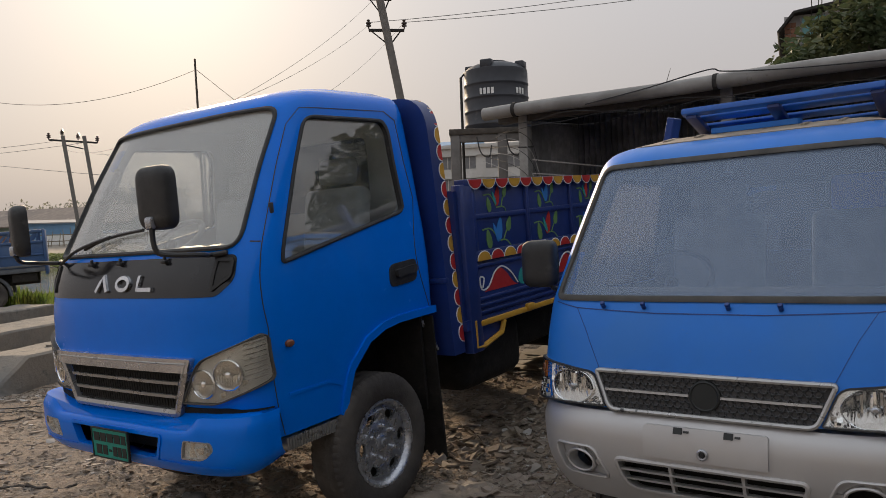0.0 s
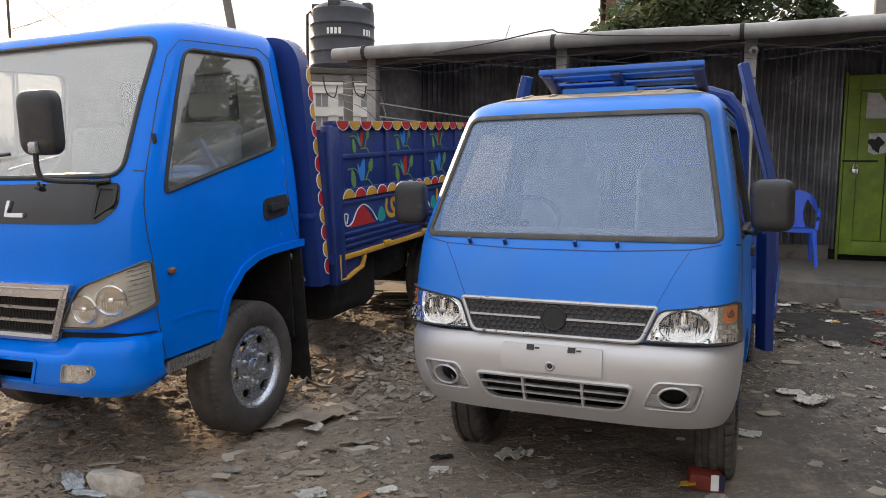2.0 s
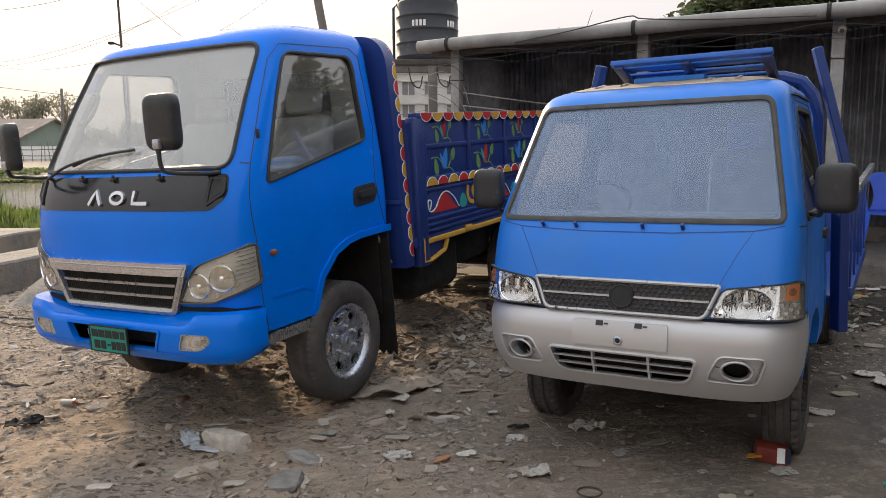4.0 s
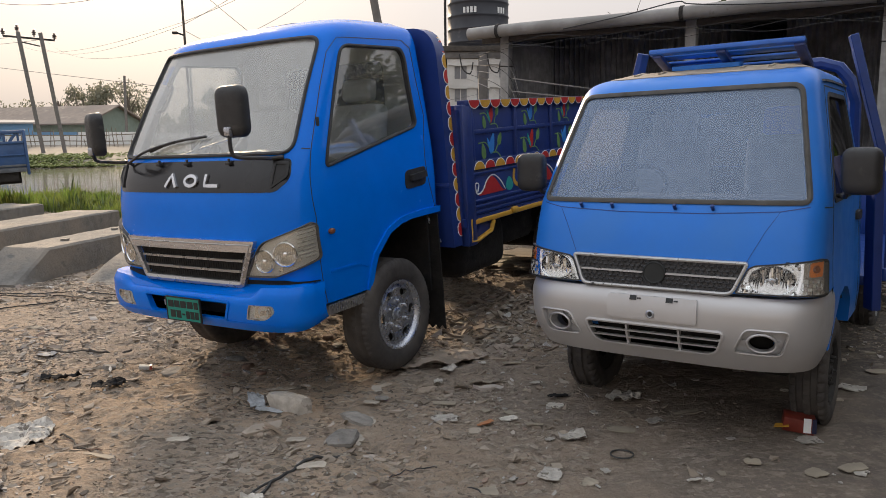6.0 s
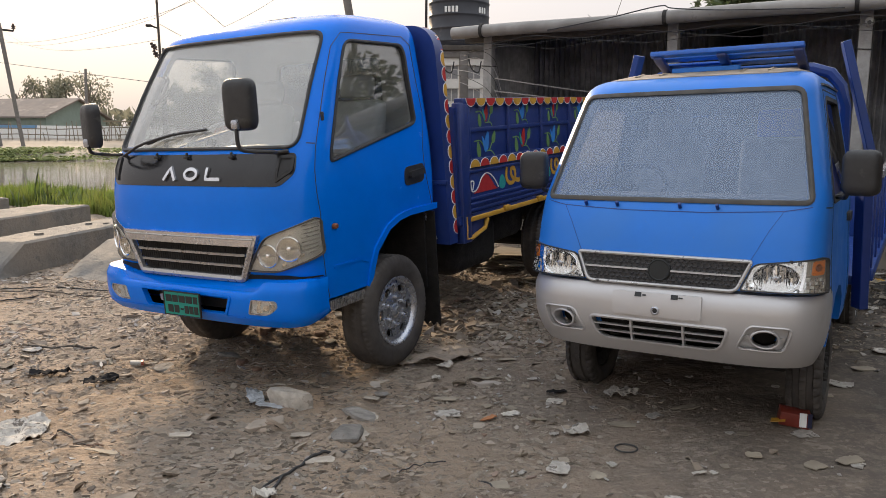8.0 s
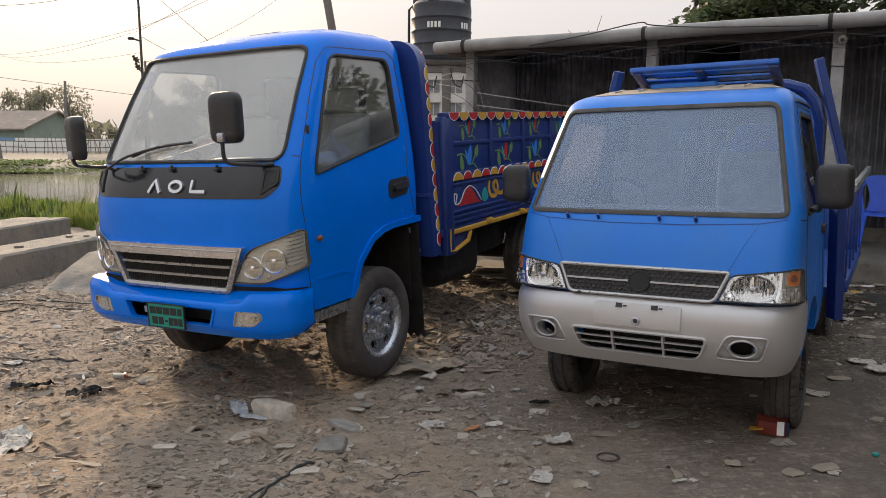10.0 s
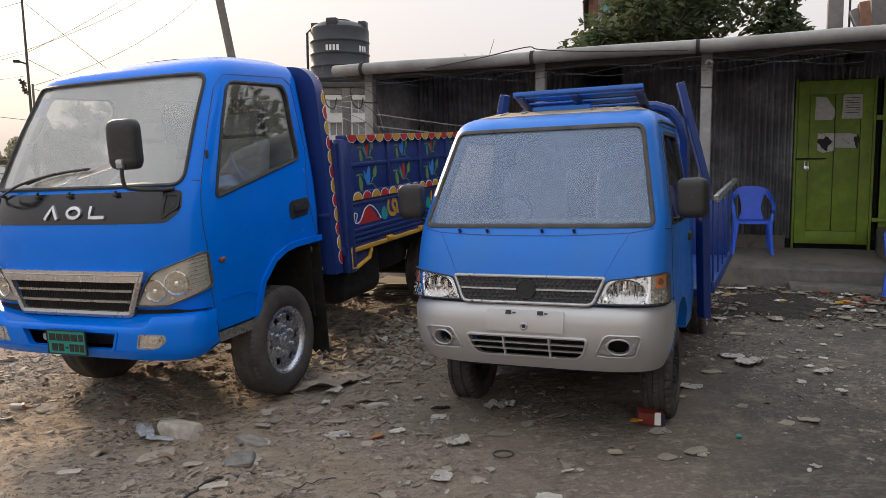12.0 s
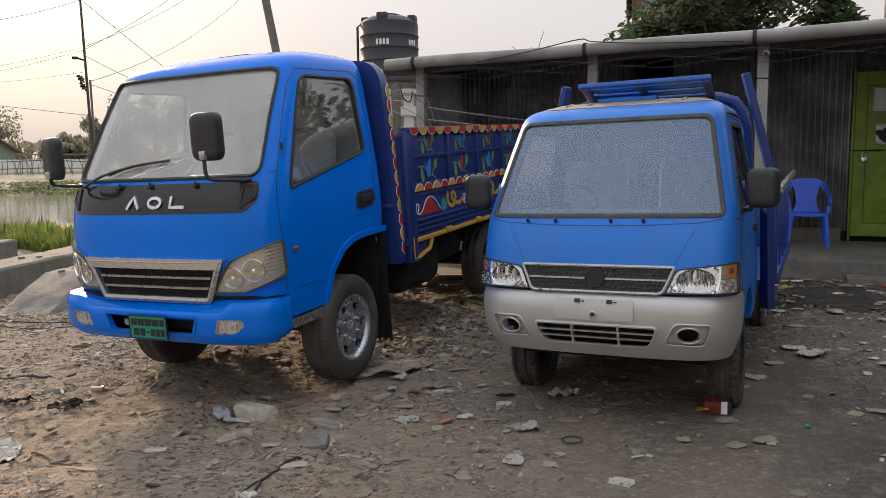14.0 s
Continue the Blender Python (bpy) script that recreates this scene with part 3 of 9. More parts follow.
class Skin:
    """A cab's outer skin: at each height a horizontal outline with a bowed front, rounded corners and straight sides."""

    def __init__(self, rows, back, depth=0.42, power=3.6):
        self.rows, self.back, self.depth, self.power = np.array(rows), back, depth, power
        self.cache = {}

    def at(self, z):
        r = self.rows
        out = []
        for c in (1, 2):
            v = [np.interp(z + dz, r[:, 0], r[:, c]) for dz in (-0.03, -0.015, 0, 0.015, 0.03)]
            out.append(float(np.mean(v)))
        return out

    def outline(self, z):
        """From the middle of the front to the back corner on the +x side: points and their run along it."""
        key = round(z, 4)
        if key not in self.cache:
            f, w = self.at(z)
            pts = []
            for i in range(25):
                a = (i / 24) * math.pi / 2
                pts.append((w * math.sin(a) ** (2 / self.power), f + self.depth * (1 - math.cos(a) ** (2 / self.power))))
            pts.append((w, self.back))
            p = np.array(pts)
            self.cache[key] = (p, np.r_[0, np.cumsum(np.hypot(*np.diff(p, axis=0).T))])
        return self.cache[key]

    def proj(self, s, z, d=0.0):
        p, run = self.outline(z)
        a = min(abs(s), run[-1])
        x, y = np.interp(a, run, p[:, 0]), np.interp(a, run, p[:, 1])
        e = 0.012
        x2, y2 = np.interp(min(a + e, run[-1]), run, p[:, 0]), np.interp(min(a + e, run[-1]), run, p[:, 1])
        x1, y1 = np.interp(max(a - e, 0), run, p[:, 0]), np.interp(max(a - e, 0), run, p[:, 1])
        tx, ty = x2 - x1, y2 - y1
        n = math.hypot(tx, ty) or 1.0
        x, y = x + ty / n * d, y - tx / n * d
        return Vector((math.copysign(1, s) * x if s else x, y, z)) if a > 1e-6 else Vector((0, y, z))

    def sx(self, x, z):
        """The run to the front's place x."""
        p, run = self.outline(z)
        return math.copysign(float(np.interp(abs(x), p[:25, 0], run[:25])), x)

    def sy(self, y, z, side=1):
        """The run to the side's place y."""
        p, run = self.outline(z)
        return side * float(np.interp(y, p[:, 1], run))

    def X(self, pts):
        return [Vector((self.sx(x, z), z)) for x, z in pts]

    def Y(self, pts, side=1):
        return [Vector((self.sy(y, z, side), z)) for y, z in pts]

    def solid(self, zs, shrink=0.0, crown=None, top_shift=0.0):
        """A closed solid of the outlines at zs, drawn in by shrink."""
        bm = bmesh.new()
        rings = []
        for z in zs:
            f, w = self.at(z)
            w -= shrink
            pts = []
            for i in range(25):
                a = (i / 24) * math.pi / 2
                pts.append((w * math.sin(a) ** (2 / self.power), f + shrink + (self.depth) * (1 - math.cos(a) ** (2 / self.power))))
            b = self.back - shrink
            r = min(0.06, w * 0.3)
            n = 8
            y0 = pts[-1][1]
            pts += [(w, y0 + (b - r - y0) * k / n) for k in range(1, n + 1)]
            pts += [(w - r + r * math.cos(a), b - r + r * math.sin(a)) for a in (math.pi / 6, math.pi / 3, math.pi / 2)]
            pts += [((w - r) * (1 - k / 6), b) for k in range(1, 6)]
            full = pts + [(0, b)] + [(-x, y) for x, y in pts[:0:-1]]
            zz = z + top_shift
            rings.append([bm.verts.new((x, y, zz)) for x, y in full])
        n = len(rings[0])
        for p, q in zip(rings, rings[1:]):
            for k in range(n):
                bm.faces.new([p[k], p[(k + 1) % n], q[(k + 1) % n], q[k]])
        bm.faces.new(rings[0][::-1])
        bm.faces.new(rings[-1])
        return bm


def circle(cx, cy, r, n=20, a0=0.0, a1=360.0):
    full = abs(a1 - a0) >= 360
    k = n if full else n + 1
    return [Vector((cx + r * math.cos(radians(a0 + (a1 - a0) * i / n)), cy + r * math.sin(radians(a0 + (a1 - a0) * i / n)))) for i in range(k)]


# ---- ground, water ----
def ground_z(x, y):
    """The yard's height: level, a little higher towards the huts, falling to the pond."""
    s = (x + 8.0) * -0.40 + (y - 15.5) * 0.917
    k = min(1.0, max(0.0, s / 26.0))
    h = -0.95 * k * k * (3 - 2 * k)
    if s > 55:
        k = min(1.0, (s - 55) / 8.0)
        h += 1.5 * k * k * (3 - 2 * k)
    v = (x - 0.556) * 0.544 + (y - 8.717) * 0.839
    k = min(1.0, max(0.0, (v + 5.2) / 5.2))
    u = (x - 0.556) * 0.839 - (y - 8.717) * 0.544
    return h + 0.2 * k * max(0.0, 1 - max(0.0, s - 3) / 6) * min(1.0, max(0.0, (u + 2.5) / 2.5))


def rough_z(x, y):
    near = math.exp(-((x + 0.5) ** 2 + (y - 3.5) ** 2) / 220.0) * (1 - 0.55 * min(1.0, max(0.0, (x - 0.1) / 1.2)))
    p = Vector((x, y, 0))
    return near * (0.045 * noise.noise(p * 0.9) + 0.03 * noise.noise(p * 2.7 + Vector((7, 3, 1))) + (0.022 * noise.noise(p * 6.5) + 0.018 * noise.noise(p * 14.0) + 0.011 * noise.noise(p * 29.0)) * (0.35 + 0.9 * max(0.0, min(1.0, 0.5 + 1.6 * noise.noise(p * 0.7))))) - 0.012


def surface_z(x, y):
    return ground_z(x, y) + rough_z(x, y)


def axis(lo, hi, step, far, grow=1.22):
    out = list(np.arange(lo, hi, step))
    d, a, b = step, out[0], out[-1]
    while b < far:
        d *= grow
        b += d
        out.append(b)
    d = step
    while a > -far:
        d *= grow
        a -= d
        out.insert(0, a)
    return out


gx, gy = axis(-6.0, 6.0, 0.036, 900, 1.1), axis(0.0, 8.5, 0.036, 900, 1.1)
gv = [(x, y, surface_z(x, y)) for y in gy for x in gx]
W = len(gx)
gf = [(j * W + i, j * W + i + 1, (j + 1) * W + i + 1, (j + 1) * W + i) for j in range(len(gy) - 1) for i in range(W - 1)]
gm = bpy.data.meshes.new("ground")
gm.from_pydata(gv, [], gf)
gm.polygons.foreach_set("use_smooth", [True] * len(gm.polygons))
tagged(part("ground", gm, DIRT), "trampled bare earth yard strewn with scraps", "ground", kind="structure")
wbm = bmesh.new()
wbm.faces.new([wbm.verts.new(p) for p in ((-160, -10, -0.32), (60, 25, -0.32), (60, 110, -0.32), (-160, 110, -0.32))])
tagged(part("water", wbm, WATER), "still muddy pond water reflecting the pale sky", "water", kind="structure")


# ---- the hut ----
# Its own frame: a along the front, b back from the posts, z up.
HUT = Matrix.Translation((0.556, 8.717, 0)) @ pose(0, 0, 0, 0, 0, -33.0)
POSTS = (-0.06, 2.27, 4.18)
POST_B = 0.3
FRONT = 0.5       # platform front
WALL = 1.9        # corrugated wall
TOP = 0.4         # platform top at its edge


def corrugated(name, a0, a1, z0, z1, b, parent_m, label, pitch=0.078, depth=0.024, along_b=False):
    """An upright sheet of corrugated iron with thickness."""
    bm = bmesh.new()
    n = int((a1 - a0) / pitch * 6)
    rows = []
    for i in range(n + 1):
        a = a0 + (a1 - a0) * i / n
        w = depth * math.cos(2 * math.pi * (a - a0) / pitch)
        q = []
        for zz, th in ((z0, 0), (z1, 0), (z1, 0.003), (z0, 0.003)):
            q.append(bm.verts.new((b + w + th, a, zz) if along_b else (a, b + w + th, zz)))
        rows.append(q)
    for p, q in zip(rows, rows[1:]):
        for k in range(4):
            bm.faces.new([p[k], q[k], q[(k + 1) % 4], p[(k + 1) % 4]])
    bm.faces.new(rows[0]), bm.faces.new(rows[-1])
    ob = part(name, bm, GALV, None, "", True, 60)
    ob.matrix_world = parent_m
    return tagged(ob, label, "wall", kind="structure")


corrugated("wall_front", 3.0, 5.19, 0.62, 2.98, WALL, HUT, "grey corrugated iron front wall of the hut")
corrugated("wall_front_far", -0.15, 2.3, 0.62, 2.98, WALL, HUT, "grey corrugated iron wall in the shade")
corrugated("wall_front_end", 6.62, 9.0, 0.62, 2.98, WALL, HUT, "grey corrugated iron wall beyond the door")
corrugated("wall_side", 0.36, 5.5, 0.3, 2.84, -0.15, HUT, "corrugated iron gable wall", along_b=True)
gs = part("gable_sheet", prism([(0.36, 2.8), (5.5, 2.8), (5.5, 3.21), (2.6, 2.99), (0.36, 2.862)], lambda a, b, d: Vector((d, a, b)), -0.16, -0.14), GALV)
gs.matrix_world = HUT
tagged(gs, "iron sheet closing the gable under the roof", "wall", kind="structure")
corrugated("wall_back", -0.15, 9.0, 0.3, 3.3, 5.5, HUT, "corrugated iron back wall")
corrugated("wall_inner", WALL, 5.5, 0.3, 3.1, 2.3, HUT, "dark inner partition of corrugated iron", along_b=True)
corrugated("wall_inner_far", WALL, 5.5, 0.3, 3.1, 3.0, HUT, "dark inner partition of corrugated iron", along_b=True)
corrugated("wall_over_door", 5.19, 6.62, 2.62, 2.98, WALL, HUT, "corrugated iron above the door")
corrugated("wall_end", -0.4, 5.5, 0.3, 3.1, 9.0, HUT, "corrugated iron end wall", along_b=True)
w = part("plinth", bx(-0.2, 5.1, WALL - 0.05, WALL + 0.12, 0.2, 0.66, 0.01), CONCRETE)
w.matrix_world = HUT
tagged(w, "low stained concrete plinth under the iron wall", "plinth", kind="structure")

# roof: sloping sheet, one mesh with its ribs, and the big pipe along the eave
rb = bmesh.new()
n = 220
rows = []
for i in range(n + 1):
    a = -0.45 + 9.6 * i / n
    wv = 0.012 * math.cos(2 * math.pi * i / 4)
    rows.append([rb.verts.new((a, b_, z_ + wv)) for b_, z_ in ((0.04, 2.85), (2.6, 3.0), (5.7, 3.22), (5.7, 3.225), (2.6, 3.005), (0.04, 2.855))])
for p, q in zip(rows, rows[1:]):
    for k in range(6):
        rb.faces.new([p[k], q[k], q[(k + 1) % 6], p[(k + 1) % 6]])
r_ = part("ceiling", rb, GALV, None, "", True, 60)
r_.matrix_world = HUT
tagged(r_, "corrugated iron roof seen dark from below", "roof", kind="structure")

post_thing = None
for i, a in enumerate(POSTS + (6.5, 8.6)):
    if post_thing is None:
        post_thing = thing("porch_post", HUT @ pose(a, POST_B, 0.1), "square grey concrete porch post under the eave pipe", "post", "porch posts")
        part("shaft", bx(-0.06, 0.06, -0.06, 0.06, 0.0, 2.72, 0.012), POSTCON, post_thing)
        tie = tube([(0.065, -0.07, 2.33), (-0.065, -0.07, 2.34), (-0.065, 0.07, 2.33), (0.065, 0.07, 2.34)], 0.006, 5, closed=True)
        part("wire_tie", tie, WIRE, post_thing)
    else:
        copy_thing(post_thing, HUT @ pose(a, POST_B, 0.1))

# beam under the roof's edge
w = part("eave_beam", bx(-0.4, 9.1, 0.25, 0.35, 2.74, 2.83, 0.008), WOODDARK)
w.matrix_world = HUT
tagged(w, "dark timber beam under the roof edge", "beam", kind="structure")

pipe = thing("eave_pipe", HUT @ pose(0, -0.02, 2.83), "long grey plastic pipe fixed along the roof edge", "pipe")
PIPE_A0, PIPE_A1 = -0.42, 9.0
pts = [(PIPE_A0 + (PIPE_A1 - PIPE_A0) * k / 24, 0.0, 0.007 * math.sin(k * 0.9) + 0.05 * k / 24) for k in range(25)]
part("pipe_length", tube(pts, 0.074, 16), PVC, pipe)
for a in (0.0, 2.25, 4.1, 6.5):
    part("collar", lathe([(0.086, -0.02), (0.086, 0.02)], 16, Matrix.Translation((a, 0, 0.01)) @ pose(0, 0, 0, 0, 90, 0)), DARKSTEEL, pipe)

# platform and step
pm = bmesh.new()
prof = [(FRONT, 0.0), (FRONT + 0.02, TOP - 0.02), (FRONT + 0.05, TOP), (WALL + 0.1, 0.5), (WALL + 0.1, 0.0)]
secs = []
for i in range(41):
    a = -0.3 + 9.4 * i / 40
    j = 0.012 * noise.noise(Vector((a * 2, 0, 0)))
    secs.append([pm.verts.new((a, b_ + j, z_ + j * 0.5)) for b_, z_ in prof])
for p, q in zip(secs, secs[1:]):
    for k in range(5):
        pm.faces.new([p[k], q[k], q[(k + 1) % 5], p[(k + 1) % 5]])
pm.faces.new(secs[0]), pm.faces.new(secs[-1])
pl = part("platform", pm, CONCRETE)
pl.matrix_world = HUT
tagged(pl, "low worn concrete porch platform along the hut", "platform", kind="structure")
st = thing("concrete_step", HUT @ pose(6.35, FRONT - 0.2, 0.06), "low worn concrete step before the porch", "step")
part("slab", bx(-1.25, 1.25, -0.2, 0.19, 0, 0.2, 0.02), CONCRETE, st)


# the lime green door
door = thing("door", HUT @ pose(5.622, WALL - 0.03, 0.565), "closed lime-green painted plank door with torn notices", "door")
DW, DH = 0.836, 2.04
fb = bmesh.new()
bx(-DW / 2, -DW / 2 + 0.13, -0.03, 0.03, 0, DH, 0.004, fb)
bx(DW / 2 - 0.13, DW / 2, -0.03, 0.03, 0, DH, 0.004, fb)
bx(-DW / 2 + 0.13, DW / 2 - 0.13, -0.03, 0.03, 0, 0.16, 0.004, fb)
bx(-DW / 2 + 0.13, DW / 2 - 0.13, -0.03, 0.03, DH - 0.17, DH, 0.004, fb)
part("door_frame", fb, LIME, door)
pw = (DW - 0.26) / 2
for k in range(2):
    part("plank", bx(-DW / 2 + 0.134 + k * pw, -DW / 2 + 0.126 + (k + 1) * pw, -0.018, 0.02, 0.164, DH - 0.174, 0.004), LIME, door)
bolt = part("hasp", rod((-DW / 2 - 0.02, -0.045, 1.075), (-0.08, -0.045, 1.075), 0.009), DARKSTEEL, door, "dark steel sliding bolt")
lk = bmesh.new()
box(lk, 0.065, 0.03, 0.065, pose(-0.305, -0.055, 0.955), 0.008)
tube([(-0.325, -0.055, 0.985), (-0.325, -0.055, 1.03), (-0.305, -0.055, 1.055), (-0.285, -0.055, 1.03), (-0.285, -0.055, 0.985)], 0.006, 6, lk, smooth=3)
part("padlock", lk, CHROME, door, "brass-steel padlock")
for name, pts in (("notice", [(-0.226, 1.555), (-0.03, 1.55), (-0.005, 1.6), (-0.005, 1.68), (-0.1, 1.83), (-0.222, 1.84)]), ("notice", [(0.075, 1.565), (0.3, 1.56), (0.295, 1.86), (0.085, 1.86)]),
                  ("notice", [(-0.185, 1.18), (-0.12, 1.145), (0.0, 1.17), (0.0, 1.39), (-0.185, 1.39)]), ("notice", [(0.01, 1.21), (0.24, 1.2), (0.275, 1.36), (0.16, 1.385), (0.01, 1.385)])):
    part(name, prism(pts, lambda a, b, d: Vector((a, -0.031 - d, b)), -0.01, 0.002), PAPER, door, "torn paper notice", False)
for z in (1.82, 1.79, 1.76, 1.73, 1.70, 1.67, 1.64):
    part("print_line", prism([(0.11, z), (0.27, z), (0.27, z - 0.007), (0.11, z - 0.007)], lambda a, b, d: Vector((a, -0.034 - d, b)), 0, 0.001), INKBLACK, door, "", False)
for (a, b) in ((-0.105, 1.26), (0.2, 1.28)):
    blot = [(a + 0.07 * math.cos(k) * (1 + 0.4 * math.sin(k * 3)), b + 0.08 * math.sin(k) * (1 + 0.3 * math.cos(k * 5))) for k in np.linspace(0, 6.2, 18)]
    part("dark_tear", prism(blot if a < 0 else [(p[0] * 0.4 + 0.17, p[1]) for p in blot], lambda p, q, d: Vector((p, -0.034 - d, q)), 0, 0.0015), INKBLACK, door, "dark torn patch", False)
jamb = part("door_jamb", bx(5.17, 5.2, WALL - 0.05, WALL + 0.05, 0.45, 2.64, 0.004), LIME)
bx_ = bmesh.new()
bx(6.045, 6.075, WALL - 0.05, WALL + 0.05, 0.45, 2.64, 0.004, bx_)
jamb.matrix_world = HUT
tagged(jamb, "lime-green door jamb", "jamb", kind="structure")
j2 = part("door_jamb_far", bx_, LIME)
j2.matrix_world = HUT
tagged(j2, "lime-green door jamb", "jamb", kind="structure")
# Block added to stop light under the door, coloured as the dark gap.
ds = part("door_sill", bx(5.1, 8.0, WALL + 0.02, WALL + 0.13, 0.2, 0.62), UNDER)
ds.matrix_world = HUT
tagged(ds, "near-black block standing in for the dark gap under the door", "sill", kind="structure")
meter = thing("meter_box", HUT @ pose(5.75, WALL - 0.05, 2.78), "small dark electric meter box with a white socket", "meter")
part("case", bx(0.0, 0.16, -0.06, 0.03, -0.02, 0.15, 0.01), BLACKPL, meter)
part("socket", bx(-0.12, -0.06, -0.045, 0.03, 0.0, 0.1, 0.008), POLEC, meter, "pale plastic socket")
cctv = thing("security_camera", HUT @ pose(POSTS[2] + 0.03, POST_B - 0.1, 2.69), "small white round security camera on the post", "camera")
part("camera_ball", lathe([(0.0, -0.05), (0.035, -0.04), (0.045, 0.0), (0.035, 0.04), (0.0, 0.05)], 16, pose(0, -0.02, 0, 75, 0, 0)), PAPER, cctv)
part("lens", lathe([(0.02, 0.0), (0.02, 0.012)], 12, pose(0, -0.062, -0.01, 90, 0, 0)), BLACKPL, cctv)
part("bracket", rod((0, 0.03, 0.0), (0, 0.1, 0.02), 0.015), PVC, cctv)


# blue plastic armchair on the porch
def plastic_chair(m):
    c = thing("plastic_chair", m, "bright blue moulded plastic armchair on the porch", "chair")
    sb = bmesh.new()
    pr = lambda a, b, d: Vector((a, b, 0.43 + d - 0.02 * math.cos(a * 6) * math.cos((b) * 5)))
    panel(rounded([(-0.25, -0.25), (0.25, -0.25), (0.22, 0.24), (-0.22, 0.24)], 0.06), pr, 0.008, -0.03, 0.06, sb)
    part("seat", sb, CHAIRBLUE, c)
    back = lambda a, b, d: Vector((a, 0.19 + (b - 0.43) * 0.24 + 0.09 - 0.09 * math.cos(a * 2.2) - d - 0.25 * a * a, b))
    bb = bmesh.new()
    splat = rounded([(-0.18, 0.43), (0.18, 0.43), (0.135, 0.56), (0.15, 0.66), (0.2, 0.79), (-0.2, 0.79), (-0.15, 0.66), (-0.135, 0.56)], [0.01, 0.01, 0.1, 0.1, 0.02, 0.02, 0.1, 0.1])
    panel(splat, back, 0.005, -0.006, 0.04, bb)
    panel(rounded([(-0.27, 0.70), (-0.235, 0.70), (-0.2, 0.775), (0.2, 0.775), (0.235, 0.70), (0.27, 0.70), (0.255, 0.81), (0.14, 0.865), (-0.14, 0.865), (-0.255, 0.81)], [0.01, 0.01, 0.05, 0.05, 0.01, 0.01, 0.06, 0.08, 0.08, 0.06]), back, 0.014, -0.012, 0.04, bb)
    band(inset(splat, 0.03), 0.008, back, 0.009, 0.0, bm=bb)
    part("backrest", bb, CHAIRBLUE, c)
    for s in (-1, 1):
        ab = tube([(s * 0.22, 0.28, 0.8), (s * 0.27, 0.24, 0.74), (s * 0.285, 0.12, 0.66), (s * 0.29, -0.08, 0.64), (s * 0.28, -0.2, 0.6), (s * 0.255, -0.24, 0.43)], 0.028, 8, smooth=4)
        part("armrest", ab, CHAIRBLUE, c)
        for y, y2 in ((-0.22, -0.27), (0.18, 0.26)):
            lb = bmesh.new()
            for k, (p, q) in enumerate((((s * 0.225, y, 0.43), (s * 0.275, y2, 0.0)),)):
                mm, L = along(p, q)
                lathe([(0.042, 0), (0.03, L * 0.4), (0.023, L)], 8, mm, lb)
            part("leg", lb, CHAIRBLUE, c)
    return c


plastic_chair(HUT @ pose(4.70, 1.45, 0.46, 0, 0, 4) @ Matrix.Diagonal((0.83, 0.9, 0.97, 1)))
plastic_chair(HUT @ pose(6.27, 0.28, 0.16, 0, 0, -12) @ Matrix.Diagonal((0.83, 0.9, 1.04, 1)))

# beside the door: a low concrete block, and a green boarded bay
lb = part("low_block", bx(6.13, 8.0, 0.95, WALL - 0.06, 0.3, 0.79, 0.02), CONCRETE)
lb.matrix_world = HUT
tagged(lb, "low rough concrete block on the porch beside the door", "block", kind="structure")
bay = thing("boarded_bay", HUT @ pose(6.34, WALL, 0.5), "lime-green boarded bay with a dark strip standing in for a gap", "bay")
# The first board is dark, painting the gap next to the door.
for k, (a0, a1, b0) in enumerate(((-0.255, -0.2, 0.06), (-0.19, -0.09, -0.03), (-0.06, 0.1, 0.02), (0.11, 0.27, 0.02))):
    part("board", bx(a0, a1, b0, b0 + 0.03, 0.02, 2.11, 0.004), LIME if k else DARKSTEEL, bay)
part("rail", bx(-0.26, 0.27, -0.055, -0.032, 1.6, 1.66, 0.004), LIME, bay)
part("rail", bx(-0.26, 0.27, -0.055, -0.032, 0.35, 0.4, 0.004), LIME, bay)
tagged(part("torn_ribbon", tube([HUT @ Vector(p) for p in ((4.62, WALL - 0.03, 2.58), (4.6, WALL - 0.04, 2.53), (4.64, WALL - 0.05, 2.56), (4.66, WALL - 0.04, 2.6), (4.7, WALL - 0.05, 2.6), (4.69, WALL - 0.05, 2.56))], 0.006, 5, smooth=4), PAPER), "torn white ribbon stuck to the iron wall", "ribbon")


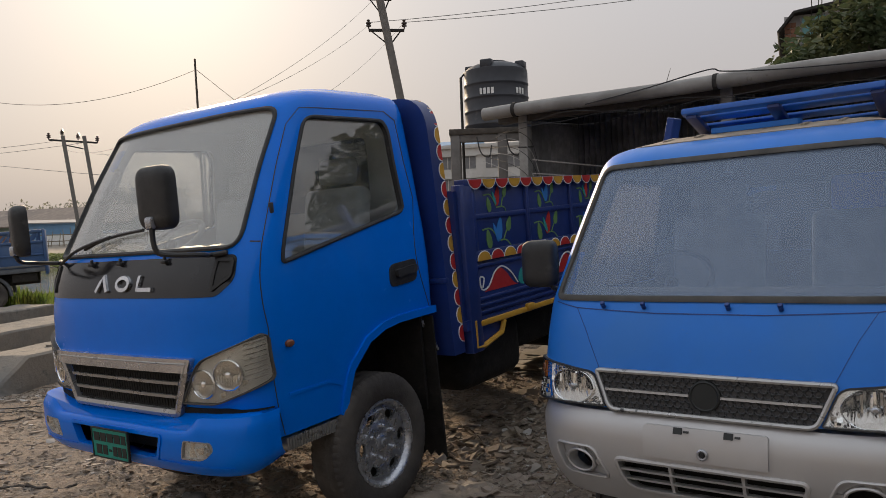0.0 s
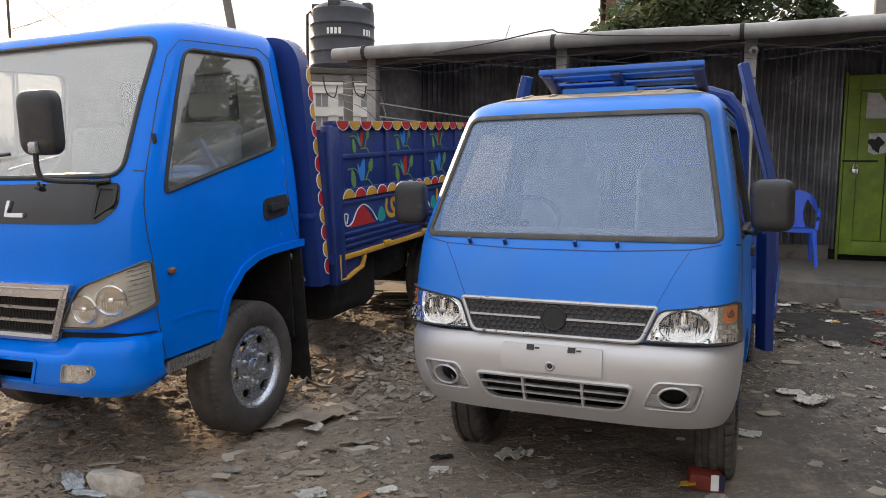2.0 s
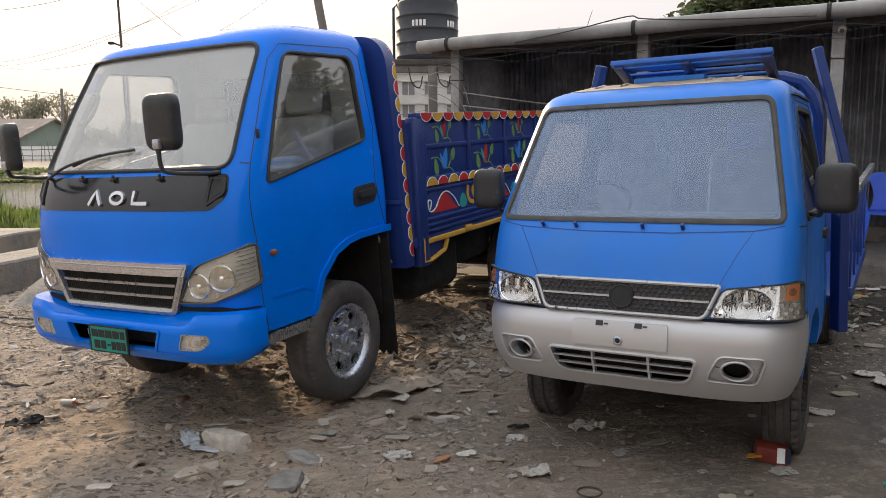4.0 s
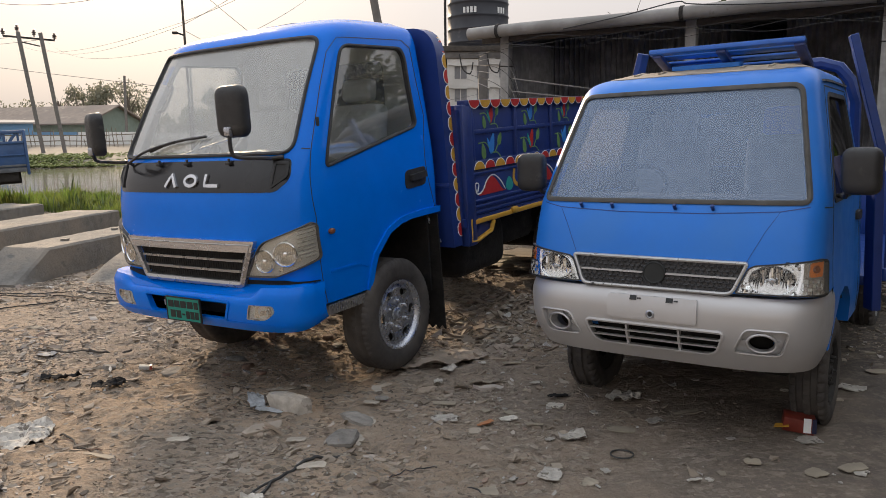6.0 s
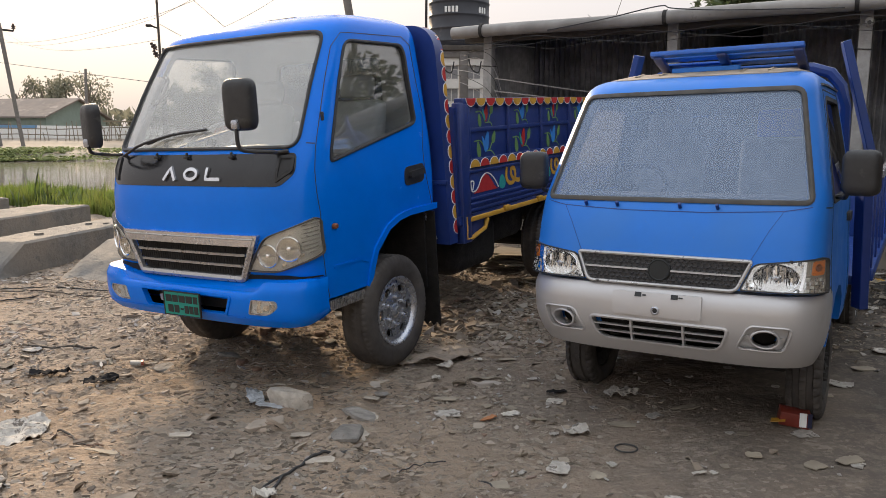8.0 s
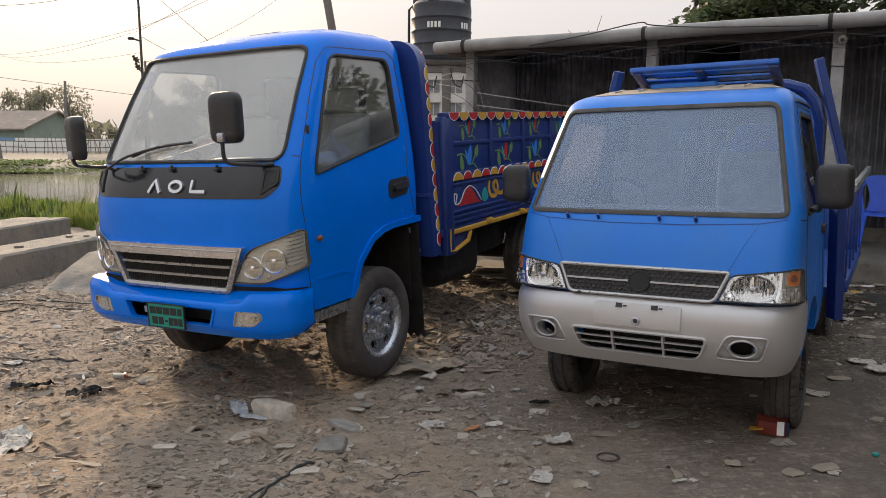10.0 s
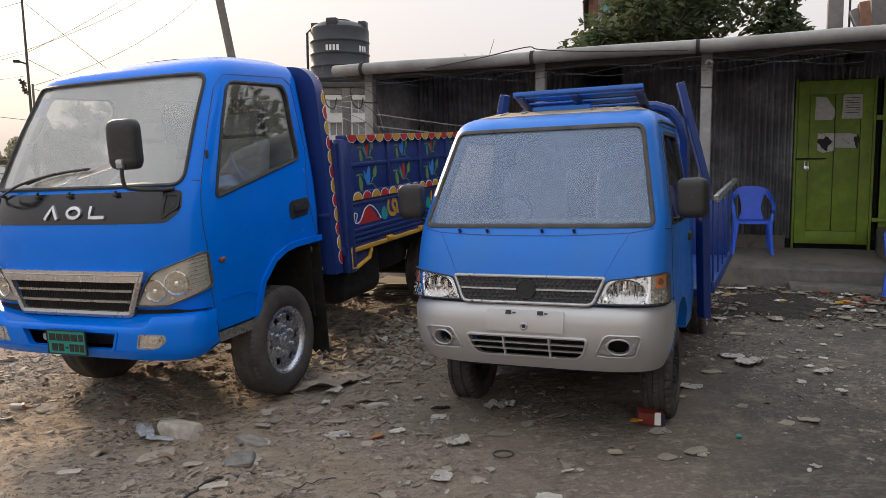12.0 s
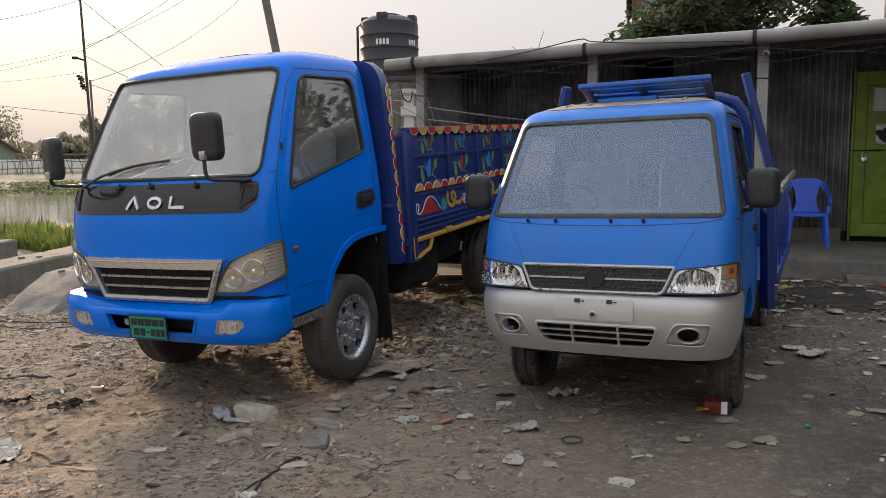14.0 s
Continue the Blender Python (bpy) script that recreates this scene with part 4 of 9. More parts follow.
# ---- vehicles: shared pieces ----
def wheel(parent, x, y, z, r, width, side, rim_r, material, holes=6, nuts=6, knobby=False, turn=0.0):
    """A tyred wheel: axle along x, its face towards side."""
    m = pose(x, y, z, 0, 0, turn) @ pose(0, 0, 0, 0, 90 * side, 0)   # local z points out of the vehicle
    h = width / 2
    w = part("wheel", lathe([(rim_r * 0.55, -h * 0.5), (rim_r * 0.98, -h * 0.8), (rim_r * 0.98, h * 0.4), (rim_r * 0.55, h * 0.2)], 36, m, closed=True), DARKSTEEL, parent)
    # one ring of rubber, its tread cut into the outer rows
    tb, n = bmesh.new(), 4 * (34 if knobby else 60)
    deep = 0.014 if knobby else 0.005
    groove = (-0.62, -0.56, -0.24, -0.18, 0.18, 0.24, 0.56, 0.62)
    row = [(rim_r, -0.85, 0), (rim_r * 1.08, -1.0, 0), (r * 0.74, -1.06, 0), (r * 0.86, -1.05, 0), (r * 0.91, -1.0, 2 if knobby else 0), (r * 0.965, -0.9, 2), (r, -0.72, 2)]
    row += [(r, g, 1 if i % 4 in (0, 3) else 3) for i, g in enumerate(groove)]
    row += [(a, -b, c) for a, b, c in reversed(row[:7])]
    rings = []
    for k in range(n):
        a, ring = 2 * math.pi * k / n, []
        for rr, hh, c in row:
            gap = (k + (2 if hh > 0 else 0)) % 4 == 0
            rad = rr - (deep if (c == 3 or (c == 2 and gap)) else 0.0) + (deep * 0.28 if c == 2 and not gap and rr < r else 0)
            if c == 1 and gap:
                rad -= deep * 0.6
            ring.append(tb.verts.new(m @ Vector((rad * math.cos(a), rad * math.sin(a), hh * h))))
        rings.append(ring)
    for k in range(n):
        p, q = rings[k], rings[(k + 1) % n]
        for j in range(len(row)):
            tb.faces.new([p[j], q[j], q[(j + 1) % len(row)], p[(j + 1) % len(row)]])
    part("tyre", tb, RUBBER, w, "dusty black treaded tyre", True, 40)
    R = rim_r
    disc = lathe([(0.0, h * 0.72), (R * 0.5, h * 0.72), (R * 0.54, h * 0.68), (R * 0.6, h * 0.72), (R * 0.8, h * 0.78), (R * 0.86, h * 0.7), (R * 0.9, h * 0.7), (R * 0.95, h * 0.93), (R * 1.0, h * 1.0), (R * 1.05, h * 0.99), (R * 1.05, h * 0.9), (R * 0.95, h * 0.78), (R * 0.88, h * 0.5), (R * 0.6, h * 0.55), (0.0, h * 0.55)], 48, m)
    me = finish(disc)
    cutters = []
    for k in range(holes):
        c = bmesh.new()
        mm = m @ pose(0, 0, 0, 0, 0, 360 * (k + 0.5) / holes) @ pose(R * 0.71, 0, -h * 0.2)
        lathe([(0.5, 0), (0.5, h * 1.2)], 14, mm @ Matrix.Diagonal((R * 0.23, R * 0.37, 1, 1)), c)
        cutters.append(c)
    me = cut(me, cutters)
    part("rim", me, material, w, "worn silver steel rim with oval holes")
    for k in range(nuts):
        mm = m @ pose(0, 0, 0, 0, 0, 360 * k / nuts) @ pose(R * 0.42, 0, h * 0.72)
        part("wheel_nut", lathe([(0.0115, 0), (0.0115, 0.018), (0.008, 0.03), (0.0, 0.032)], 6, mm), CHROME if r > 0.33 else material, w, "", False)
    part("hub_cap", lathe([(R * 0.23, h * 0.6), (R * 0.22, h * 0.8), (R * 0.17, h * 0.86), (R * 0.12, h * 0.88), (R * 0.11, h * 0.98), (0, h * 1.0)], 24, m), material, w)
    return w


def mirror(parent, plate_m, w, h, arm, name="wing_mirror", label="black plastic wing mirror"):
    """A mirror head, its glass on the far side, and the bent arm that carries it."""
    out = resampled(rounded([(-w / 2, -h / 2), (w / 2, -h / 2), (w / 2, h / 2), (-w / 2, h / 2)], [w * 0.3] * 4), 0.02)
    sb, loops = bmesh.new(), []
    for d, k in ((-0.03, 0.88), (-0.034, 0.95), (-0.026, 1.0), (0.0, 1.0), (0.018, 0.96), (0.03, 0.87), (0.038, 0.7), (0.041, 0.4)):
        loops.append([sb.verts.new(plate_m @ Vector((p.x - p.x * (1 - k), p.y - (1 - k) * w / h * p.y, d))) for p in out])
    for p, q in zip(loops, loops[1:]):
        for i in range(len(p)):
            sb.faces.new([p[i], p[(i + 1) % len(p)], q[(i + 1) % len(p)], q[i]])
    sb.faces.new(loops[0]), sb.faces.new(loops[-1])
    p = part(name, sb, BLACKPL, parent, label)
    part("mirror_glass", panel(rounded([(-w * 0.42, -h * 0.44), (w * 0.42, -h * 0.44), (w * 0.42, h * 0.44), (-w * 0.42, h * 0.44)], w * 0.2), lambda a, b, d: plate_m @ Vector((a, b, -0.031 - d)), 0.003, -0.005, 0.05), MIRROR, p)
    part("arm", tube(arm, 0.011, 8, smooth=5), BLACKPL, p, "bent black arm")
    return p


# ---- the big blue truck ----
# Its frame: x to its own left side, y back from the bumper, z up.
TRUCK = pose(-1.659, 3.473, 0.0, 3.0, -1.5, -33.0)
truck = thing("truck", TRUCK, "bright blue cab-over truck with hand-painted navy bed", "truck")
TS = Skin([(0.55, 0.10, 0.82), (0.70, 0.075, 0.83), (0.95, 0.06, 0.845), (1.18, 0.075, 0.85), (1.30, 0.10, 0.845), (1.42, 0.15, 0.836), (1.80, 0.355, 0.79), (2.08, 0.525, 0.75), (2.125, 0.56, 0.735), (2.165, 0.615, 0.71), (2.193, 0.70, 0.67), (2.212, 0.82, 0.60), (2.222, 0.96, 0.50)], 1.50, 0.37, 4.0)
tz = list(np.arange(0.57, 2.05, 0.05)) + [2.06, 2.085, 2.105, 2.125, 2.145, 2.165, 2.18, 2.193, 2.203, 2.212, 2.222]
WS = rounded(TS.X([(-0.728, 1.445), (0.732, 1.445), (0.668, 2.082), (-0.668, 2.082)]), [0.07, 0.07, 0.06, 0.06])
WIN = rounded(TS.Y([(0.385, 1.348), (1.315, 1.535), (1.31, 1.98), (1.275, 2.035), (0.70, 2.035)]), [0.03, 0.05, 0.05, 0.04, 0.06])
WINL = [Vector((-p.x, p.y)) for p in WIN]
shell = finish(TS.solid(tz))
cabin_hole = TS.solid([z for z in tz if 0.72 < z < 2.16], 0.045)
arch = bmesh.new()
arch_poly = [(0.70, 0.45), (0.715, 0.60), (0.775, 0.765), (0.905, 0.885), (1.03, 0.93), (1.15, 0.945), (1.70, 0.95), (1.70, 0.45)]
prism(arch_poly, lambda a, b, d: Vector((d, a, b)), -1.0, 1.0, arch)
cutters = [cabin_hole, panel(WS, TS.proj, 0.1, -0.12, 0.1), panel(WIN, TS.proj, 0.1, -0.12, 0.1), panel(WINL, TS.proj, 0.1, -0.12, 0.1), arch]
back_hole = bmesh.new()
box(back_hole, 0.95, 0.3, 0.42, pose(0, 1.5, 1.78), 0.05)
cutters.append(back_hole)


def lined(me, centre):
    """Faces that look towards the cabin's middle take the second material."""
    c = Vector(centre)
    for p in me.polygons:
        d = c - p.center
        if p.normal.dot(d) > 0.25 * d.length and abs(p.center.x) < 0.80:
            p.material_index = 1
    return me


part("cab", lined(cut(shell, cutters), (0, 0.9, 1.5)), [BLUE, CABIN], truck, "bright glossy blue steel cab")
part("cab_floor", bx(-0.7, 0.7, 0.34, 1.44, 0.955, 0.99), DARKSTEEL, truck)
part("windscreen", panel(WS, TS.proj, -0.008, -0.014, 0.07), WSGLASS, truck, "large dusty windscreen, some sky sheen put in the dust")
part("windscreen_seal", band(inset(WS, -0.013), 0.019, TS.proj, 0.008, -0.02, crown=0.006), SEAL, truck, "black rubber seal")
for pts in (WIN, WINL):
    part("side_window", panel(pts, TS.proj, -0.012, -0.017, 0.08), SIDEGLASS, truck, "side window mirroring trees")
    part("window_seal", band(inset(pts, -0.008), 0.017, TS.proj, 0.007, -0.022, crown=0.003), SEAL, truck)
part("rear_window", bx(-0.475, 0.475, 1.475, 1.48, 1.57, 1.99), SIDEGLASS, truck)

# black panel below the windscreen, with raised letters drawn as plain bars
BP = rounded(TS.X([(-0.68, 1.232), (0.68, 1.232), (0.755, 1.30), (0.74, 1.41), (-0.74, 1.41), (-0.755, 1.30)]), [0.03, 0.03, 0.04, 0.03, 0.03, 0.04])
part("black_panel", panel(BP, TS.proj, 0.004, -0.01, 0.06), PANELBLK, truck, "gloss black panel under the windscreen")
for s in (-1, 1):
    vent = rounded([Vector((s * p[0], p[1])) for p in TS.X([(0.65, 1.25), (0.74, 1.315), (0.735, 1.395), (0.655, 1.40)])], 0.02)
    part("corner_vent", band(vent, 0.014, TS.proj, 0.012, 0.0), BLACKPL, truck)
    part("vent_slot", panel(inset(vent, 0.016), TS.proj, 0.007, 0.002, 0.08), BLACKPL, truck)
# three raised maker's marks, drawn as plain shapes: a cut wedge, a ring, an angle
lo, hi = 1.264, 1.338
mark = bmesh.new()
strip(TS.X([(-0.186, lo), (-0.133, hi), (-0.09, lo)]), 0.019, TS.proj, 0.016, 0.0, 0.03, mark)
part("maker_badge", mark, CHROME, truck, "chrome badge shape", False)
part("maker_badge", band([Vector((TS.sx(0.04 + 0.058 * math.cos(t), 1.3), 1.301 + 0.038 * math.sin(t))) for t in np.linspace(0, 2 * math.pi, 24, endpoint=False)], 0.018, TS.proj, 0.016, 0.0, 0.02), CHROME, truck, "chrome badge shape", False)
mark = bmesh.new()
strip(TS.X([(0.172, hi), (0.166, lo + 0.009), (0.278, lo + 0.009)]), 0.019, TS.proj, 0.016, 0.0, 0.03, mark)
part("maker_badge", mark, CHROME, truck, "chrome badge shape", False)
for xs in (-0.275, -0.018, 0.34):
    nz = TS.proj(TS.sx(xs, 1.395), 1.395, 0.012)
    nb = bmesh.new()
    box(nb, 0.035, 0.03, 0.016, Matrix.Translation(nz), 0.005)
    box(nb, 0.012, 0.014, 0.03, Matrix.Translation(nz + Vector((0, 0, 0.012))), 0.003)
    part("washer_nozzle", nb, BLACKPL, truck)

# grille
GR = rounded(TS.X([(-0.435, 0.692), (0.435, 0.692), (0.555, 0.962), (-0.555, 0.962)]), [0.03, 0.03, 0.02, 0.02])
GRIN = rounded(TS.X([(-0.40, 0.728), (0.40, 0.728), (0.485, 0.918), (-0.485, 0.918)]), 0.02)
# Shallow panel whose near-black colour stands in for a deep grille's shade.
part("grille_recess", panel(GRIN, TS.proj, 0.004, -0.03, 0.1), UNDER, truck)
gb = bmesh.new()
band(GR, 0.036, TS.proj, 0.028, -0.01, 0.04, gb, crown=0.008)
grille = part("grille", gb, GRILLGREY, truck, "dull chrome grille surround")
part("grille_brow", panel(rounded(TS.X([(-0.53, 0.902), (0.53, 0.902), (0.558, 0.966), (-0.558, 0.966)]), 0.008), TS.proj, 0.034, 0.0, 0.06), CHROME, truck)
for z, hw in ((0.785, 0.42), (0.848, 0.445)):
    part("grille_bar", panel(TS.X([(-hw, z - 0.007), (hw, z - 0.007), (hw + 0.007, z + 0.007), (-hw - 0.007, z + 0.007)]), TS.proj, 0.017, 0.0, 0.08), GRILLGREY, grille)
for k in range(44):
    x = -0.44 + 0.88 * k / 43
    part("mesh_wire", strip(TS.X([(x, 0.735), (x, 0.915)]), 0.003, TS.proj, 0.007, 0.0), UNDER, grille, "", False)

# head lamps
def facets(lamp, skin, spots, size, seed, keep=1.0, material=None):
    """Small tilted mirror facets behind a lens."""
    rnd, fb = random.Random(seed), bmesh.new()
    for s_, z_ in spots:
        if rnd.random() > keep:
            continue
        a, b = rnd.gauss(0, 0.3) * size, rnd.gauss(0, 0.3) * size
        h = size * rnd.uniform(0.3, 0.52)
        fb.faces.new([fb.verts.new(skin.proj(s_ + i * h, z_ + j * h, 0.006 + a * i + b * j)) for i, j in ((-1, -1), (1, -1), (1, 1), (-1, 1))])
    return part("facets", fb, material or LAMPCHROME, lamp, "mirror facets", False)


def lamp_bowl(lamp, m, r, n=9):
    """A round reflector with upright flutes inside a dark groove and a bright ring."""
    part("lamp_ring", lathe([(r, 0.0), (r * 1.0, 0.012), (r * 0.93, 0.016), (r * 0.88, 0.01), (r * 0.88, 0.0)], 28, m, closed=True), LAMPCHROME, lamp, "", True, 25)
    part("lamp_groove", lathe([(r * 0.89, 0.004), (r * 0.8, 0.001), (r * 0.78, 0.004), (0, 0.004)], 28, m), LENSIN, lamp)
    fb = bmesh.new()
    for k in range(n):
        x0, x1 = r * 0.76 * (2 * k / n - 1), r * 0.76 * (2 * (k + 1) / n - 1)
        xm = (x0 + x1) / 2
        hh = math.sqrt(max(0.0, (r * 0.76) ** 2 - xm * xm)) * 0.97
        for y0, y1, tip in ((-hh, -hh * 0.08, 0.012), (hh * 0.08, hh, 0.009)):
            a, b, c, d = ((x0, y0, 0.005), (x1, y0, 0.005), (x1, y1, 0.006), (x0, y1, 0.006))
            e, f = (xm + (x1 - x0) * 0.2, y0, tip), (xm - (x1 - x0) * 0.2, y1, tip * 0.7)
            v = [fb.verts.new(m @ Vector(p)) for p in (a, b, c, d, e, f)]
            for q in ((0, 4, 5, 3), (4, 1, 2, 5), (0, 1, 4), (2, 3, 5)):
                fb.faces.new([v[i] for i in q])
    part("flutes", fb, LENSIN, lamp, "", False)
    part("bulb_cap", lathe([(r * 0.2, 0.004), (r * 0.2, 0.014), (r * 0.1, 0.018), (0, 0.018)], 14, m), LAMPCHROME, lamp)


def crystal_bowl(lamp, m, r, seed):
    """A round reflector of upright mirror flutes, each broken into tilted lengths, about a small bulb cap."""
    rnd = random.Random(seed)
    part("lamp_groove", lathe([(r, 0.003), (r * 0.95, 0.0), (r * 0.5, 0.0), (0, 0.001)], 28, m), LENSDARK, lamp)
    fbs = [bmesh.new() for _ in range(3)]
    n = 19
    for k in range(n):
        x0, x1 = r * 0.93 * (2 * k / n - 1), r * 0.93 * (2 * (k + 0.9) / n - 1)
        hh = math.sqrt(max(0.0, (r * 0.93) ** 2 - max(abs(x0), abs(x1)) ** 2))
        y = -hh
        while y < hh - 0.003:
            y1 = min(hh, y + rnd.uniform(0.02, 0.07))
            tip, v = rnd.uniform(-0.006, 0.006), rnd.random()
            lean = rnd.uniform(-0.003, 0.003)
            # Chrome, grey and dark copies at random paint the reflector's sparkle.
            fb = fbs[0 if v < 0.45 else 1 if v < 0.75 else 2]
            fb.faces.new([fb.verts.new(m @ Vector(p)) for p in ((x0, y, 0.008 - tip - lean), (x1, y, 0.008 + tip - lean), (x1, y1 * 0.99, 0.008 + tip + lean), (x0, y1 * 0.99, 0.008 - tip + lean))])
            y = y1
    for fb, m_ in zip(fbs, (LAMPCHROME, LENSIN, LENSDARK)):
        part("flutes", fb, m_, lamp, "", False)
    part("bulb_cap", lathe([(r * 0.17, 0.004), (r * 0.17, 0.016), (r * 0.1, 0.02), (0, 0.02)], 14, m), STEEL, lamp)


for s in (-1, 1):
    LP = [Vector((s * p.x, p.y)) for p in (TS.X([(0.455, 0.757), (0.585, 0.955)]) + TS.Y([(0.235, 1.06), (0.265, 1.04), (0.285, 0.85)]) + TS.X([(0.655, 0.757)]))]
    LP = rounded(LP, [0.02, 0.05, 0.03, 0.02, 0.03, 0.03])
    lamp = part("head_lamp", panel(LP, TS.proj, 0.002, -0.02, 0.04), LENSOLD, truck, "hazed twin head lamp with grey bezel")
    part("bezel", band(LP, 0.007, TS.proj, 0.022, 0.0, crown=0.002), DUSTSEAL, lamp)
    for (ss, zz, rr) in ((0.60, 0.85, 0.066), (0.728, 0.89, 0.07)):
        c = TS.proj(s * ss, zz, 0.004)
        n = (TS.proj(s * ss, zz, 0.03) - c).normalized()
        mm = Matrix.Translation(c) @ n.to_track_quat("Z", "Y").to_matrix().to_4x4()
        lamp_bowl(lamp, mm, rr)
    for k in range(8):
        z = 0.868 + 0.0225 * k
        line = [Vector((s * 0.80, z - 0.004)), Vector((s * (TS.sy(0.262, z) - 0.012), z + 0.012))]
        if abs(line[1].x) > abs(line[0].x) + 0.05:
            part("lens_rib", strip(line, 0.008, TS.proj, 0.016, 0.0), LENSOLD, lamp, "", False)
            part("rib_groove", strip([p - Vector((0, 0.0085)) for p in line], 0.005, TS.proj, 0.0045, 0.0), GRILLGREY, lamp, "", False)
    for k in range(7):
        a_, b_ = s * (0.655 + 0.026 * k), 0.775 + 0.0125 * k
        part("lower_cell", panel([Vector((a_, b_)), Vector((a_ + s * 0.022, b_ + 0.0105)), Vector((a_ + s * 0.022, b_ + 0.032)), Vector((a_, b_ + 0.022))], TS.proj, 0.011, 0.0, 0.05), LAMPCHROME if k % 2 else LENSOLD, lamp, "", False)
    part("lens", panel(inset(LP, 0.012), TS.proj, 0.021, 0.018, 0.05), LENSHAZE, lamp, "hazed plastic lens")
    ind = TS.proj(TS.sy(0.375, 0.985, s), 0.985, 0.0)
    part("side_indicator", lathe([(0.023, 0.0), (0.022, 0.012), (0.015, 0.018), (0, 0.02)], 20, Matrix.Translation(ind) @ pose(0, 0, 0, 0, 90 * s, 0) @ Matrix.Diagonal((0.75, 1.1, 1, 1))), BROWNLENS, truck, "brown round side indicator")

# Strip laid on the cab to paint the shadow gap over the bumper.
part("bumper_gap", panel([Vector(p) for p in ((-0.90, 0.6), (0.90, 0.6), (0.90, 0.722), (0.76, 0.728), (0.7, 0.738), (-0.7, 0.738), (-0.76, 0.728), (-0.90, 0.722))], TS.proj, 0.006, -0.01, 0.08), UNDER, truck, "near-black strip painting the shadow gap above the bumper")
# bumper
BS = Skin([(0.40, 0.07, 0.81), (0.45, 0.03, 0.845), (0.495, -0.005, 0.865), (0.56, -0.015, 0.868), (0.65, -0.013, 0.866), (0.70, -0.01, 0.864), (0.714, 0.0, 0.858), (0.722, 0.03, 0.84)], 0.25, 0.27, 4.0)
bz = [0.452, 0.46, 0.47, 0.485, 0.505, 0.53, 0.56, 0.6, 0.64, 0.67, 0.69, 0.705, 0.715]
SLOT = rounded(BS.X([(-0.33, 0.512), (0.33, 0.512), (0.375, 0.622), (-0.375, 0.622)]), 0.02)
FOGS = [rounded([Vector((s * p.x, p.y)) for p in BS.X([(0.498, 0.528), (0.64, 0.53), (0.702, 0.58), (0.69, 0.616), (0.525, 0.616)])], [0.015, 0.07, 0.035, 0.03, 0.015]) for s in (-1, 1)]
bump = cut(finish(BS.solid(bz)), [panel(SLOT, BS.proj, 0.1, -0.1, 0.1)] + [panel(f, BS.proj, 0.1, -0.05, 0.1) for f in FOGS] + [BS.solid([0.20] + bz[1:-1] + [0.708], 0.05)])
for v in bump.vertices:      # the middle of its top edge stands lower
    if v.co.z > 0.652 and abs(v.co.x) < 0.62:
        k = min(1.0, max(0.0, (abs(v.co.x) - 0.53) / 0.08))
        v.co.z = (0.652 + 0.03 * (v.co.z - 0.652)) * (1 - k) + v.co.z * k
        v.co.y += 0.012 * (1 - k)
for v in bump.vertices:      # its ends sweep up
    k = min(1.0, max(0.0, (v.co.y - 0.03) / 0.22))
    if v.co.z < 0.56:
        v.co.z += (0.56 - v.co.z) * 0.5 * k * k
bumper = part("bumper", bump, BLUE, truck, "blue steel bumper with central slots")
part("bumper_crease", strip(BS.X([(-0.78, 0.497), (-0.4, 0.503), (0.4, 0.503), (0.78, 0.497)]), 0.011, BS.proj, 0.004, -0.004), BLUE, bumper)
BJ = Skin([(0.40, 0.2, 0.80), (0.49, 0.15, 0.853), (0.56, 0.15, 0.856), (0.65, 0.15, 0.848), (0.72, 0.2, 0.815)], 0.268, 0.09, 4.0)
part("bumper_joint", BJ.solid([0.53, 0.55, 0.6, 0.65, 0.69, 0.705]), UNDER, bumper, "dark joint behind the bumper ends")
part("bumper_lip", band(inset(SLOT, -0.01), 0.016, BS.proj, 0.006, -0.03), BLUE, bumper)
for f in FOGS:
    fl = part("fog_lamp", panel(f, BS.proj, -0.014, -0.04, 0.06), LENSOLD, bumper, "clear fog lamp with a smooth reflector")
    fs_ = 1 if f[0].x > 0 else -1
    fx = sum(q.x for q in f) / len(f)
    part("fog_rim", band(f, 0.006, BS.proj, 0.001, -0.02, 0.03), GRILLGREY, fl)
    part("fog_reflector", panel(rounded([Vector((fx + fs_ * a, b)) for a, b in ((-0.06, 0.54), (0.035, 0.538), (0.07, 0.575), (0.06, 0.606), (-0.045, 0.606))], 0.012), lambda a, b, d: BS.proj(a, b, d) + Vector((0, 0.01 - 3.0 * (a - fx) ** 2 - 2.0 * (b - 0.572) ** 2, 0)), -0.008, -0.014, 0.02), LENSIN, fl)
    part("fog_bulb", panel(rounded([Vector((fx + fs_ * a, b)) for a, b in ((-0.012, 0.552), (0.03, 0.56), (0.034, 0.592), (-0.008, 0.584))], 0.006), BS.proj, -0.004, -0.012, 0.02), LAMPCHROME, fl)
    part("fog_lens", panel(inset(f, 0.004), BS.proj, 0.0, -0.003, 0.06), LENSGLASS, bumper)
part("slot_back", panel(SLOT, BS.proj, -0.11, -0.12, 0.1), DARKSTEEL, bumper)
part("tow_bracket", panel(rounded(BS.X([(-0.27, 0.535), (-0.15, 0.535), (-0.15, 0.575), (-0.27, 0.575)]), 0.01), BS.proj, -0.05, -0.06, 0.1), SILVER, bumper)
pp = lambda a, b, d: Vector((a * 0.98 + 0.015, -0.045 - d, 0.555 + b * 0.72))
plate = part("number_plate", panel(rounded([(-0.15, -0.095), (0.15, -0.095), (0.15, 0.095), (-0.15, 0.095)], 0.008), pp, 0.002, -0.004, 0.1), PLATEGREEN, truck, "green number plate with two rows of bars")
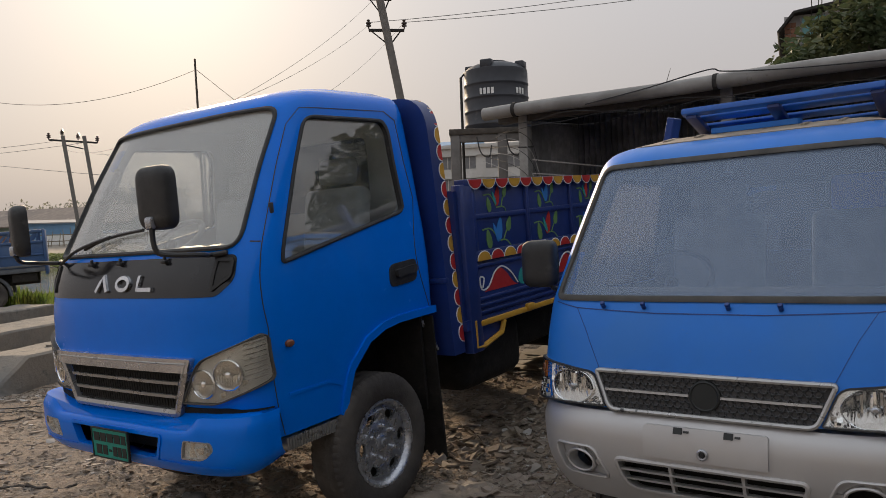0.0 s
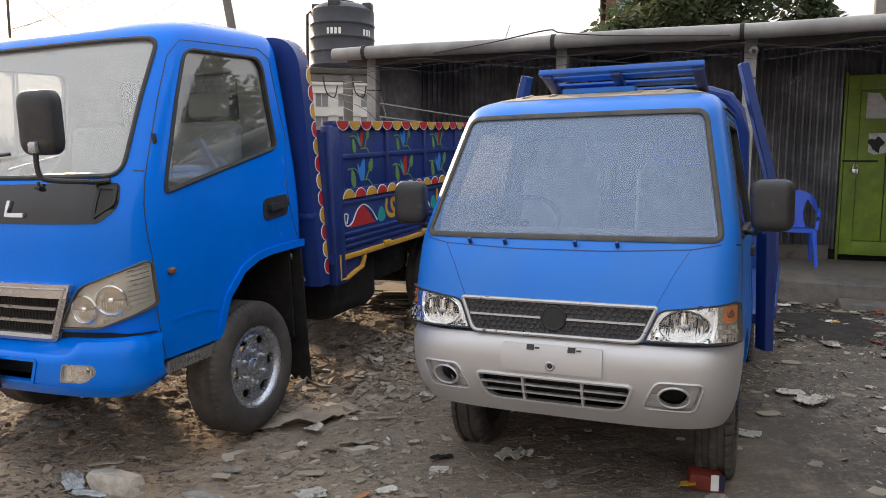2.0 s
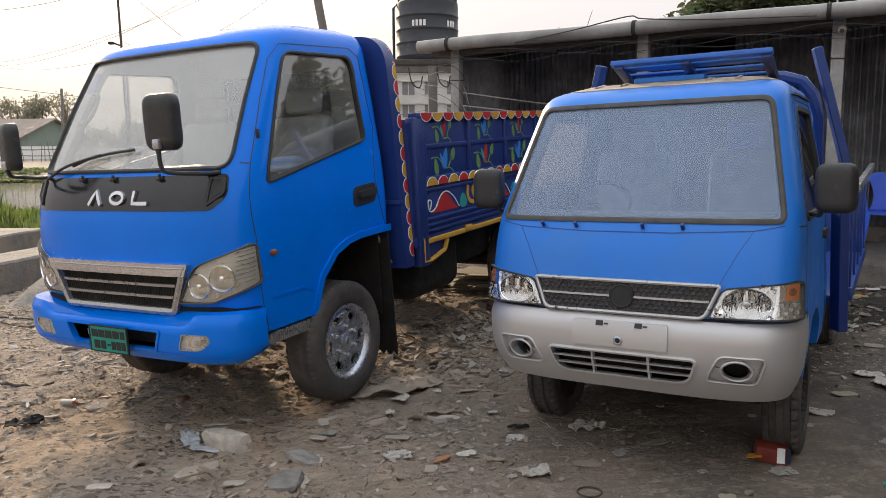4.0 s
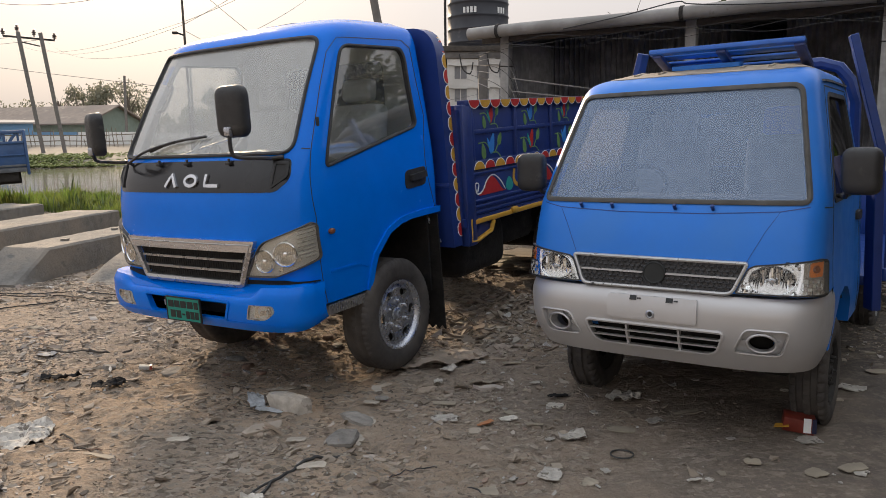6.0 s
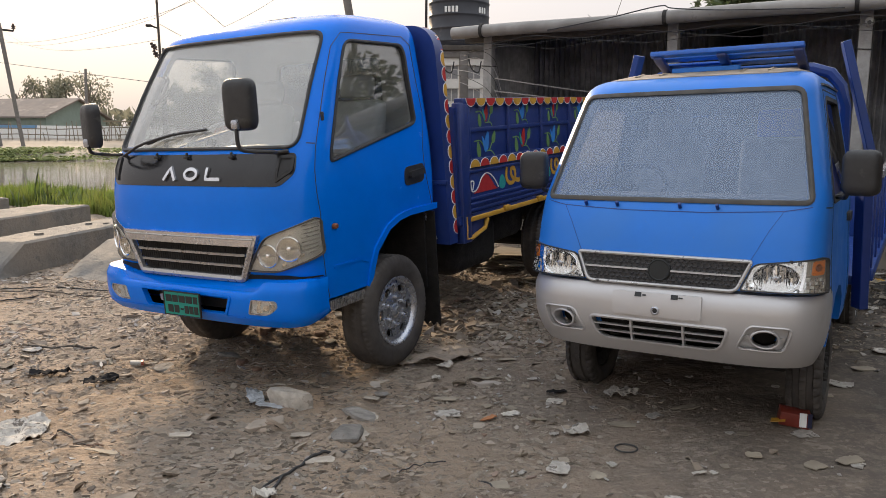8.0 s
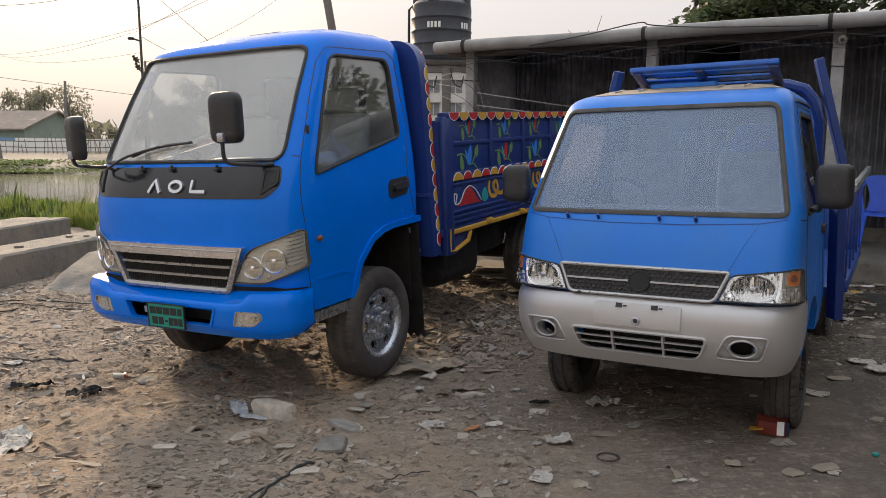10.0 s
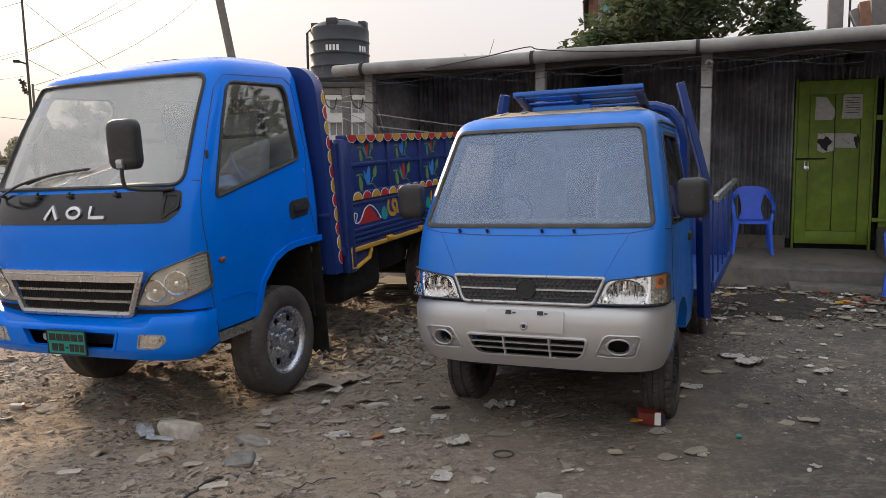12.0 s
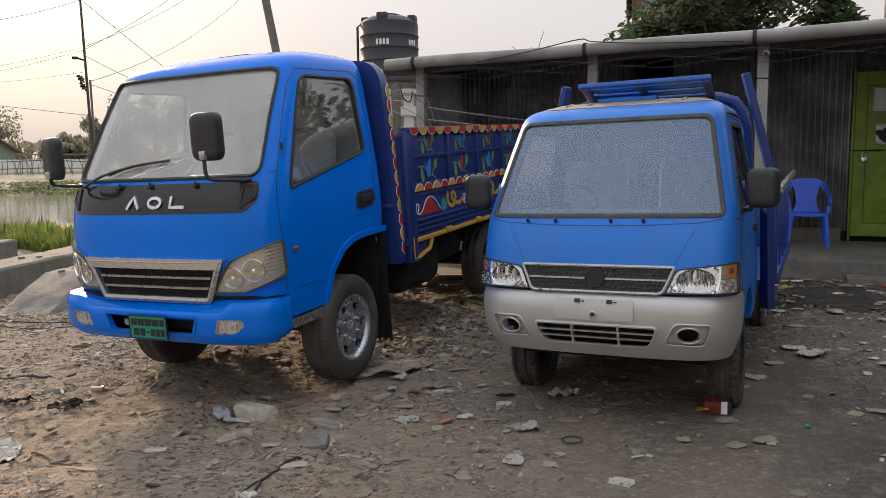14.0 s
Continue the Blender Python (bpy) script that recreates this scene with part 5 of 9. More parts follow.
part("plate_rim", band([(-0.156, -0.101), (0.156, -0.101), (0.156, 0.101), (-0.156, 0.101)], 0.008, pp, 0.005, -0.006), INKBLACK, plate)
for x0, x1, z0, z1 in ((-0.135, -0.085, 0.012, 0.07), (-0.078, -0.03, 0.012, 0.07), (-0.022, 0.03, 0.012, 0.07), (0.038, 0.09, 0.012, 0.07), (0.1, 0.135, 0.012, 0.07),
                       (-0.12, -0.075, -0.075, -0.012), (-0.065, -0.025, -0.075, -0.012), (-0.012, 0.012, -0.05, -0.035), (0.022, 0.055, -0.075, -0.012), (0.062, 0.095, -0.075, -0.012), (0.102, 0.135, -0.075, -0.012)):
    part("plate_bar", prism([(x0, z0), (x1, z0), (x1, z1), (x0, z1)], pp, 0.0, 0.004), INKBLACK, plate, "", False)

# seams, door, handle, arch lip, step
for s in (-1, 1):
    seam = TS.Y([(0.325, 0.575), (0.27, 1.07), (0.325, 1.475), (0.60, 1.995), (0.69, 2.078), (1.31, 2.088), (1.39, 2.04)], s) + TS.Y([(1.42, 1.60), (1.45, 0.965)], s)
    part("door_seam", strip(seam, 0.0045, TS.proj, 0.0015, -0.004), SEAL, truck, "", False)
    seam2 = TS.Y([(0.31, 1.455), (0.275, 1.46)], s)
    part("wing_seam", strip(seam2, 0.006, TS.proj, 0.0015, -0.004), SEAL, truck, "", False)
    hz = rounded(TS.Y([(1.115, 1.135), (1.345, 1.15), (1.355, 1.27), (1.12, 1.255)], s), 0.04)
    hb = part("door_handle", panel(hz, TS.proj, 0.006, -0.01, 0.06), BLACKPL, truck, "black recessed door handle")
    part("pull", panel(rounded(TS.Y([(1.16, 1.185), (1.33, 1.20), (1.33, 1.24), (1.16, 1.225)], s), 0.012), TS.proj, 0.028, 0.004, 0.06), BLACKPL, hb)
    lip = TS.Y([(0.705, 0.56), (0.715, 0.62), (0.775, 0.78), (0.905, 0.90), (1.03, 0.946), (1.15, 0.962), (1.49, 0.966)], s)
    part("arch_lip", strip(lip, 0.04, TS.proj, 0.014, -0.02), BLUE, truck)
    crease = TS.Y([(0.36, 0.75), (0.62, 0.75), (0.70, 0.72)], s)
    part("door_crease", strip(crease, 0.016, TS.proj, 0.004, -0.01), BLUE, truck)
    hinge = TS.proj(TS.sy(0.40, 1.60, s), 1.60, 0.004)
    part("pillar_clip", box(bmesh.new(), 0.012, 0.02, 0.05, Matrix.Translation(hinge), 0.004), BLACKPL, truck)
    stp = bmesh.new()
    bx(min(s * 0.6, s * 0.815), max(s * 0.6, s * 0.815), 0.335, 0.72, 0.495, 0.555, 0.008, stp)
    for k in range(22):
        bx(s * 0.815 - 0.006, s * 0.815 + 0.006, 0.345 + k * 0.017, 0.352 + k * 0.017, 0.497, 0.553, 0.0, stp)
    part("foot_step", stp, GRILLGREY, truck, "ribbed grey metal foot step")
part("roof_hatch", bx(-0.06, 0.2, 0.92, 1.2, 2.217, 2.234, 0.006), SEAL, truck, "dark flat roof hatch")

# wiper
wp = [TS.proj(TS.sx(x, z), z, d) for x, z, d in ((-0.60, 1.405, 0.03), (-0.45, 1.465, 0.045), (-0.32, 1.50, 0.04), (-0.17, 1.53, 0.03))]
wiper = part("wiper", tube(wp, 0.008, 6, smooth=4), BLACKPL, truck, "black windscreen wiper arm")
wq = [TS.proj(TS.sx(x, z), z, 0.014) for x, z in ((-0.40, 1.475), (-0.28, 1.51), (-0.12, 1.535), (0.08, 1.55))]
part("blade", tube(wq, 0.009, 5, smooth=3), BLACKPL, wiper)

# wing mirrors on arms
for s, cx, cy, cz, ang in ((1, 0.665, -0.10, 1.675, 6), (-1, -0.64, -0.035, 1.60, -19)):
    pm_ = pose(cx, cy, cz) @ pose(0, 0, 0, 90, 0, 0) @ pose(0, 0, 0, 0, ang, 0)
    base = TS.proj(TS.sx(s * 0.70, 1.42), 1.42, 0.012)
    low = cz - 0.13
    arm = [base, base + Vector((-s * 0.06, -0.05, -0.005)), Vector((cx + 0.1 * s, cy + 0.12, 1.425)), Vector((cx + 0.02 * s, cy + 0.0, 1.44)), Vector((cx, cy - 0.03, 1.47)), Vector((cx, cy - 0.035, low + 0.01)), Vector((cx, cy - 0.03, low + 0.05))]
    mm_ = mirror(truck, pm_, 0.185, 0.265, arm, label="tall black wing mirror on a bent arm")
    part("clamp", box(bmesh.new(), 0.045, 0.03, 0.05, pose(cx, cy - 0.04, low + 0.03), 0.01), STEEL, mm_)

# cabin: dashboard, wheel, seats, plastic cover
part("dashboard", panel(rounded([(-0.72, 0.30), (0.72, 0.30), (0.72, 0.66), (-0.72, 0.66)], 0.05), lambda a, b, d: Vector((a, b, 1.36 + 0.05 * math.cos((b - 0.45) * 6) + 0.02 * math.sin(a * 5) + d)), 0.0, -0.22, 0.08), DASH, truck)
crump = lambda a, b, d: Vector((a, b, 1.43 + d + 0.035 * noise.noise(Vector((a * 6, b * 6, 0))) + 0.02 * noise.noise(Vector((a * 15, b * 15, 3)))))
part("dash_cover", panel(rounded([(-0.1, 0.28), (0.66, 0.30), (0.62, 0.62), (0.0, 0.6)], 0.08), crump, 0.002, -0.002, 0.03), PLASTICSHEET, truck, "crumpled tan plastic sheet")
sw = [(0.37 + -0.80 + 0.2 * math.cos(a), 0.72 + 0.16 * math.sin(a), 1.47 + 0.11 * math.sin(a)) for a in np.linspace(0, 2 * math.pi, 28, endpoint=False)]
part("steering_wheel", tube(sw, 0.016, 6, closed=True), SEATCLOTH, truck, "steering wheel in a pale plastic wrap")
part("steering_column", rod((-0.43, 0.72, 1.47), (-0.43, 0.55, 1.25), 0.03), BLACKPL, truck)
for cx in (-0.43, 0.38):
    sb = bmesh.new()
    box(sb, 0.5, 0.48, 0.16, pose(cx, 0.98, 1.13), 0.05, 3)
    seat = part("seat", sb, SEATCLOTH, truck, "grey cloth cab seat")
    part("seat_back", box(bmesh.new(), 0.46, 0.12, 0.5, pose(cx, 1.24, 1.45, -10, 0, 0), 0.05, 3), SEATCLOTH, seat)
    part("head_rest", box(bmesh.new(), 0.26, 0.09, 0.15, pose(cx, 1.30, 1.79, -8, 0, 0), 0.035, 3), SEATCLOTH, seat)
hb = [(-0.6, 0.62, 1.78), (-0.63, 0.6, 1.86), (-0.61, 0.66, 1.94)]
part("grab_handle", tube([TS.proj(-TS.sx(0.62, z), z, d) for z, d in ((1.72, -0.05), (1.74, -0.09), (1.82, -0.1), (1.88, -0.09), (1.9, -0.05))], 0.014, 6, smooth=4), DASH, truck)

# chassis, wheels, flap
ch = bmesh.new()
for s in (-1, 1):
    bx(s * 0.38 - 0.04, s * 0.38 + 0.04, 0.3, 5.3, 0.56, 0.74, 0.006, ch)
for y in (0.5, 1.9, 2.9, 3.9, 5.0):
    bx(-0.36, 0.36, y - 0.04, y + 0.04, 0.58, 0.72, 0.0, ch)
part("chassis", ch, UNDER, truck, "dirty ladder chassis, shade put in its near-black colour")
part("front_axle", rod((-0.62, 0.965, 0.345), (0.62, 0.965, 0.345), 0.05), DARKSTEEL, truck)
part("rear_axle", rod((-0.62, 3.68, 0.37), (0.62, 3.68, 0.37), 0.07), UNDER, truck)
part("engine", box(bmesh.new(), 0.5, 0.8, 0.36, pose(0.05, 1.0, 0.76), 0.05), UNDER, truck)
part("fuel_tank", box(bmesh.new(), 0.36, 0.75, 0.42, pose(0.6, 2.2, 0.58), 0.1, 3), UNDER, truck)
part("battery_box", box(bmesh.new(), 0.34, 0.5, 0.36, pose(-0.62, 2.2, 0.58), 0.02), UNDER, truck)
# Three near-black blocks added to fill the dark under the bed.
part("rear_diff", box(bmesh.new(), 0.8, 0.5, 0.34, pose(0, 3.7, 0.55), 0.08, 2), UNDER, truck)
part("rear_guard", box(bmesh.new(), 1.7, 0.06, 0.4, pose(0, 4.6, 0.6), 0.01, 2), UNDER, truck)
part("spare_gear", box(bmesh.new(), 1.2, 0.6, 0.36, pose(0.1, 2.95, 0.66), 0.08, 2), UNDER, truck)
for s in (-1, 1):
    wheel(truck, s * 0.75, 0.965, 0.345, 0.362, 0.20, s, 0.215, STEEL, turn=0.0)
    # Rear rims take the near-black, painting in the shade below the bed.
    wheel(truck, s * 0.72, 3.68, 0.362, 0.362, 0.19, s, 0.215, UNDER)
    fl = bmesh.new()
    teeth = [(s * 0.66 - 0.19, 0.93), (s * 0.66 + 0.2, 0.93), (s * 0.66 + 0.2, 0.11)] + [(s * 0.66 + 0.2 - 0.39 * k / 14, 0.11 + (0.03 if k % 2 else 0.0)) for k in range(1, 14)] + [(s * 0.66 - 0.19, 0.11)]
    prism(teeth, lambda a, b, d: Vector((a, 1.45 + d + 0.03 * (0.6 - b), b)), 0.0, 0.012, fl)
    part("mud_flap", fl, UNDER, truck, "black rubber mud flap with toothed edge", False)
    # Well lining painted near-black for the shade under the cab.
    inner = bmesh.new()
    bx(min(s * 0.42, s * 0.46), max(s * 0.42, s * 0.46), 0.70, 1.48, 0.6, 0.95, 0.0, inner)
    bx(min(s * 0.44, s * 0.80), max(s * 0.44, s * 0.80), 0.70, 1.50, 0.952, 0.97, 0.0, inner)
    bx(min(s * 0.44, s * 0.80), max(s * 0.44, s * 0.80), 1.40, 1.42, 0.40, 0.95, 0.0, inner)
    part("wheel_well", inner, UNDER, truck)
    part("stay", rod((s * 0.78, 1.42, 0.94), (s * 0.82, 1.52, 0.72), 0.012), STEEL, truck)

# bed: headboard with scalloped side edges
BW = 0.94
hb_poly = rounded([(-0.915, 0.68), (0.915, 0.68), (0.87, 1.75), (0.845, 2.185), (-0.845, 2.185), (-0.87, 1.75)], [0.0, 0.0, 0.1, 0.26, 0.26, 0.1], 8)
HB0, HB1 = 1.555, 1.665
part("headboard", prism(hb_poly, lambda a, b, d: Vector((a, d, b)), HB0, HB1), NAVY, truck, "tall navy headboard with rounded top")
part("headboard_rib", bx(-0.905, 0.905, HB0 - 0.012, HB0 + 0.02, 1.10, 1.13, 0.004), NAVY, truck)


def half_disc(rx, ry, n=9):
    return [(rx * math.cos(math.pi * k / n), -ry * math.sin(math.pi * k / n)) for k in range(n + 1)]


def scallops(m0, count, pitch, depth, parent, start=0):
    """A row of red and yellow half discs with white rims, on the plane x (along), y (up), z (out) of m0."""
    discs = {}
    for i in range(count):
        key = (start + i) % 2
        if key not in discs:
            me = finish(prism(half_disc(pitch * 0.46, depth * 0.9), lambda a, b, d: Vector((a, b, d)), 0.001, 0.0035), False)
            discs[key] = me
        ob = part("scallop", discs[key], (RED, YELLOW)[key], parent)
        ob.matrix_local = m0 @ pose((i + 0.5) * pitch, 0, 0)
    rim = finish(prism(half_disc(pitch * 0.5, depth), lambda a, b, d: Vector((a, b, d)), 0.0, 0.002), False)
    for i in range(count):
        ob = part("scallop_rim", rim, WHITEP, parent)
        ob.matrix_local = m0 @ pose((i + 0.5) * pitch, 0, 0)


# along the headboard's leaning edge and round its shoulder
edge = [p for p in resampled(hb_poly, 0.01) if p.x > 0.55 and 0.74 < p.y]
edge = sorted(edge, key=lambda p: (p.y, -p.x))
edge = [p for p in edge if p.x > 0.80 or p.y > 2.0]
run, k, last = 0.0, 0, edge[0]
marks = []
for p in edge:
    run += (p - last).length
    last = p
    if run >= 0.105 * k:
        marks.append(p.copy())
        k += 1
oval = {c: finish(prism([(0.047 * math.cos(t), -0.042 * math.sin(t)) for t in np.linspace(0, math.pi, 9)], lambda p, q, d: Vector((d, q, p)), -0.02, 0.004), False) for c in (0, 1)}
ovrim = finish(prism([(0.053 * math.cos(t), -0.048 * math.sin(t)) for t in np.linspace(0, math.pi, 9)], lambda p, q, d: Vector((d, q, p)), -0.02, 0.0025), False)
for k, (p, q) in enumerate(zip(marks, marks[1:])):
    c, d = (p + q) / 2, (q - p)
    lean = math.degrees(math.atan2(d.x, d.y))
    for name, me, m_ in (("scallop", oval[k % 2], (RED, YELLOW)[k % 2]), ("scallop_rim", ovrim, WHITEP)):
        ob = part(name, me, m_, truck)
        ob.matrix_local = Matrix.Translation((c.x, HB1 - 0.002, c.y)) @ pose(0, 0, 0, 0, lean, 0)

# bed sides, floor and tail
Y0, Y1, ZB, ZT = 1.80, 4.75, 0.86, 1.655
part("bed_floor", bx(-BW, BW, HB1, Y1, 0.80, 0.86), NAVY, truck)
tail = part("tail_gate", bx(-BW, BW, Y1, Y1 + 0.05, ZB, ZT, 0.008), NAVY, truck)
part("bed_front", bx(-BW + 0.02, BW - 0.02, HB1, HB1 + 0.04, ZB, 1.62), NAVY, truck)
for s in (-1, 1):
    side = part("bed_side", bx(min(s * (BW - 0.05), s * (BW - 0.018)), max(s * (BW - 0.05), s * (BW - 0.018)), Y0, Y1, 1.24, ZT, 0.004), NAVY, truck, "navy bed side painted with flowers and scallops")
    o = lambda a: (min(s * a[0], s * a[1]), max(s * a[0], s * a[1]))
    part("top_rail", bx(*o((BW - 0.06, BW + 0.012)), Y0 - 0.06, Y1, ZT - 0.015, ZT + 0.03, 0.006), NAVY, side)
    part("mid_rail", bx(*o((BW - 0.05, BW + 0.008)), Y0, Y1, 1.195, 1.255, 0.006), NAVY, side)
    part("slat", bx(*o((BW - 0.02, BW - 0.004)), Y0, Y1, 1.445, 1.475, 0.004), NAVY, side)
    part("front_post", bx(*o((BW - 0.06, BW + 0.012)), Y0 - 0.1, Y0 + 0.02, 0.66, ZT, 0.01), NAVY, truck)
    k = 0
    y = Y0 + 0.02
    while y < Y1:
        part("stake", bx(*o((BW - 0.03, BW + 0.006)), y, y + 0.035, 1.24, ZT - 0.012, 0.005), NAVY, side)
        y += 0.655
    drop = bmesh.new()
    bx(*o((BW - 0.05, BW - 0.01)), Y0, Y1, ZB, 1.19, 0.004, drop)
    for z in (0.885, 0.925, 0.965, 1.165):
        bx(*o((BW - 0.02, BW + 0.006)), Y0 + 0.02, Y1, z - 0.011, z + 0.011, 0.006, drop)
    part("drop_panel", drop, NAVY, truck, "ribbed navy lower bed panel")
    part("yellow_rail", bx(*o((BW - 0.03, BW + 0.014)), Y0, Y1, 0.805, 0.84, 0.006), YELLOW, truck, "yellow painted lower rail")
    for y in (2.35, 3.0, 3.7, 4.4):
        part("hinge", bx(*o((BW + 0.0, BW + 0.03)), y, y + 0.09, 0.815, 0.86, 0.01), YELLOW, truck)
    part("skirt_plate", prism([(Y0 - 0.07, 0.675), (Y0 + 0.02, 0.675), (Y0 + 0.25, 0.725), (Y0 + 0.29, 0.80), (Y0 - 0.07, 0.80)], lambda a, b, d: Vector((s * d, a, b)), BW - 0.06, BW - 0.02), NAVY, truck, "", False)
    part("skirt_edge", tube([(s * BW, Y0 - 0.055, 0.85), (s * BW, Y0 - 0.055, 0.69), (s * BW, Y0 + 0.03, 0.685), (s * BW, Y0 + 0.24, 0.73), (s * BW, Y0 + 0.28, 0.80)], 0.017, 6), YELLOW, truck, "yellow painted edge")
S0 = Matrix(((0, 0, 1, BW + 0.0125), (1, 0, 0, Y0 - 0.02), (0, 1, 0, ZT + 0.028), (0, 0, 0, 1)))
scallops(S0, 19, 0.155, 0.06, truck)
S1 = Matrix(((0, 0, 1, BW + 0.009), (1, 0, 0, Y0 + 0.02), (0, 1, 0, 1.252), (0, 0, 0, 1)))
scallops(S1 @ pose(19 * 0.155, -0.058, 0, 0, 0, 180), 19, 0.155, 0.06, truck, 1)

# flowers: shared meshes in two colourings
FP = lambda a, b, d: Vector((a, b, d))


def leaf_poly(cx, cy, w, h, ang, n=12):
    out = []
    for k in range(n):
        t = 2 * math.pi * k / n
        x, y = w * math.sin(t) * (1 - 0.35 * math.cos(t)), h * math.cos(t)
        c, s_ = math.cos(radians(ang)), math.sin(radians(ang))
        out.append((cx + x * c - y * s_, cy + x * s_ + y * c))
    return out


def flower(color, big):
    bm = bmesh.new()
    k = 1.0 if big else 0.8
    prism(leaf_poly(0.0, 0.02, 0.035 * k, 0.08 * k, -18), FP, 0, 0.003, bm, 0)
    prism(leaf_poly(-0.045 * k, 0.01, 0.016 * k, 0.06 * k, 25), FP, 0, 0.0034, bm, 1)
    prism(leaf_poly(-0.13 * k, -0.03, 0.03 * k, 0.06 * k, 10), FP, 0, 0.003, bm, 2)
    prism(leaf_poly(0.12 * k, 0.05, 0.028 * k, 0.05 * k, -25), FP, 0, 0.003, bm, 2)
    for line in ([(-0.2 * k, 0.03), (-0.1 * k, 0.03), (-0.02, -0.04)], [(-0.02, -0.05), (0.07, -0.05), (0.13 * k, -0.09)], [(0.04, -0.05), (0.08 * k, 0.0), (0.12 * k, 0.03)]):
        strip([Vector(p[:2]) for p in spline([(*q, 0) for q in line], 4)], 0.009, FP, 0.003, 0.0, 0.02, bm, 2)
    return finish(bm, False)


fm = {(c, b): flower(c, b) for c in (0, 1) for b in (0, 1)}
for me, c in ((v, k[0]) for k, v in fm.items()):
    for m_ in ((RED, LBLUE)[c], (LBLUE, TEALP)[1 - c], GREENP):
        me.materials.append(m_)
for i in range(4):
    for row, z in ((1, 1.345), (0, 1.555)):
        y = Y0 + 0.34 + 0.655 * i
        ob = part("painted_flower", fm[((i + row) % 2, row)], [], truck, "painted flower with green leaves")
        ob.matrix_local = Matrix(((0, 0, 1, BW - 0.0175), (1, 0, 0, y), (0, 1, 0, z), (0, 0, 0, 1)))
# waves on the lower panel: red, teal and yellow
for i, y in enumerate((Y0 + 0.1, Y0 + 1.02, Y0 + 1.94)):
    m0 = Matrix(((0, 0, 1, BW - 0.0095), (1, 0, 0, y), (0, 1, 0, 1.0), (0, 0, 0, 1)))
    hump = [(0.0, 0.0)] + [(0.02 + 0.36 * t, 0.012 + 0.115 * math.sin(math.pi * min(1, t * 1.05)) ** 1.4) for t in np.linspace(0, 0.95, 12)] + [(0.40, 0.0)]
    ob = part("painted_wave", prism(hump, FP, 0.0, 0.003), RED, truck, "red painted wave")
    ob.matrix_local = m0
    ob = part("wave_outline", strip([Vector(p[:2]) for p in spline([(-0.02, 0.03, 0), (0.0, 0.085, 0), (-0.045, 0.09, 0), (-0.03, 0.02, 0), (0.05, 0.03, 0), (0.13, 0.11, 0), (0.22, 0.135, 0), (0.32, 0.09, 0), (0.4, 0.01, 0)], 4)], 0.009, FP, 0.0045, 0.0), WHITEP, truck, "", False)
    ob.matrix_local = m0
    ob = part("painted_drop", prism(leaf_poly(0.47, 0.045, 0.055, 0.055, 0), FP, 0.0, 0.003), TEALP, truck)
    ob.matrix_local = m0
    ob = part("painted_scroll", strip([Vector(p[:2]) for p in spline([(0.56, 0.15, 0), (0.545, 0.08, 0), (0.58, 0.03, 0), (0.66, 0.02, 0), (0.71, 0.07, 0), (0.69, 0.13, 0), (0.64, 0.13, 0), (0.635, 0.085, 0), (0.68, 0.05, 0), (0.78, 0.03, 0), (0.86, 0.06, 0)], 4)], 0.034, FP, 0.003, 0.0), YELLOW, truck, "yellow painted scroll")
    ob.matrix_local = m0


# ---- the small pickup ----
VAN = pose(0.875, 2.641, 0.015, 0, -1.2, -34.5)
van = thing("pickup", VAN, "small blue flat-bed pickup with unpainted silver bumper", "pickup")
VS = Skin([(0.34, 0.08, 0.69), (0.45, 0.04, 0.72), (0.60, 0.01, 0.738), (0.76, 0.0, 0.74), (0.80, 0.0, 0.738), (0.84, 0.016, 0.735), (0.94, 0.03, 0.73), (1.06, 0.06, 0.729), (1.19, 0.105, 0.725), (1.48, 0.27, 0.676), (1.76, 0.435, 0.622), (1.80, 0.47, 0.61), (1.835, 0.53, 0.592), (1.86, 0.62, 0.565), (1.88, 0.76, 0.51), (1.89, 0.90, 0.42)], 1.52, 0.26, 4.4)
vz = list(np.arange(0.80, 1.75, 0.04)) + [1.76, 1.78, 1.80, 1.82, 1.835, 1.85, 1.86, 1.87, 1.88, 1.89]
VWS = rounded(VS.X([(-0.658, 1.21), (0.658, 1.21), (0.555, 1.758), (-0.555, 1.758)]), [0.035, 0.035, 0.05, 0.05])
VWIN = rounded(VS.Y([(0.43, 1.20), (1.34, 1.20), (1.32, 1.72), (0.72, 1.72)]), [0.03, 0.04, 0.05, 0.06])
VWINL = [Vector((-p.x, p.y)) for p in VWIN]
varch = bmesh.new()
prism([(0.43, 0.3), (0.44, 0.50), (0.51, 0.63), (0.63, 0.71), (0.78, 0.735), (0.92, 0.71), (1.04, 0.63), (1.11, 0.50), (1.12, 0.3)], lambda a, b, d: Vector((d, a, b)), -1.0, 1.0, varch)
vshell = finish(VS.solid([0.48, 0.53, 0.58, 0.63, 0.68, 0.73, 0.77] + vz, 0.0))
nose = bmesh.new()
bx(-1, 1, -0.5, 0.40, 0.3, 0.796, 0, nose)
vhole = VS.solid([z for z in [0.62, 0.7] + vz if z < 1.85], 0.04)
vback = bmesh.new()
box(vback, 0.8, 0.3, 0.34, pose(0, 1.5, 1.5), 0.05)
part("cab", lined(cut(vshell, [vhole, panel(VWS, VS.proj, 0.1, -0.12, 0.1), panel(VWIN, VS.proj, 0.1, -0.12, 0.1), panel(VWINL, VS.proj, 0.1, -0.12, 0.1), varch, vback, nose]), (0, 0.9, 1.3)), [VANBLUE, VANLINING], van, "blue painted steel cab with dusty roof")
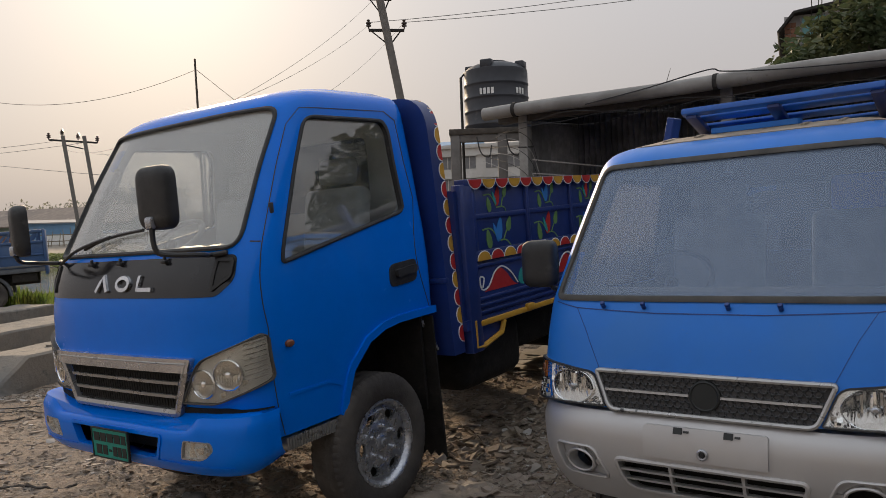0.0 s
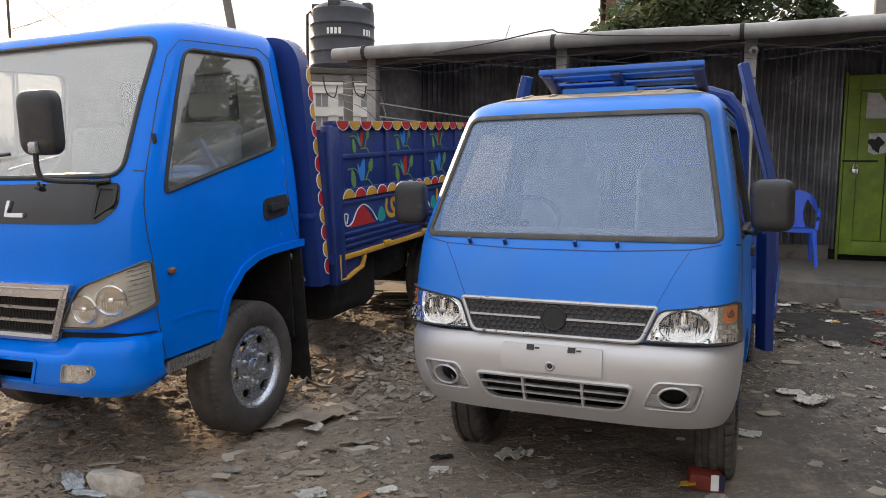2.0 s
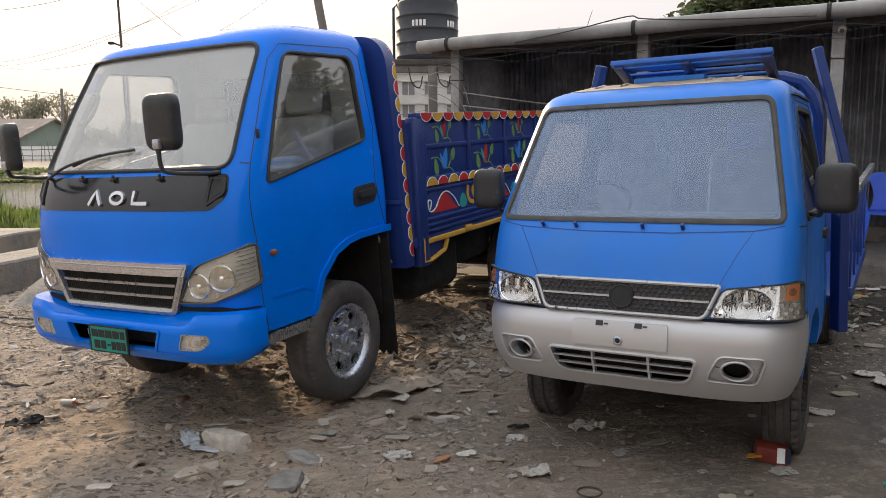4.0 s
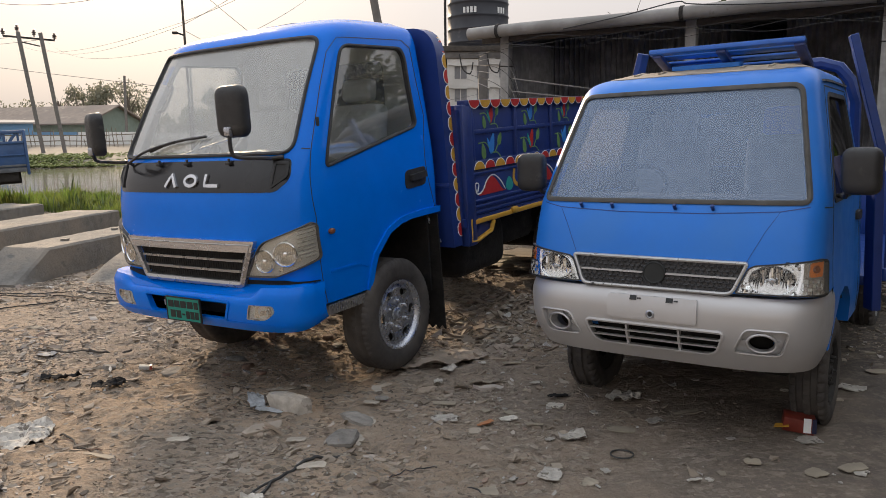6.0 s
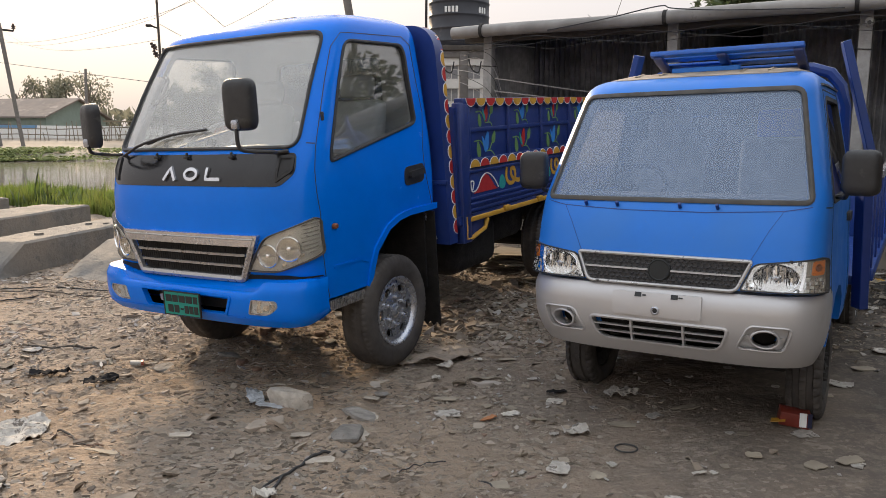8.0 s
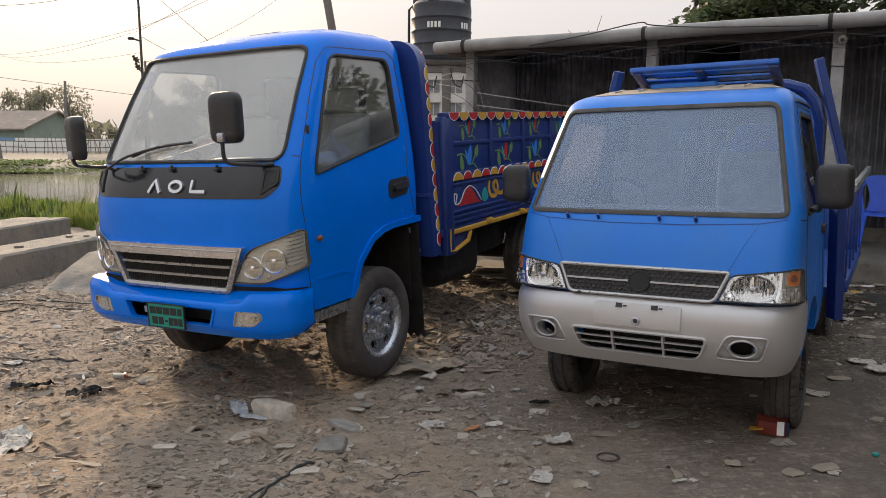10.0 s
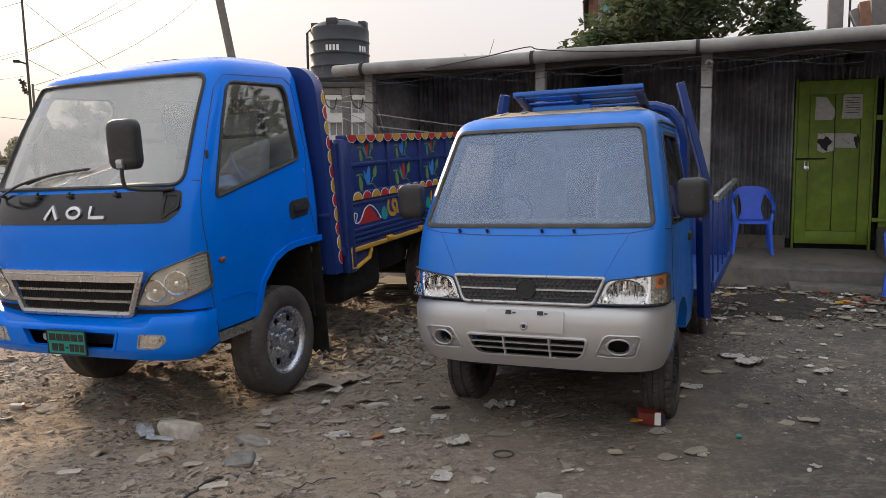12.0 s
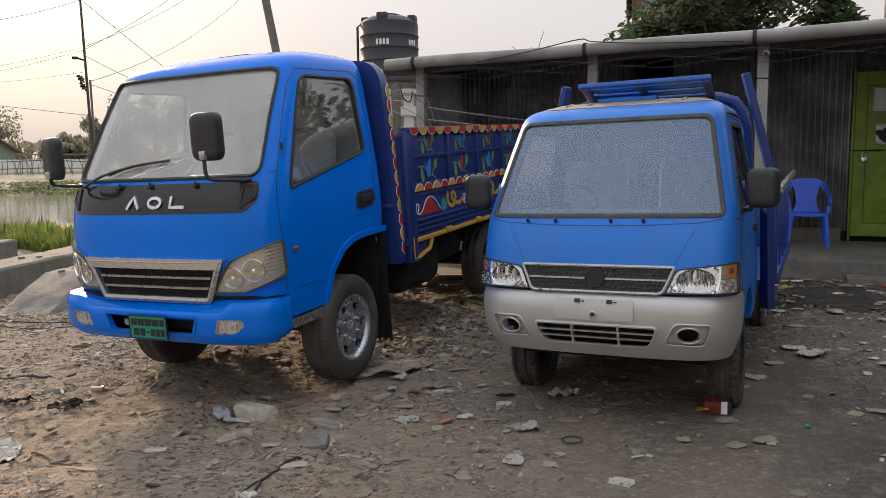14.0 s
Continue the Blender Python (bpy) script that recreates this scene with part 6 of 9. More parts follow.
part("cab_floor", bx(-0.64, 0.64, 0.2, 1.48, 0.80, 0.84), DARKSTEEL, van)
part("windscreen", panel(VWS, VS.proj, -0.004, -0.01, 0.06), VANGLASS, van, "dusty windscreen, blue sky sheen put in the dust colour")
part("windscreen_seal", band(inset(VWS, -0.012), 0.022, VS.proj, 0.006, -0.02, crown=0.004), DUSTSEAL, van, "dusty black rubber seal")
for pts, m_ in ((VWIN, DARKGLASS), (VWINL, FROSTGLASS)):
    part("side_window", panel(pts, VS.proj, -0.012, -0.017, 0.08), m_, van, "dusty side window of the pickup")
    part("window_seal", band(inset(pts, -0.010), 0.024, VS.proj, 0.005, -0.022), SEAL, van)
part("rear_window", bx(-0.4, 0.4, 1.495, 1.5, 1.33, 1.67), SIDEGLASS, van)
ROOFDUST = mat("tan_roof_dust", (0.34, 0.29, 0.23), 0.95, 0, 0.2, 9, bump=0.2, second=(0.27, 0.23, 0.19), second_scale=3)


def rz(a, b):
    """The roof's height at a across and b back."""
    lo, hi = 1.6, 1.888
    for _ in range(14):
        z = (lo + hi) / 2
        f, w = VS.at(z)
        q = min(1.0, abs(a) / w)
        ok = abs(a) < w and b > f + VS.depth * (1 - (1 - q ** VS.power) ** (1 / VS.power))
        lo, hi = (z, hi) if ok else (lo, z)
    return lo


part("roof_dust", panel(rounded([(-0.44, 0.60), (0.44, 0.60), (0.55, 0.78), (0.56, 1.48), (-0.56, 1.48), (-0.55, 0.78)], 0.08), lambda a, b, d: Vector((a, b, rz(a, b) + d)), 0.004, -0.006, 0.03), ROOFDUST, van, "film of tan dust on the roof")
for x in (-0.36, -0.22, 0.22, 0.36):
    part("roof_rib", tube([(x, y_, rz(x, y_) + 0.0) for y_ in (0.70, 0.76, 0.84, 1.0, 1.2, 1.45)], 0.013, 6), ROOFDUST, van)
part("roof_vent", panel(rounded([(-0.19, 0.80), (0.19, 0.80), (0.165, 0.98), (-0.165, 0.98)], 0.02), lambda a, b, d: Vector((a, b, 1.905 + (b - 0.80) * 0.05 + d)), 0.012, -0.012, 0.1), VANBLUE, van, "blue roof vent flap")
for s in (-1, 1):
    part("hood_seam", strip([Vector((s * p.x, p.y)) for p in VS.X([(0.42, 0.94), (0.49, 1.08), (0.545, 1.17)])], 0.002, VS.proj, 0.0015, -0.004), RAILBLUE, van, "", False)
    part("pillar_seam", strip(VS.Y([(0.22, 1.185), (0.38, 1.175)], s), 0.006, VS.proj, 0.0015, -0.004), SEAL, van, "", False)
    part("door_seam", strip(VS.Y([(0.42, 0.55), (0.38, 0.95), (0.385, 1.19), (0.665, 1.755), (1.38, 1.755), (1.41, 1.2), (1.41, 0.5)], s), 0.007, VS.proj, 0.0015, -0.004), SEAL, van, "", False)
    part("drip_rail", strip(VS.Y([(0.66, 1.782), (0.9, 1.79), (1.48, 1.79)], s), 0.012, VS.proj, 0.012, -0.01), SEAL, van)
    hz = rounded(VS.Y([(1.20, 1.04), (1.34, 1.04), (1.34, 1.09), (1.20, 1.09)], s), 0.012)
    part("door_handle", panel(hz, VS.proj, 0.02, -0.01, 0.06), BLACKPL, van, "black door handle")
part("hood_seam", strip(VS.X([(-0.66, 1.19), (-0.545, 1.17), (-0.2, 1.155), (0.2, 1.155), (0.545, 1.17), (0.66, 1.19)]), 0.004, VS.proj, 0.0015, -0.004), RAILBLUE, van, "", False)
for xs in (-0.42, -0.25, 0.07, 0.25):
    nz = VS.proj(VS.sx(xs, 1.175), 1.175, 0.003)
    nb = bmesh.new()
    lathe([(0.009, 0), (0.008, 0.016), (0.01, 0.019), (0.008, 0.027), (0, 0.029)], 10, Matrix.Translation(nz) @ pose(0, 0, 0, 40, 0, 0), nb)
    part("washer_nozzle", nb, RAILBLUE, van, "small blue nozzle stub")

# grille
COMBGREY = mat("dull_grey_comb", (0.055, 0.056, 0.06), 0.4, 0, 0.2, 14)
CHIPPED = mat("chipped_silver_trim", (0.42, 0.415, 0.41), 0.32, 0.6, 0.1, 9, spots=(0.05, 0.05, 0.05), spot_scale=26, spot_at=0.63)
VG = rounded(VS.X([(-0.365, 0.797), (0.365, 0.797), (0.425, 0.936), (-0.425, 0.936)]), [0.03, 0.03, 0.012, 0.012])
vg = part("grille", panel(VG, VS.proj, 0.002, -0.02, 0.08), BLACKPL, van, "black honeycomb grille with chrome bar")
part("grille_rim", band(inset(VG, -0.009), 0.015, VS.proj, 0.018, -0.01, crown=0.003), CHIPPED, vg, "silver grille rim with chipped paint")
part("chrome_bar", strip(VS.X([(-0.385, 0.868), (-0.057, 0.868)]), 0.009, VS.proj, 0.018, 0.0), GRILLGREY, vg)
part("chrome_bar", strip(VS.X([(0.057, 0.868), (0.385, 0.868)]), 0.009, VS.proj, 0.018, 0.0), GRILLGREY, vg)
bd = VS.proj(0, 0.868, 0.004)
part("round_badge", lathe([(0.057, 0.0), (0.056, 0.012), (0.05, 0.015), (0.046, 0.012), (0, 0.013)], 28, Matrix.Translation(bd) @ pose(0, 0, 0, 84, 0, 0)), INKBLACK, vg, "plain black round badge base")
comb = finish(lathe([(0.0150, 0.0), (0.0145, 0.008), (0.0118, 0.007), (0.009, 0.001), (0, 0.001)], 6, pose(0, 0, 0, 90, 0, 0) @ Matrix.Diagonal((1, 0.86, 1, 1))), False)
for r, z in enumerate((0.812, 0.832, 0.852, 0.885, 0.905, 0.924)):
    hw = 0.36 + (z - 0.797) * 0.43
    for k in range(-14, 15):
        x = k * 0.0285 + (0.01425 if r % 2 else 0)
        if abs(x) < hw - 0.012 and math.hypot(x, z - 0.868) > 0.058:
            ob = part("honeycomb_cell", comb, COMBGREY, vg)
            ob.location = VS.proj(VS.sx(x, z), z, 0.003)

# head lamps with orange corner
for s in (-1, 1):
    LP = [Vector((s * p.x, p.y)) for p in (VS.X([(0.38, 0.80), (0.43, 0.915), (0.455, 0.93)]) + VS.Y([(0.15, 0.965), (0.19, 0.95), (0.16, 0.80)]))]
    LP = rounded(LP, [0.015, 0.02, 0.02, 0.02, 0.02, 0.02])
    lamp = part("head_lamp", panel(LP, VS.proj, 0.004, -0.02, 0.035), LENSIN, van, "clear faceted head lamp with orange corner")
    c = VS.proj(s * 0.535, 0.866, 0.0)
    n = (VS.proj(s * 0.535, 0.866, 0.03) - c).normalized()
    mm = Matrix.Translation(c) @ n.to_track_quat("Z", "Y").to_matrix().to_4x4() @ Matrix.Diagonal((1.0, 0.66, 1.0, 1))
    crystal_bowl(lamp, mm, 0.097, 21 + s)
    part("bowl_rim", band(circle(s * 0.535, 0.866, 0.1, 28), 0.005, lambda a, b, d: VS.proj(a, 0.866 + (b - 0.866) * 0.66, d), 0.013, 0.0, 0.03, crown=0.002), LAMPCHROME, lamp)
    part("divider", strip([Vector((s * 0.638, 0.815)), Vector((s * 0.652, 0.88)), Vector((s * 0.652, 0.945))], 0.012, VS.proj, 0.013, 0.0), LAMPCHROME, lamp)
    for k in range(20):
        a_, b_ = s * (0.662 + 0.019 * (k % 5)), 0.808 + 0.0165 * (k // 5)
        part("corner_cell", panel([Vector((a_, b_)), Vector((a_ + s * 0.0165, b_)), Vector((a_ + s * 0.0165, b_ + 0.014)), Vector((a_, b_ + 0.014))], VS.proj, 0.009 + 0.003 * ((k * 7) % 3), 0.0, 0.05), LAMPCHROME if k % 3 else PAPER, lamp, "", False)
    orange = [Vector((s * a, b)) for a, b in ((0.685, 0.883), (0.752, 0.885), (0.758, 0.952), (0.69, 0.946))]
    ol_ = part("orange_lens", panel(rounded(orange, 0.012), VS.proj, 0.008, 0.0, 0.03), ORANGEL, lamp, "orange indicator lens")
    oc_ = VS.proj(s * 0.715, 0.918, 0.008)
    on_ = (VS.proj(s * 0.715, 0.918, 0.03) - oc_).normalized()
    part("orange_bulb", lathe([(0.019, 0.0), (0.016, 0.006), (0.008, 0.004), (0, 0.007)], 14, Matrix.Translation(oc_) @ on_.to_track_quat("Z", "Y").to_matrix().to_4x4()), BROWNLENS, ol_)
    part("clear_side", panel(rounded([Vector((s * a, b)) for a, b in ((0.658, 0.883), (0.682, 0.883), (0.686, 0.945), (0.66, 0.94))], 0.006), VS.proj, 0.008, 0.0, 0.03), LAMPCHROME, lamp)
    spots = [(s * (0.41 + 0.019 * i + 0.006 * (j % 2)), 0.812 + 0.018 * j) for i in range(17) for j in range(8)]
    spots = [q for q in spots if math.hypot((abs(q[0]) - 0.535) * 0.66, q[1] - 0.866) > 0.07 and q[1] < 0.86 + 0.5 * (abs(q[0]) - 0.41) and abs(q[0]) < 0.64]
    facets(lamp, VS, spots, 0.019, 11 + s, 0.8)
    # Dark facets: the lamp's dark speckle is put into their colour.
    facets(lamp, VS, [(a + 0.007, b + 0.005) for a, b in spots], 0.014, 31 + s, 0.45, LENSDARK)
    part("lens", panel(inset(LP, 0.004), VS.proj, 0.017, 0.014, 0.05), LENSGLASS, lamp, "clear lens")
    part("lens_rim", band(LP, 0.006, VS.proj, 0.016, -0.005), BLACKPL, lamp)

# bumper
VB = Skin([(0.40, 0.075, 0.68), (0.45, 0.035, 0.705), (0.50, 0.005, 0.724), (0.58, -0.03, 0.737), (0.68, -0.035, 0.744), (0.745, -0.03, 0.745), (0.775, -0.012, 0.74), (0.79, 0.02, 0.73)], 0.62, 0.36, 4.0)
vbz = [0.424, 0.433, 0.447, 0.465, 0.492, 0.53, 0.57, 0.61, 0.65, 0.69, 0.73, 0.755, 0.77, 0.782]
SL = rounded(VB.X([(-0.30, 0.495), (0.30, 0.495), (0.34, 0.61), (-0.34, 0.61)]), [0.05, 0.05, 0.025, 0.025])
holes, pockets = [], []
for s in (-1, 1):
    c = VB.sx(0.505, 0.58)
    holes.append([Vector((s * c + 0.06 * math.cos(t), 0.575 + 0.041 * math.sin(t))) for t in np.linspace(0, 2 * math.pi, 22, endpoint=False)])
    pockets.append(rounded([Vector((s * (c - 0.13), 0.52)), Vector((s * (c + 0.08), 0.515)), Vector((s * (c + 0.12), 0.635)), Vector((s * (c - 0.07), 0.64))], 0.03))
vbump = cut(finish(VB.solid(vbz)), [panel(SL, VB.proj, 0.1, -0.12, 0.1)] + [panel(h, VB.proj, 0.1, -0.12, 0.1) for h in holes] + [panel(p, VB.proj, 0.1, -0.026, 0.05) for p in pockets] + [VB.solid([0.30] + vbz[1:-1] + [0.776], 0.045), bx(-1, 1, 0.415, 1.2, 0.2, 1.0)])
vb = part("bumper", vbump, SILVER, van, "satin silver plastic bumper")
for p in pockets:
    part("pocket_rim", band(inset(p, -0.006), 0.01, VB.proj, 0.004, -0.02, 0.03, crown=0.003), SILVER, vb)
for h in holes:
    part("fog_ring", band(inset(h, -0.009), 0.011, VB.proj, -0.002, -0.05, 0.015, crown=0.004), SILVER, vb)
    hc = sum(h, Vector((0, 0))) / len(h)
    for dx_, dz_ in ((-0.078, 0.004), (0.078, 0.004), (0.01, 0.054)):
        part("ring_tab", panel(rounded([hc + Vector((dx_ + a, dz_ + b)) for a, b in ((-0.011, -0.009), (0.011, -0.009), (0.011, 0.009), (-0.011, 0.009))], 0.005), VB.proj, -0.012, -0.03, 0.03), SILVER, vb)
    # Backs of the holes and slot are near-black to paint their shade.
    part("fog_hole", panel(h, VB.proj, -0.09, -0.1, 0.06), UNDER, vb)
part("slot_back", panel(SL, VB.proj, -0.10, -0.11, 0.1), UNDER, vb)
part("slot_rim", band(inset(SL, -0.012), 0.016, VB.proj, 0.006, -0.02, crown=0.003), SILVER, vb)
for z, hw in ((0.535, 0.31), (0.572, 0.325)):
    part("slot_bar", strip(VB.X([(-hw, z), (hw, z)]), 0.0075, VB.proj, -0.001, -0.03), SILVER, vb)
for x in (-0.13, 0.13):
    part("slot_strut", strip(VB.X([(x, 0.497), (x, 0.609)]), 0.011, VB.proj, -0.004, -0.03), SILVER, vb)
PLT = rounded(VB.X([(-0.22, 0.64), (0.22, 0.64), (0.22, 0.757), (-0.22, 0.757)]), 0.012)
pl_ = part("plate_mount", panel(PLT, VB.proj, 0.012, -0.005, 0.08), SILVER, vb, "blank silver plate mount")
for x in (-0.09, 0.09):
    part("mount_slot", panel(VB.X([(x - 0.016, 0.735), (x + 0.016, 0.735), (x + 0.016, 0.756), (x - 0.016, 0.756)]), VB.proj, 0.0145, 0.0, 0.1), INKBLACK, pl_)
    part("mount_mark", panel(VB.X([(x + 0.022, 0.741), (x + 0.04, 0.741), (x + 0.04, 0.747), (x + 0.022, 0.747)]), VB.proj, 0.0145, 0.0, 0.1), BLACKPL, pl_)
bc = VB.proj(0, 0.672, 0.012)
part("mount_bolt", lathe([(0.021, 0), (0.021, 0.005), (0.016, 0.008), (0.012, 0.007), (0.012, 0.002), (0.0, 0.002)], 18, Matrix.Translation(bc) @ pose(0, 0, 0, 90, 0, 0)), STEEL, pl_)
part("bolt_head", lathe([(0.0115, 0.0025), (0.007, 0.003), (0.007, 0.008), (0, 0.009)], 12, Matrix.Translation(bc) @ pose(0, 0, 0, 90, 0, 0)), BLACKPL, pl_)

# mirrors
for s, cx, cy in ((1, 0.84, 0.30), (-1, -0.83, 0.32)):
    pm_ = pose(cx, cy, 1.345) @ pose(0, 0, 0, 90, 0, 0) @ pose(0, 0, 0, 0, -12 * s, 0)
    base = VS.proj(VS.sy(0.50, 1.22, s), 1.22, 0.0)
    arm = [base, base + Vector((s * 0.03, -0.03, 0.0)), Vector((cx - s * 0.06, cy + 0.02, 1.23)), Vector((cx - s * 0.05, cy + 0.01, 1.27))]
    mirror(van, pm_, 0.165, 0.215, arm, label="square black wing mirror")

# cabin
part("dashboard", panel(rounded([(-0.60, 0.28), (0.60, 0.28), (0.60, 0.56), (-0.60, 0.56)], 0.04), lambda a, b, d: Vector((a, b, 1.20 + 0.03 * math.cos((b - 0.4) * 7) + d)), 0.0, -0.2, 0.08), DASH, van)
sw = [(-0.34 + 0.18 * math.cos(a), 0.64 + 0.12 * math.sin(a), 1.24 + 0.12 * math.sin(a)) for a in np.linspace(0, 2 * math.pi, 28, endpoint=False)]
part("steering_wheel", tube(sw, 0.014, 6, closed=True), BLACKPL, van)
part("steering_column", rod((-0.34, 0.64, 1.24), (-0.34, 0.5, 1.08), 0.03), BLACKPL, van)
for cx in (-0.34, 0.34):
    seat = part("seat", box(bmesh.new(), 0.5, 0.46, 0.14, pose(cx, 1.0, 1.0), 0.05, 3), SEATCLOTH, van, "grey cab seat")
    part("seat_back", box(bmesh.new(), 0.46, 0.12, 0.46, pose(cx, 1.32, 1.3, -10, 0, 0), 0.05, 3), SEATCLOTH, seat)
    part("head_rest", box(bmesh.new(), 0.28, 0.08, 0.18, pose(cx, 1.36, 1.6, -8, 0, 0), 0.03, 3), CHAIRBLUE if cx > 0 else SEATCLOTH, seat)

# chassis, wheels
ch = bmesh.new()
for s in (-1, 1):
    bx(s * 0.34 - 0.03, s * 0.34 + 0.03, 0.35, 4.2, 0.42, 0.56, 0.006, ch)
for y in (0.6, 1.6, 2.6, 3.6):
    bx(-0.32, 0.32, y - 0.04, y + 0.04, 0.43, 0.55, 0.0, ch)
part("chassis", ch, UNDER, van, "dirty chassis rails, shade put in their near-black colour")
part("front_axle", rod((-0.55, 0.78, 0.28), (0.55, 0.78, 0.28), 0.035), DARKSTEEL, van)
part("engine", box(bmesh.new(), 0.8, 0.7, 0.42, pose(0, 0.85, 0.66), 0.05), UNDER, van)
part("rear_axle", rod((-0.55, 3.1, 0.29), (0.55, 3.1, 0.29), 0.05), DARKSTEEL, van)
# Tray and rear bar added to keep light out from underneath.
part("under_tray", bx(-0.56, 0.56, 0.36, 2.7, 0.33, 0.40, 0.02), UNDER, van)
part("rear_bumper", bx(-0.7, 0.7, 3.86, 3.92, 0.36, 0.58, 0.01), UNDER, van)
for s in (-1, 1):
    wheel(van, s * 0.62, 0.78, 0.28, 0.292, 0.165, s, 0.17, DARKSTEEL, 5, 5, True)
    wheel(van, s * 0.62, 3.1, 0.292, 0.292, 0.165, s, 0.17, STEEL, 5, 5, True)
    # Near-black lining paints the shade inside the wheel arch.
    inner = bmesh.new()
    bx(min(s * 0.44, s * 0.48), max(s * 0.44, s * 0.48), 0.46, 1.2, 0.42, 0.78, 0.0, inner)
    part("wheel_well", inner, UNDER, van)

# flat bed with slatted sides, guard frame behind the cab, tilted rack over the roof
VW = 0.83
part("bed_floor", bx(-VW, VW, 1.62, 3.9, 0.60, 0.66, 0.006), RAILBLUE, van)
gf_ = part("guard_frame", tube([(-0.66, 1.60, 0.64), (-0.655, 1.60, 1.70), (-0.63, 1.60, 1.83), (-0.57, 1.60, 1.91), (-0.47, 1.60, 1.945), (0.47, 1.60, 1.945), (0.57, 1.60, 1.91), (0.63, 1.60, 1.83), (0.655, 1.60, 1.70), (0.66, 1.60, 0.64)], 0.036, 8), RAILBLUE, van, "blue arched guard frame behind the cab")
part("guard_sheet", bx(-0.68, 0.68, 1.60, 1.615, 0.66, 1.25), RAILBLUE, gf_)
for s in (-1, 1):
    part("raked_post", bar((s * 0.79 + 0.035, 1.47, 1.38), (s * 0.614 + 0.04, 1.42, 2.075), 0.075, 0.045), RAILBLUE, van, "raked flat blue post beside the cab")
    # Navy in place of the rail blue darkens this post for its shade.
    part("upright_post", bar((s * 0.805, 1.50, 0.48), (s * 0.79, 1.49, 1.42), 0.1, 0.055), NAVY, van)
    sd_ = part("bed_side", bar((s * 0.845 + 0.025, 1.64, 1.29), (s * 0.86 + 0.025, 3.9, 1.38), 0.035, 0.05), STEEL, van, "slatted bed side with worn metal rail")
    part("lower_rail", bx(min(s * VW, s * (VW + 0.03)), max(s * VW, s * (VW + 0.03)), 1.7, 3.9, 0.62, 0.70, 0.006), RAILBLUE, sd_)
    for k in range(5):
        y = 1.72 + k * 0.53
        part("bed_slat", bx(min(s * (VW + 0.008), s * (VW + 0.02)), max(s * (VW + 0.008), s * (VW + 0.02)), y, y + 0.03, 0.66, 1.28 + (y - 1.64) * 0.04, 0.003), NAVY, sd_)
part("tail_gate", bx(-VW, VW, 3.9, 3.94, 0.60, 1.2, 0.006), RAILBLUE, van)
# the rack: its front edge high, its foot on the roof behind
RK = Matrix.Translation((0.06, 0.74, 1.995)) @ pose(0, 0, 0, -17, 0, 0)
rack = part("rack_frame", bx(-0.35, 0.46, -0.02, 0.025, -0.014, 0.014, 0.005), RACKBLUE, van, "tilted slatted blue rack over the roof")
rack.matrix_local = RK
for k, y in enumerate((0.1, 0.2, 0.3)):
    ob = part("rack_slat", bx(-0.33, 0.44, y - 0.028, y + 0.028, 0.0, 0.014, 0.004), RACKBLUE, rack)
for x in (-0.31, 0.04, 0.43):
    ob = part("rack_batten", bx(x - 0.025, x + 0.025, 0.0, 0.33, -0.03, 0.0, 0.005), NAVY, rack)


# ---- the ramps beside the pond ----
def ramp(x, y, width, length, height, slope, label, turn=-12.0, rough=0.02):
    """A concrete wheel ramp: a sloping near end, a level top, upright sides."""
    t = thing("concrete_ramp", pose(x, y, ground_z(x, y) - 0.03, 0, 0, turn), label, "ramp", "wheel ramps")
    bm = bmesh.new()
    n, secs = int(length / 0.09), []
    cross = 15
    for i in range(n + 1):
        d = length * i / n
        h = 0.03 + height * min(1.0, d / slope if slope else 1.0)
        fl = 0.1 * max(0.0, 1 - d / slope) if slope else 0.0
        q = [(-width / 2 - fl, 0)] + [(-width / 2 - fl * (1 - k / 4) * 0.7, (h - 0.025) * k / 4) for k in range(1, 5)]
        q += [(-width / 2 + 0.03 + (width - 0.06) * k / (cross - 1), h) for k in range(cross)]
        q += [(-a, b) for a, b in reversed(q[:5])]
        ring = []
        for a, b in q:
            p = Vector((x + a * 4, y + d * 4, b * 4))
            w = rough * (noise.noise(p * 0.5) + 0.6 * noise.noise(p * 1.6))
            chip = 0.05 * max(0.0, noise.noise(p * 0.9 + Vector((4, 9, 2))) - 0.25) if b > h * 0.6 and abs(a) > width * 0.4 else 0.0
            ring.append(bm.verts.new((a + (w * 0.7 - math.copysign(chip, a) if b else 0), d, max(0.0, b + (w * 0.6 - chip if b > h * 0.5 else 0)))))
        secs.append(ring)
    c = len(secs[0])
    for p, q in zip(secs, secs[1:]):
        for k in range(c):
            bm.faces.new([p[k], q[k], q[(k + 1) % c], p[(k + 1) % c]])
    bm.faces.new(secs[0]), bm.faces.new(secs[-1])
    part("slab", bm, CONCRETE, t, "", True, 28)
    rnd = random.Random(int(-x * 100))
    for k in range(3):      # loose broken bits of its crust
        d, a = length * rnd.uniform(0.15, 0.5), width * rnd.uniform(-0.25, 0.25)
        r = rnd.uniform(0.03, 0.07)
        part("crust_bit", prism(circle(a, d, r, 7, rnd.uniform(0, 40)), lambda u, v, e: Vector((u, v, 0.03 + height * min(1.0, v / slope if slope else 1.0) + e)), -0.02, 0.022), CONCRETE, t, "", False)
    return t


ramp(-5.10, 7.20, 0.63, 6.0, 0.33, 0.55, "dusty concrete wheel ramp with a sloping end")
ramp(-3.82, 7.02, 0.64, 6.0, 0.32, 1.0, "crumbled concrete wheel ramp with a broken slope", rough=0.06)
